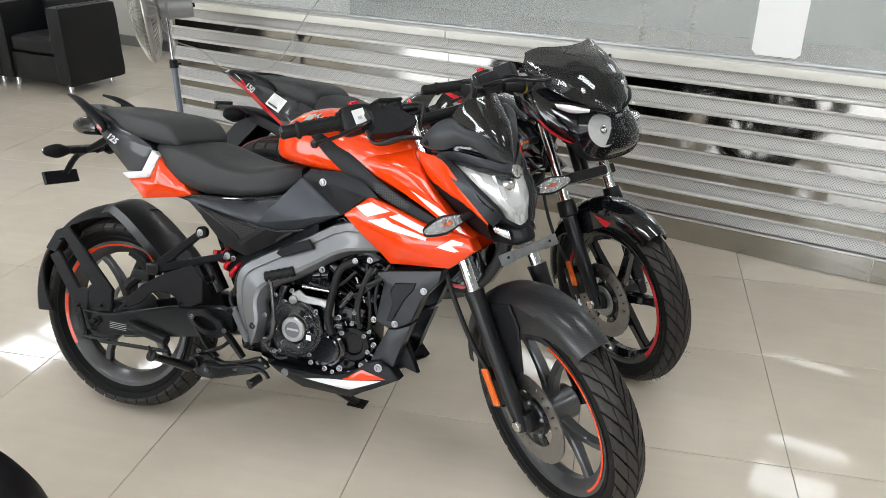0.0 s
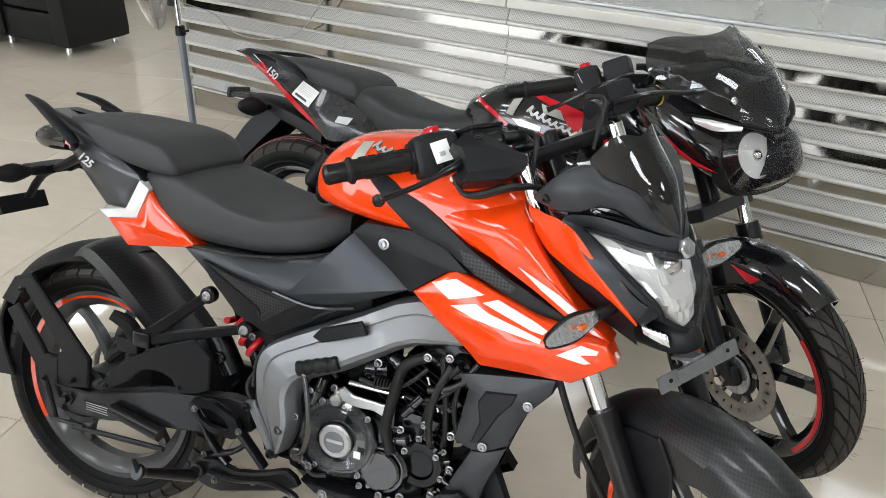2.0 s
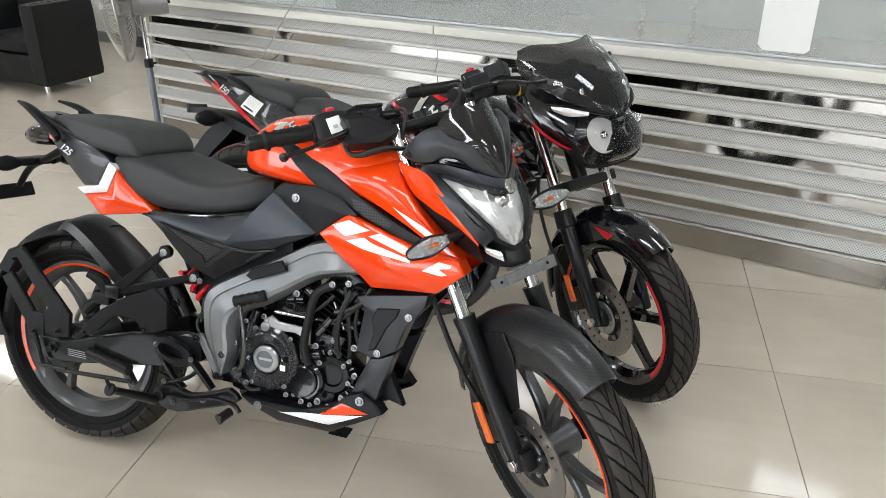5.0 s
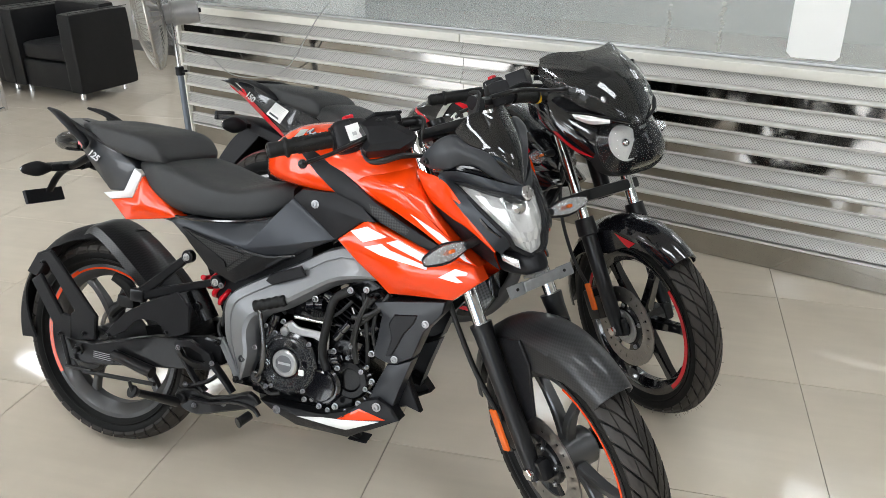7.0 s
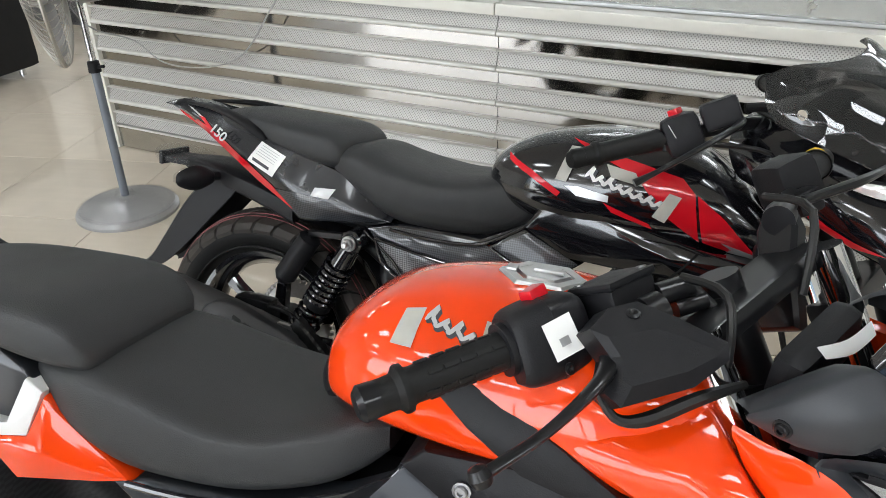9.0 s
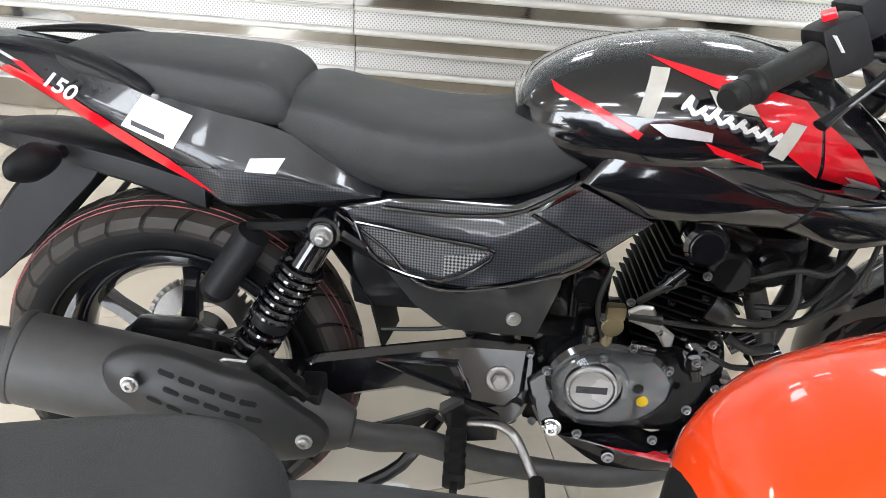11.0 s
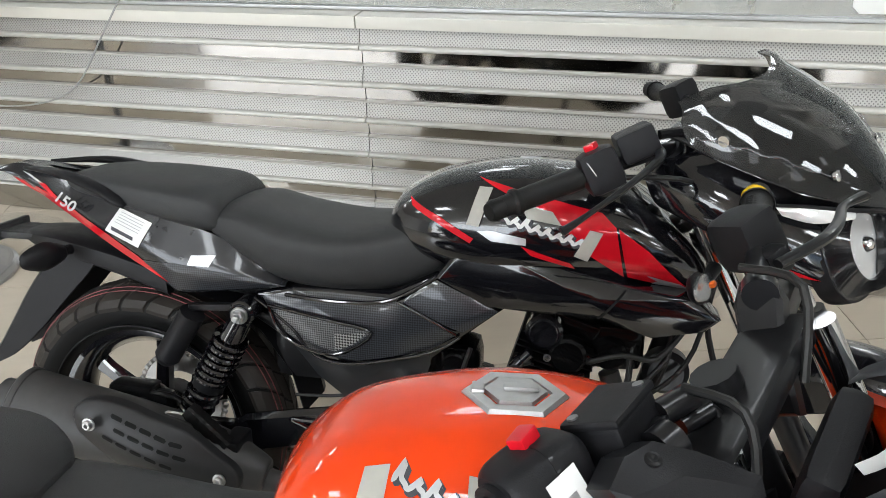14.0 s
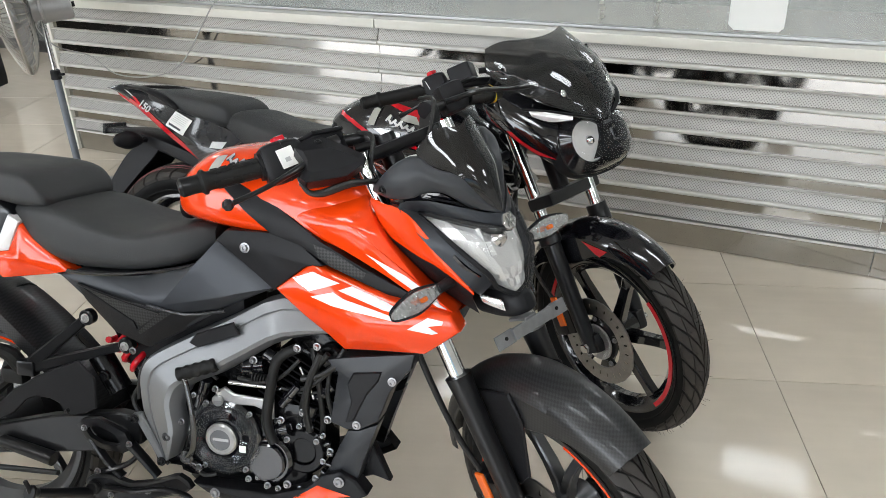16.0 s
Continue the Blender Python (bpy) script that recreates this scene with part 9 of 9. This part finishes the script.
for x, r, w in ((0.15, 0.252, 0.006), (0.145, 0.25, 0.004), (0.09, 0.15, 0.002), (0.21, 0.14, 0.002)):
    part("cage_ring", moved(tube([(x, r * math.cos(a), r * math.sin(a)) for a in [2 * math.pi * k / 48 for k in range(48)]], w, 8, 1, True), FA), FANWIRE, FAN)
part("cage_cap", moved(lathe([(0.214, 0.0), (0.226, 0.05), (0.218, 0.055)], 24, axis="x"), FA), FANGREY, FAN)
for k in range(3):
    a = 2 * math.pi * k / 3 + 0.4
    vs = []
    for t in range(7):
        r = 0.05 + 0.18 * t / 6
        for sgn in (-1, 1):
            w = (0.03 + 0.05 * math.sin(math.pi * t / 6)) * sgn
            an = a + w / r
            vs.append((0.145 + 0.018 * sgn, r * math.cos(an), r * math.sin(an)))
    n = len(vs)
    vs += [(x + 0.002, y, z) for x, y, z in vs]
    fs = [[2 * t, 2 * t + 1, 2 * t + 3, 2 * t + 2] for t in range(6)] + [[n + 2 * t, n + 2 * t + 2, n + 2 * t + 3, n + 2 * t + 1] for t in range(6)]
    part("blade", moved((vs, fs), FA), FANGREY, FAN, "grey metal blade")
part("hub", moved(lathe([(0.08, 0.0), (0.08, 0.05), (0.16, 0.045), (0.17, 0.0)], 20, axis="x"), FA), FANGREY, FAN)

# loose cords
cord = tagged(part("cord", merge(tube([(-3.20, 3.255, 0.93), (-3.215, 3.17, 0.86), (-3.29, 3.17, 0.77), (-3.46, 3.17, 0.58), (-3.66, 3.17, 0.503), (-3.90, 3.16, 0.498), (-4.04, 3.14, 0.586), (-4.10, 3.0, 0.66), (-3.95, 2.80, 0.80), (-3.84, 2.75, 0.86)], 0.0032, 6, 6)), CORD), "thin grey fan cord hanging against the partition", "cord")

# another motorcycle of the same kind, whose tail reaches into view
copy_thing(naked, bike_matrix(-1.945, 0.345, 215, 14))

# floor tiles, laid askew to the partition
ANG, SIZE, GAP = radians(18.5), 0.607, 0.0012
ca, sa = math.cos(ANG), math.sin(ANG)
floor_ob = bpy.data.objects["floor"]
tile_me = mesh_of("tile", box((0, 0, -0.0049), (SIZE - 2 * GAP, SIZE - 2 * GAP, 0.0098), 0.0012), TILE, 10)
far_tiles = []
U0, V0 = 0.236, 1.87
for i in range(-22, 16):
    for j in range(-18, 18):
        u, v = U0 + (i + 0.5) * SIZE, V0 + (j + 0.5) * SIZE
        cx, cy = u * ca - v * sa, u * sa + v * ca
        if not (ROOM[0] - 0.3 < cx < ROOM[1] + 0.3 and ROOM[2] - 0.3 < cy < ROOM[3] + 0.3):
            continue
        m = pose(cx, cy, 0, 0, 0, 18.5)
        if -5.0 < cx < 0.9 and 0.2 < cy < 3.6:
            ob = new("tile", tile_me)
            ob.parent = floor_ob
            ob.matrix_basis = m
        else:
            far_tiles.append(moved(box((0, 0, -0.0049), (SIZE - 2 * GAP, SIZE - 2 * GAP, 0.0098), 0), m))
tagged(part("tile_field", merge(*far_tiles), TILE, floor_ob, "polished beige floor tiles"), "", "", "", "stuff")
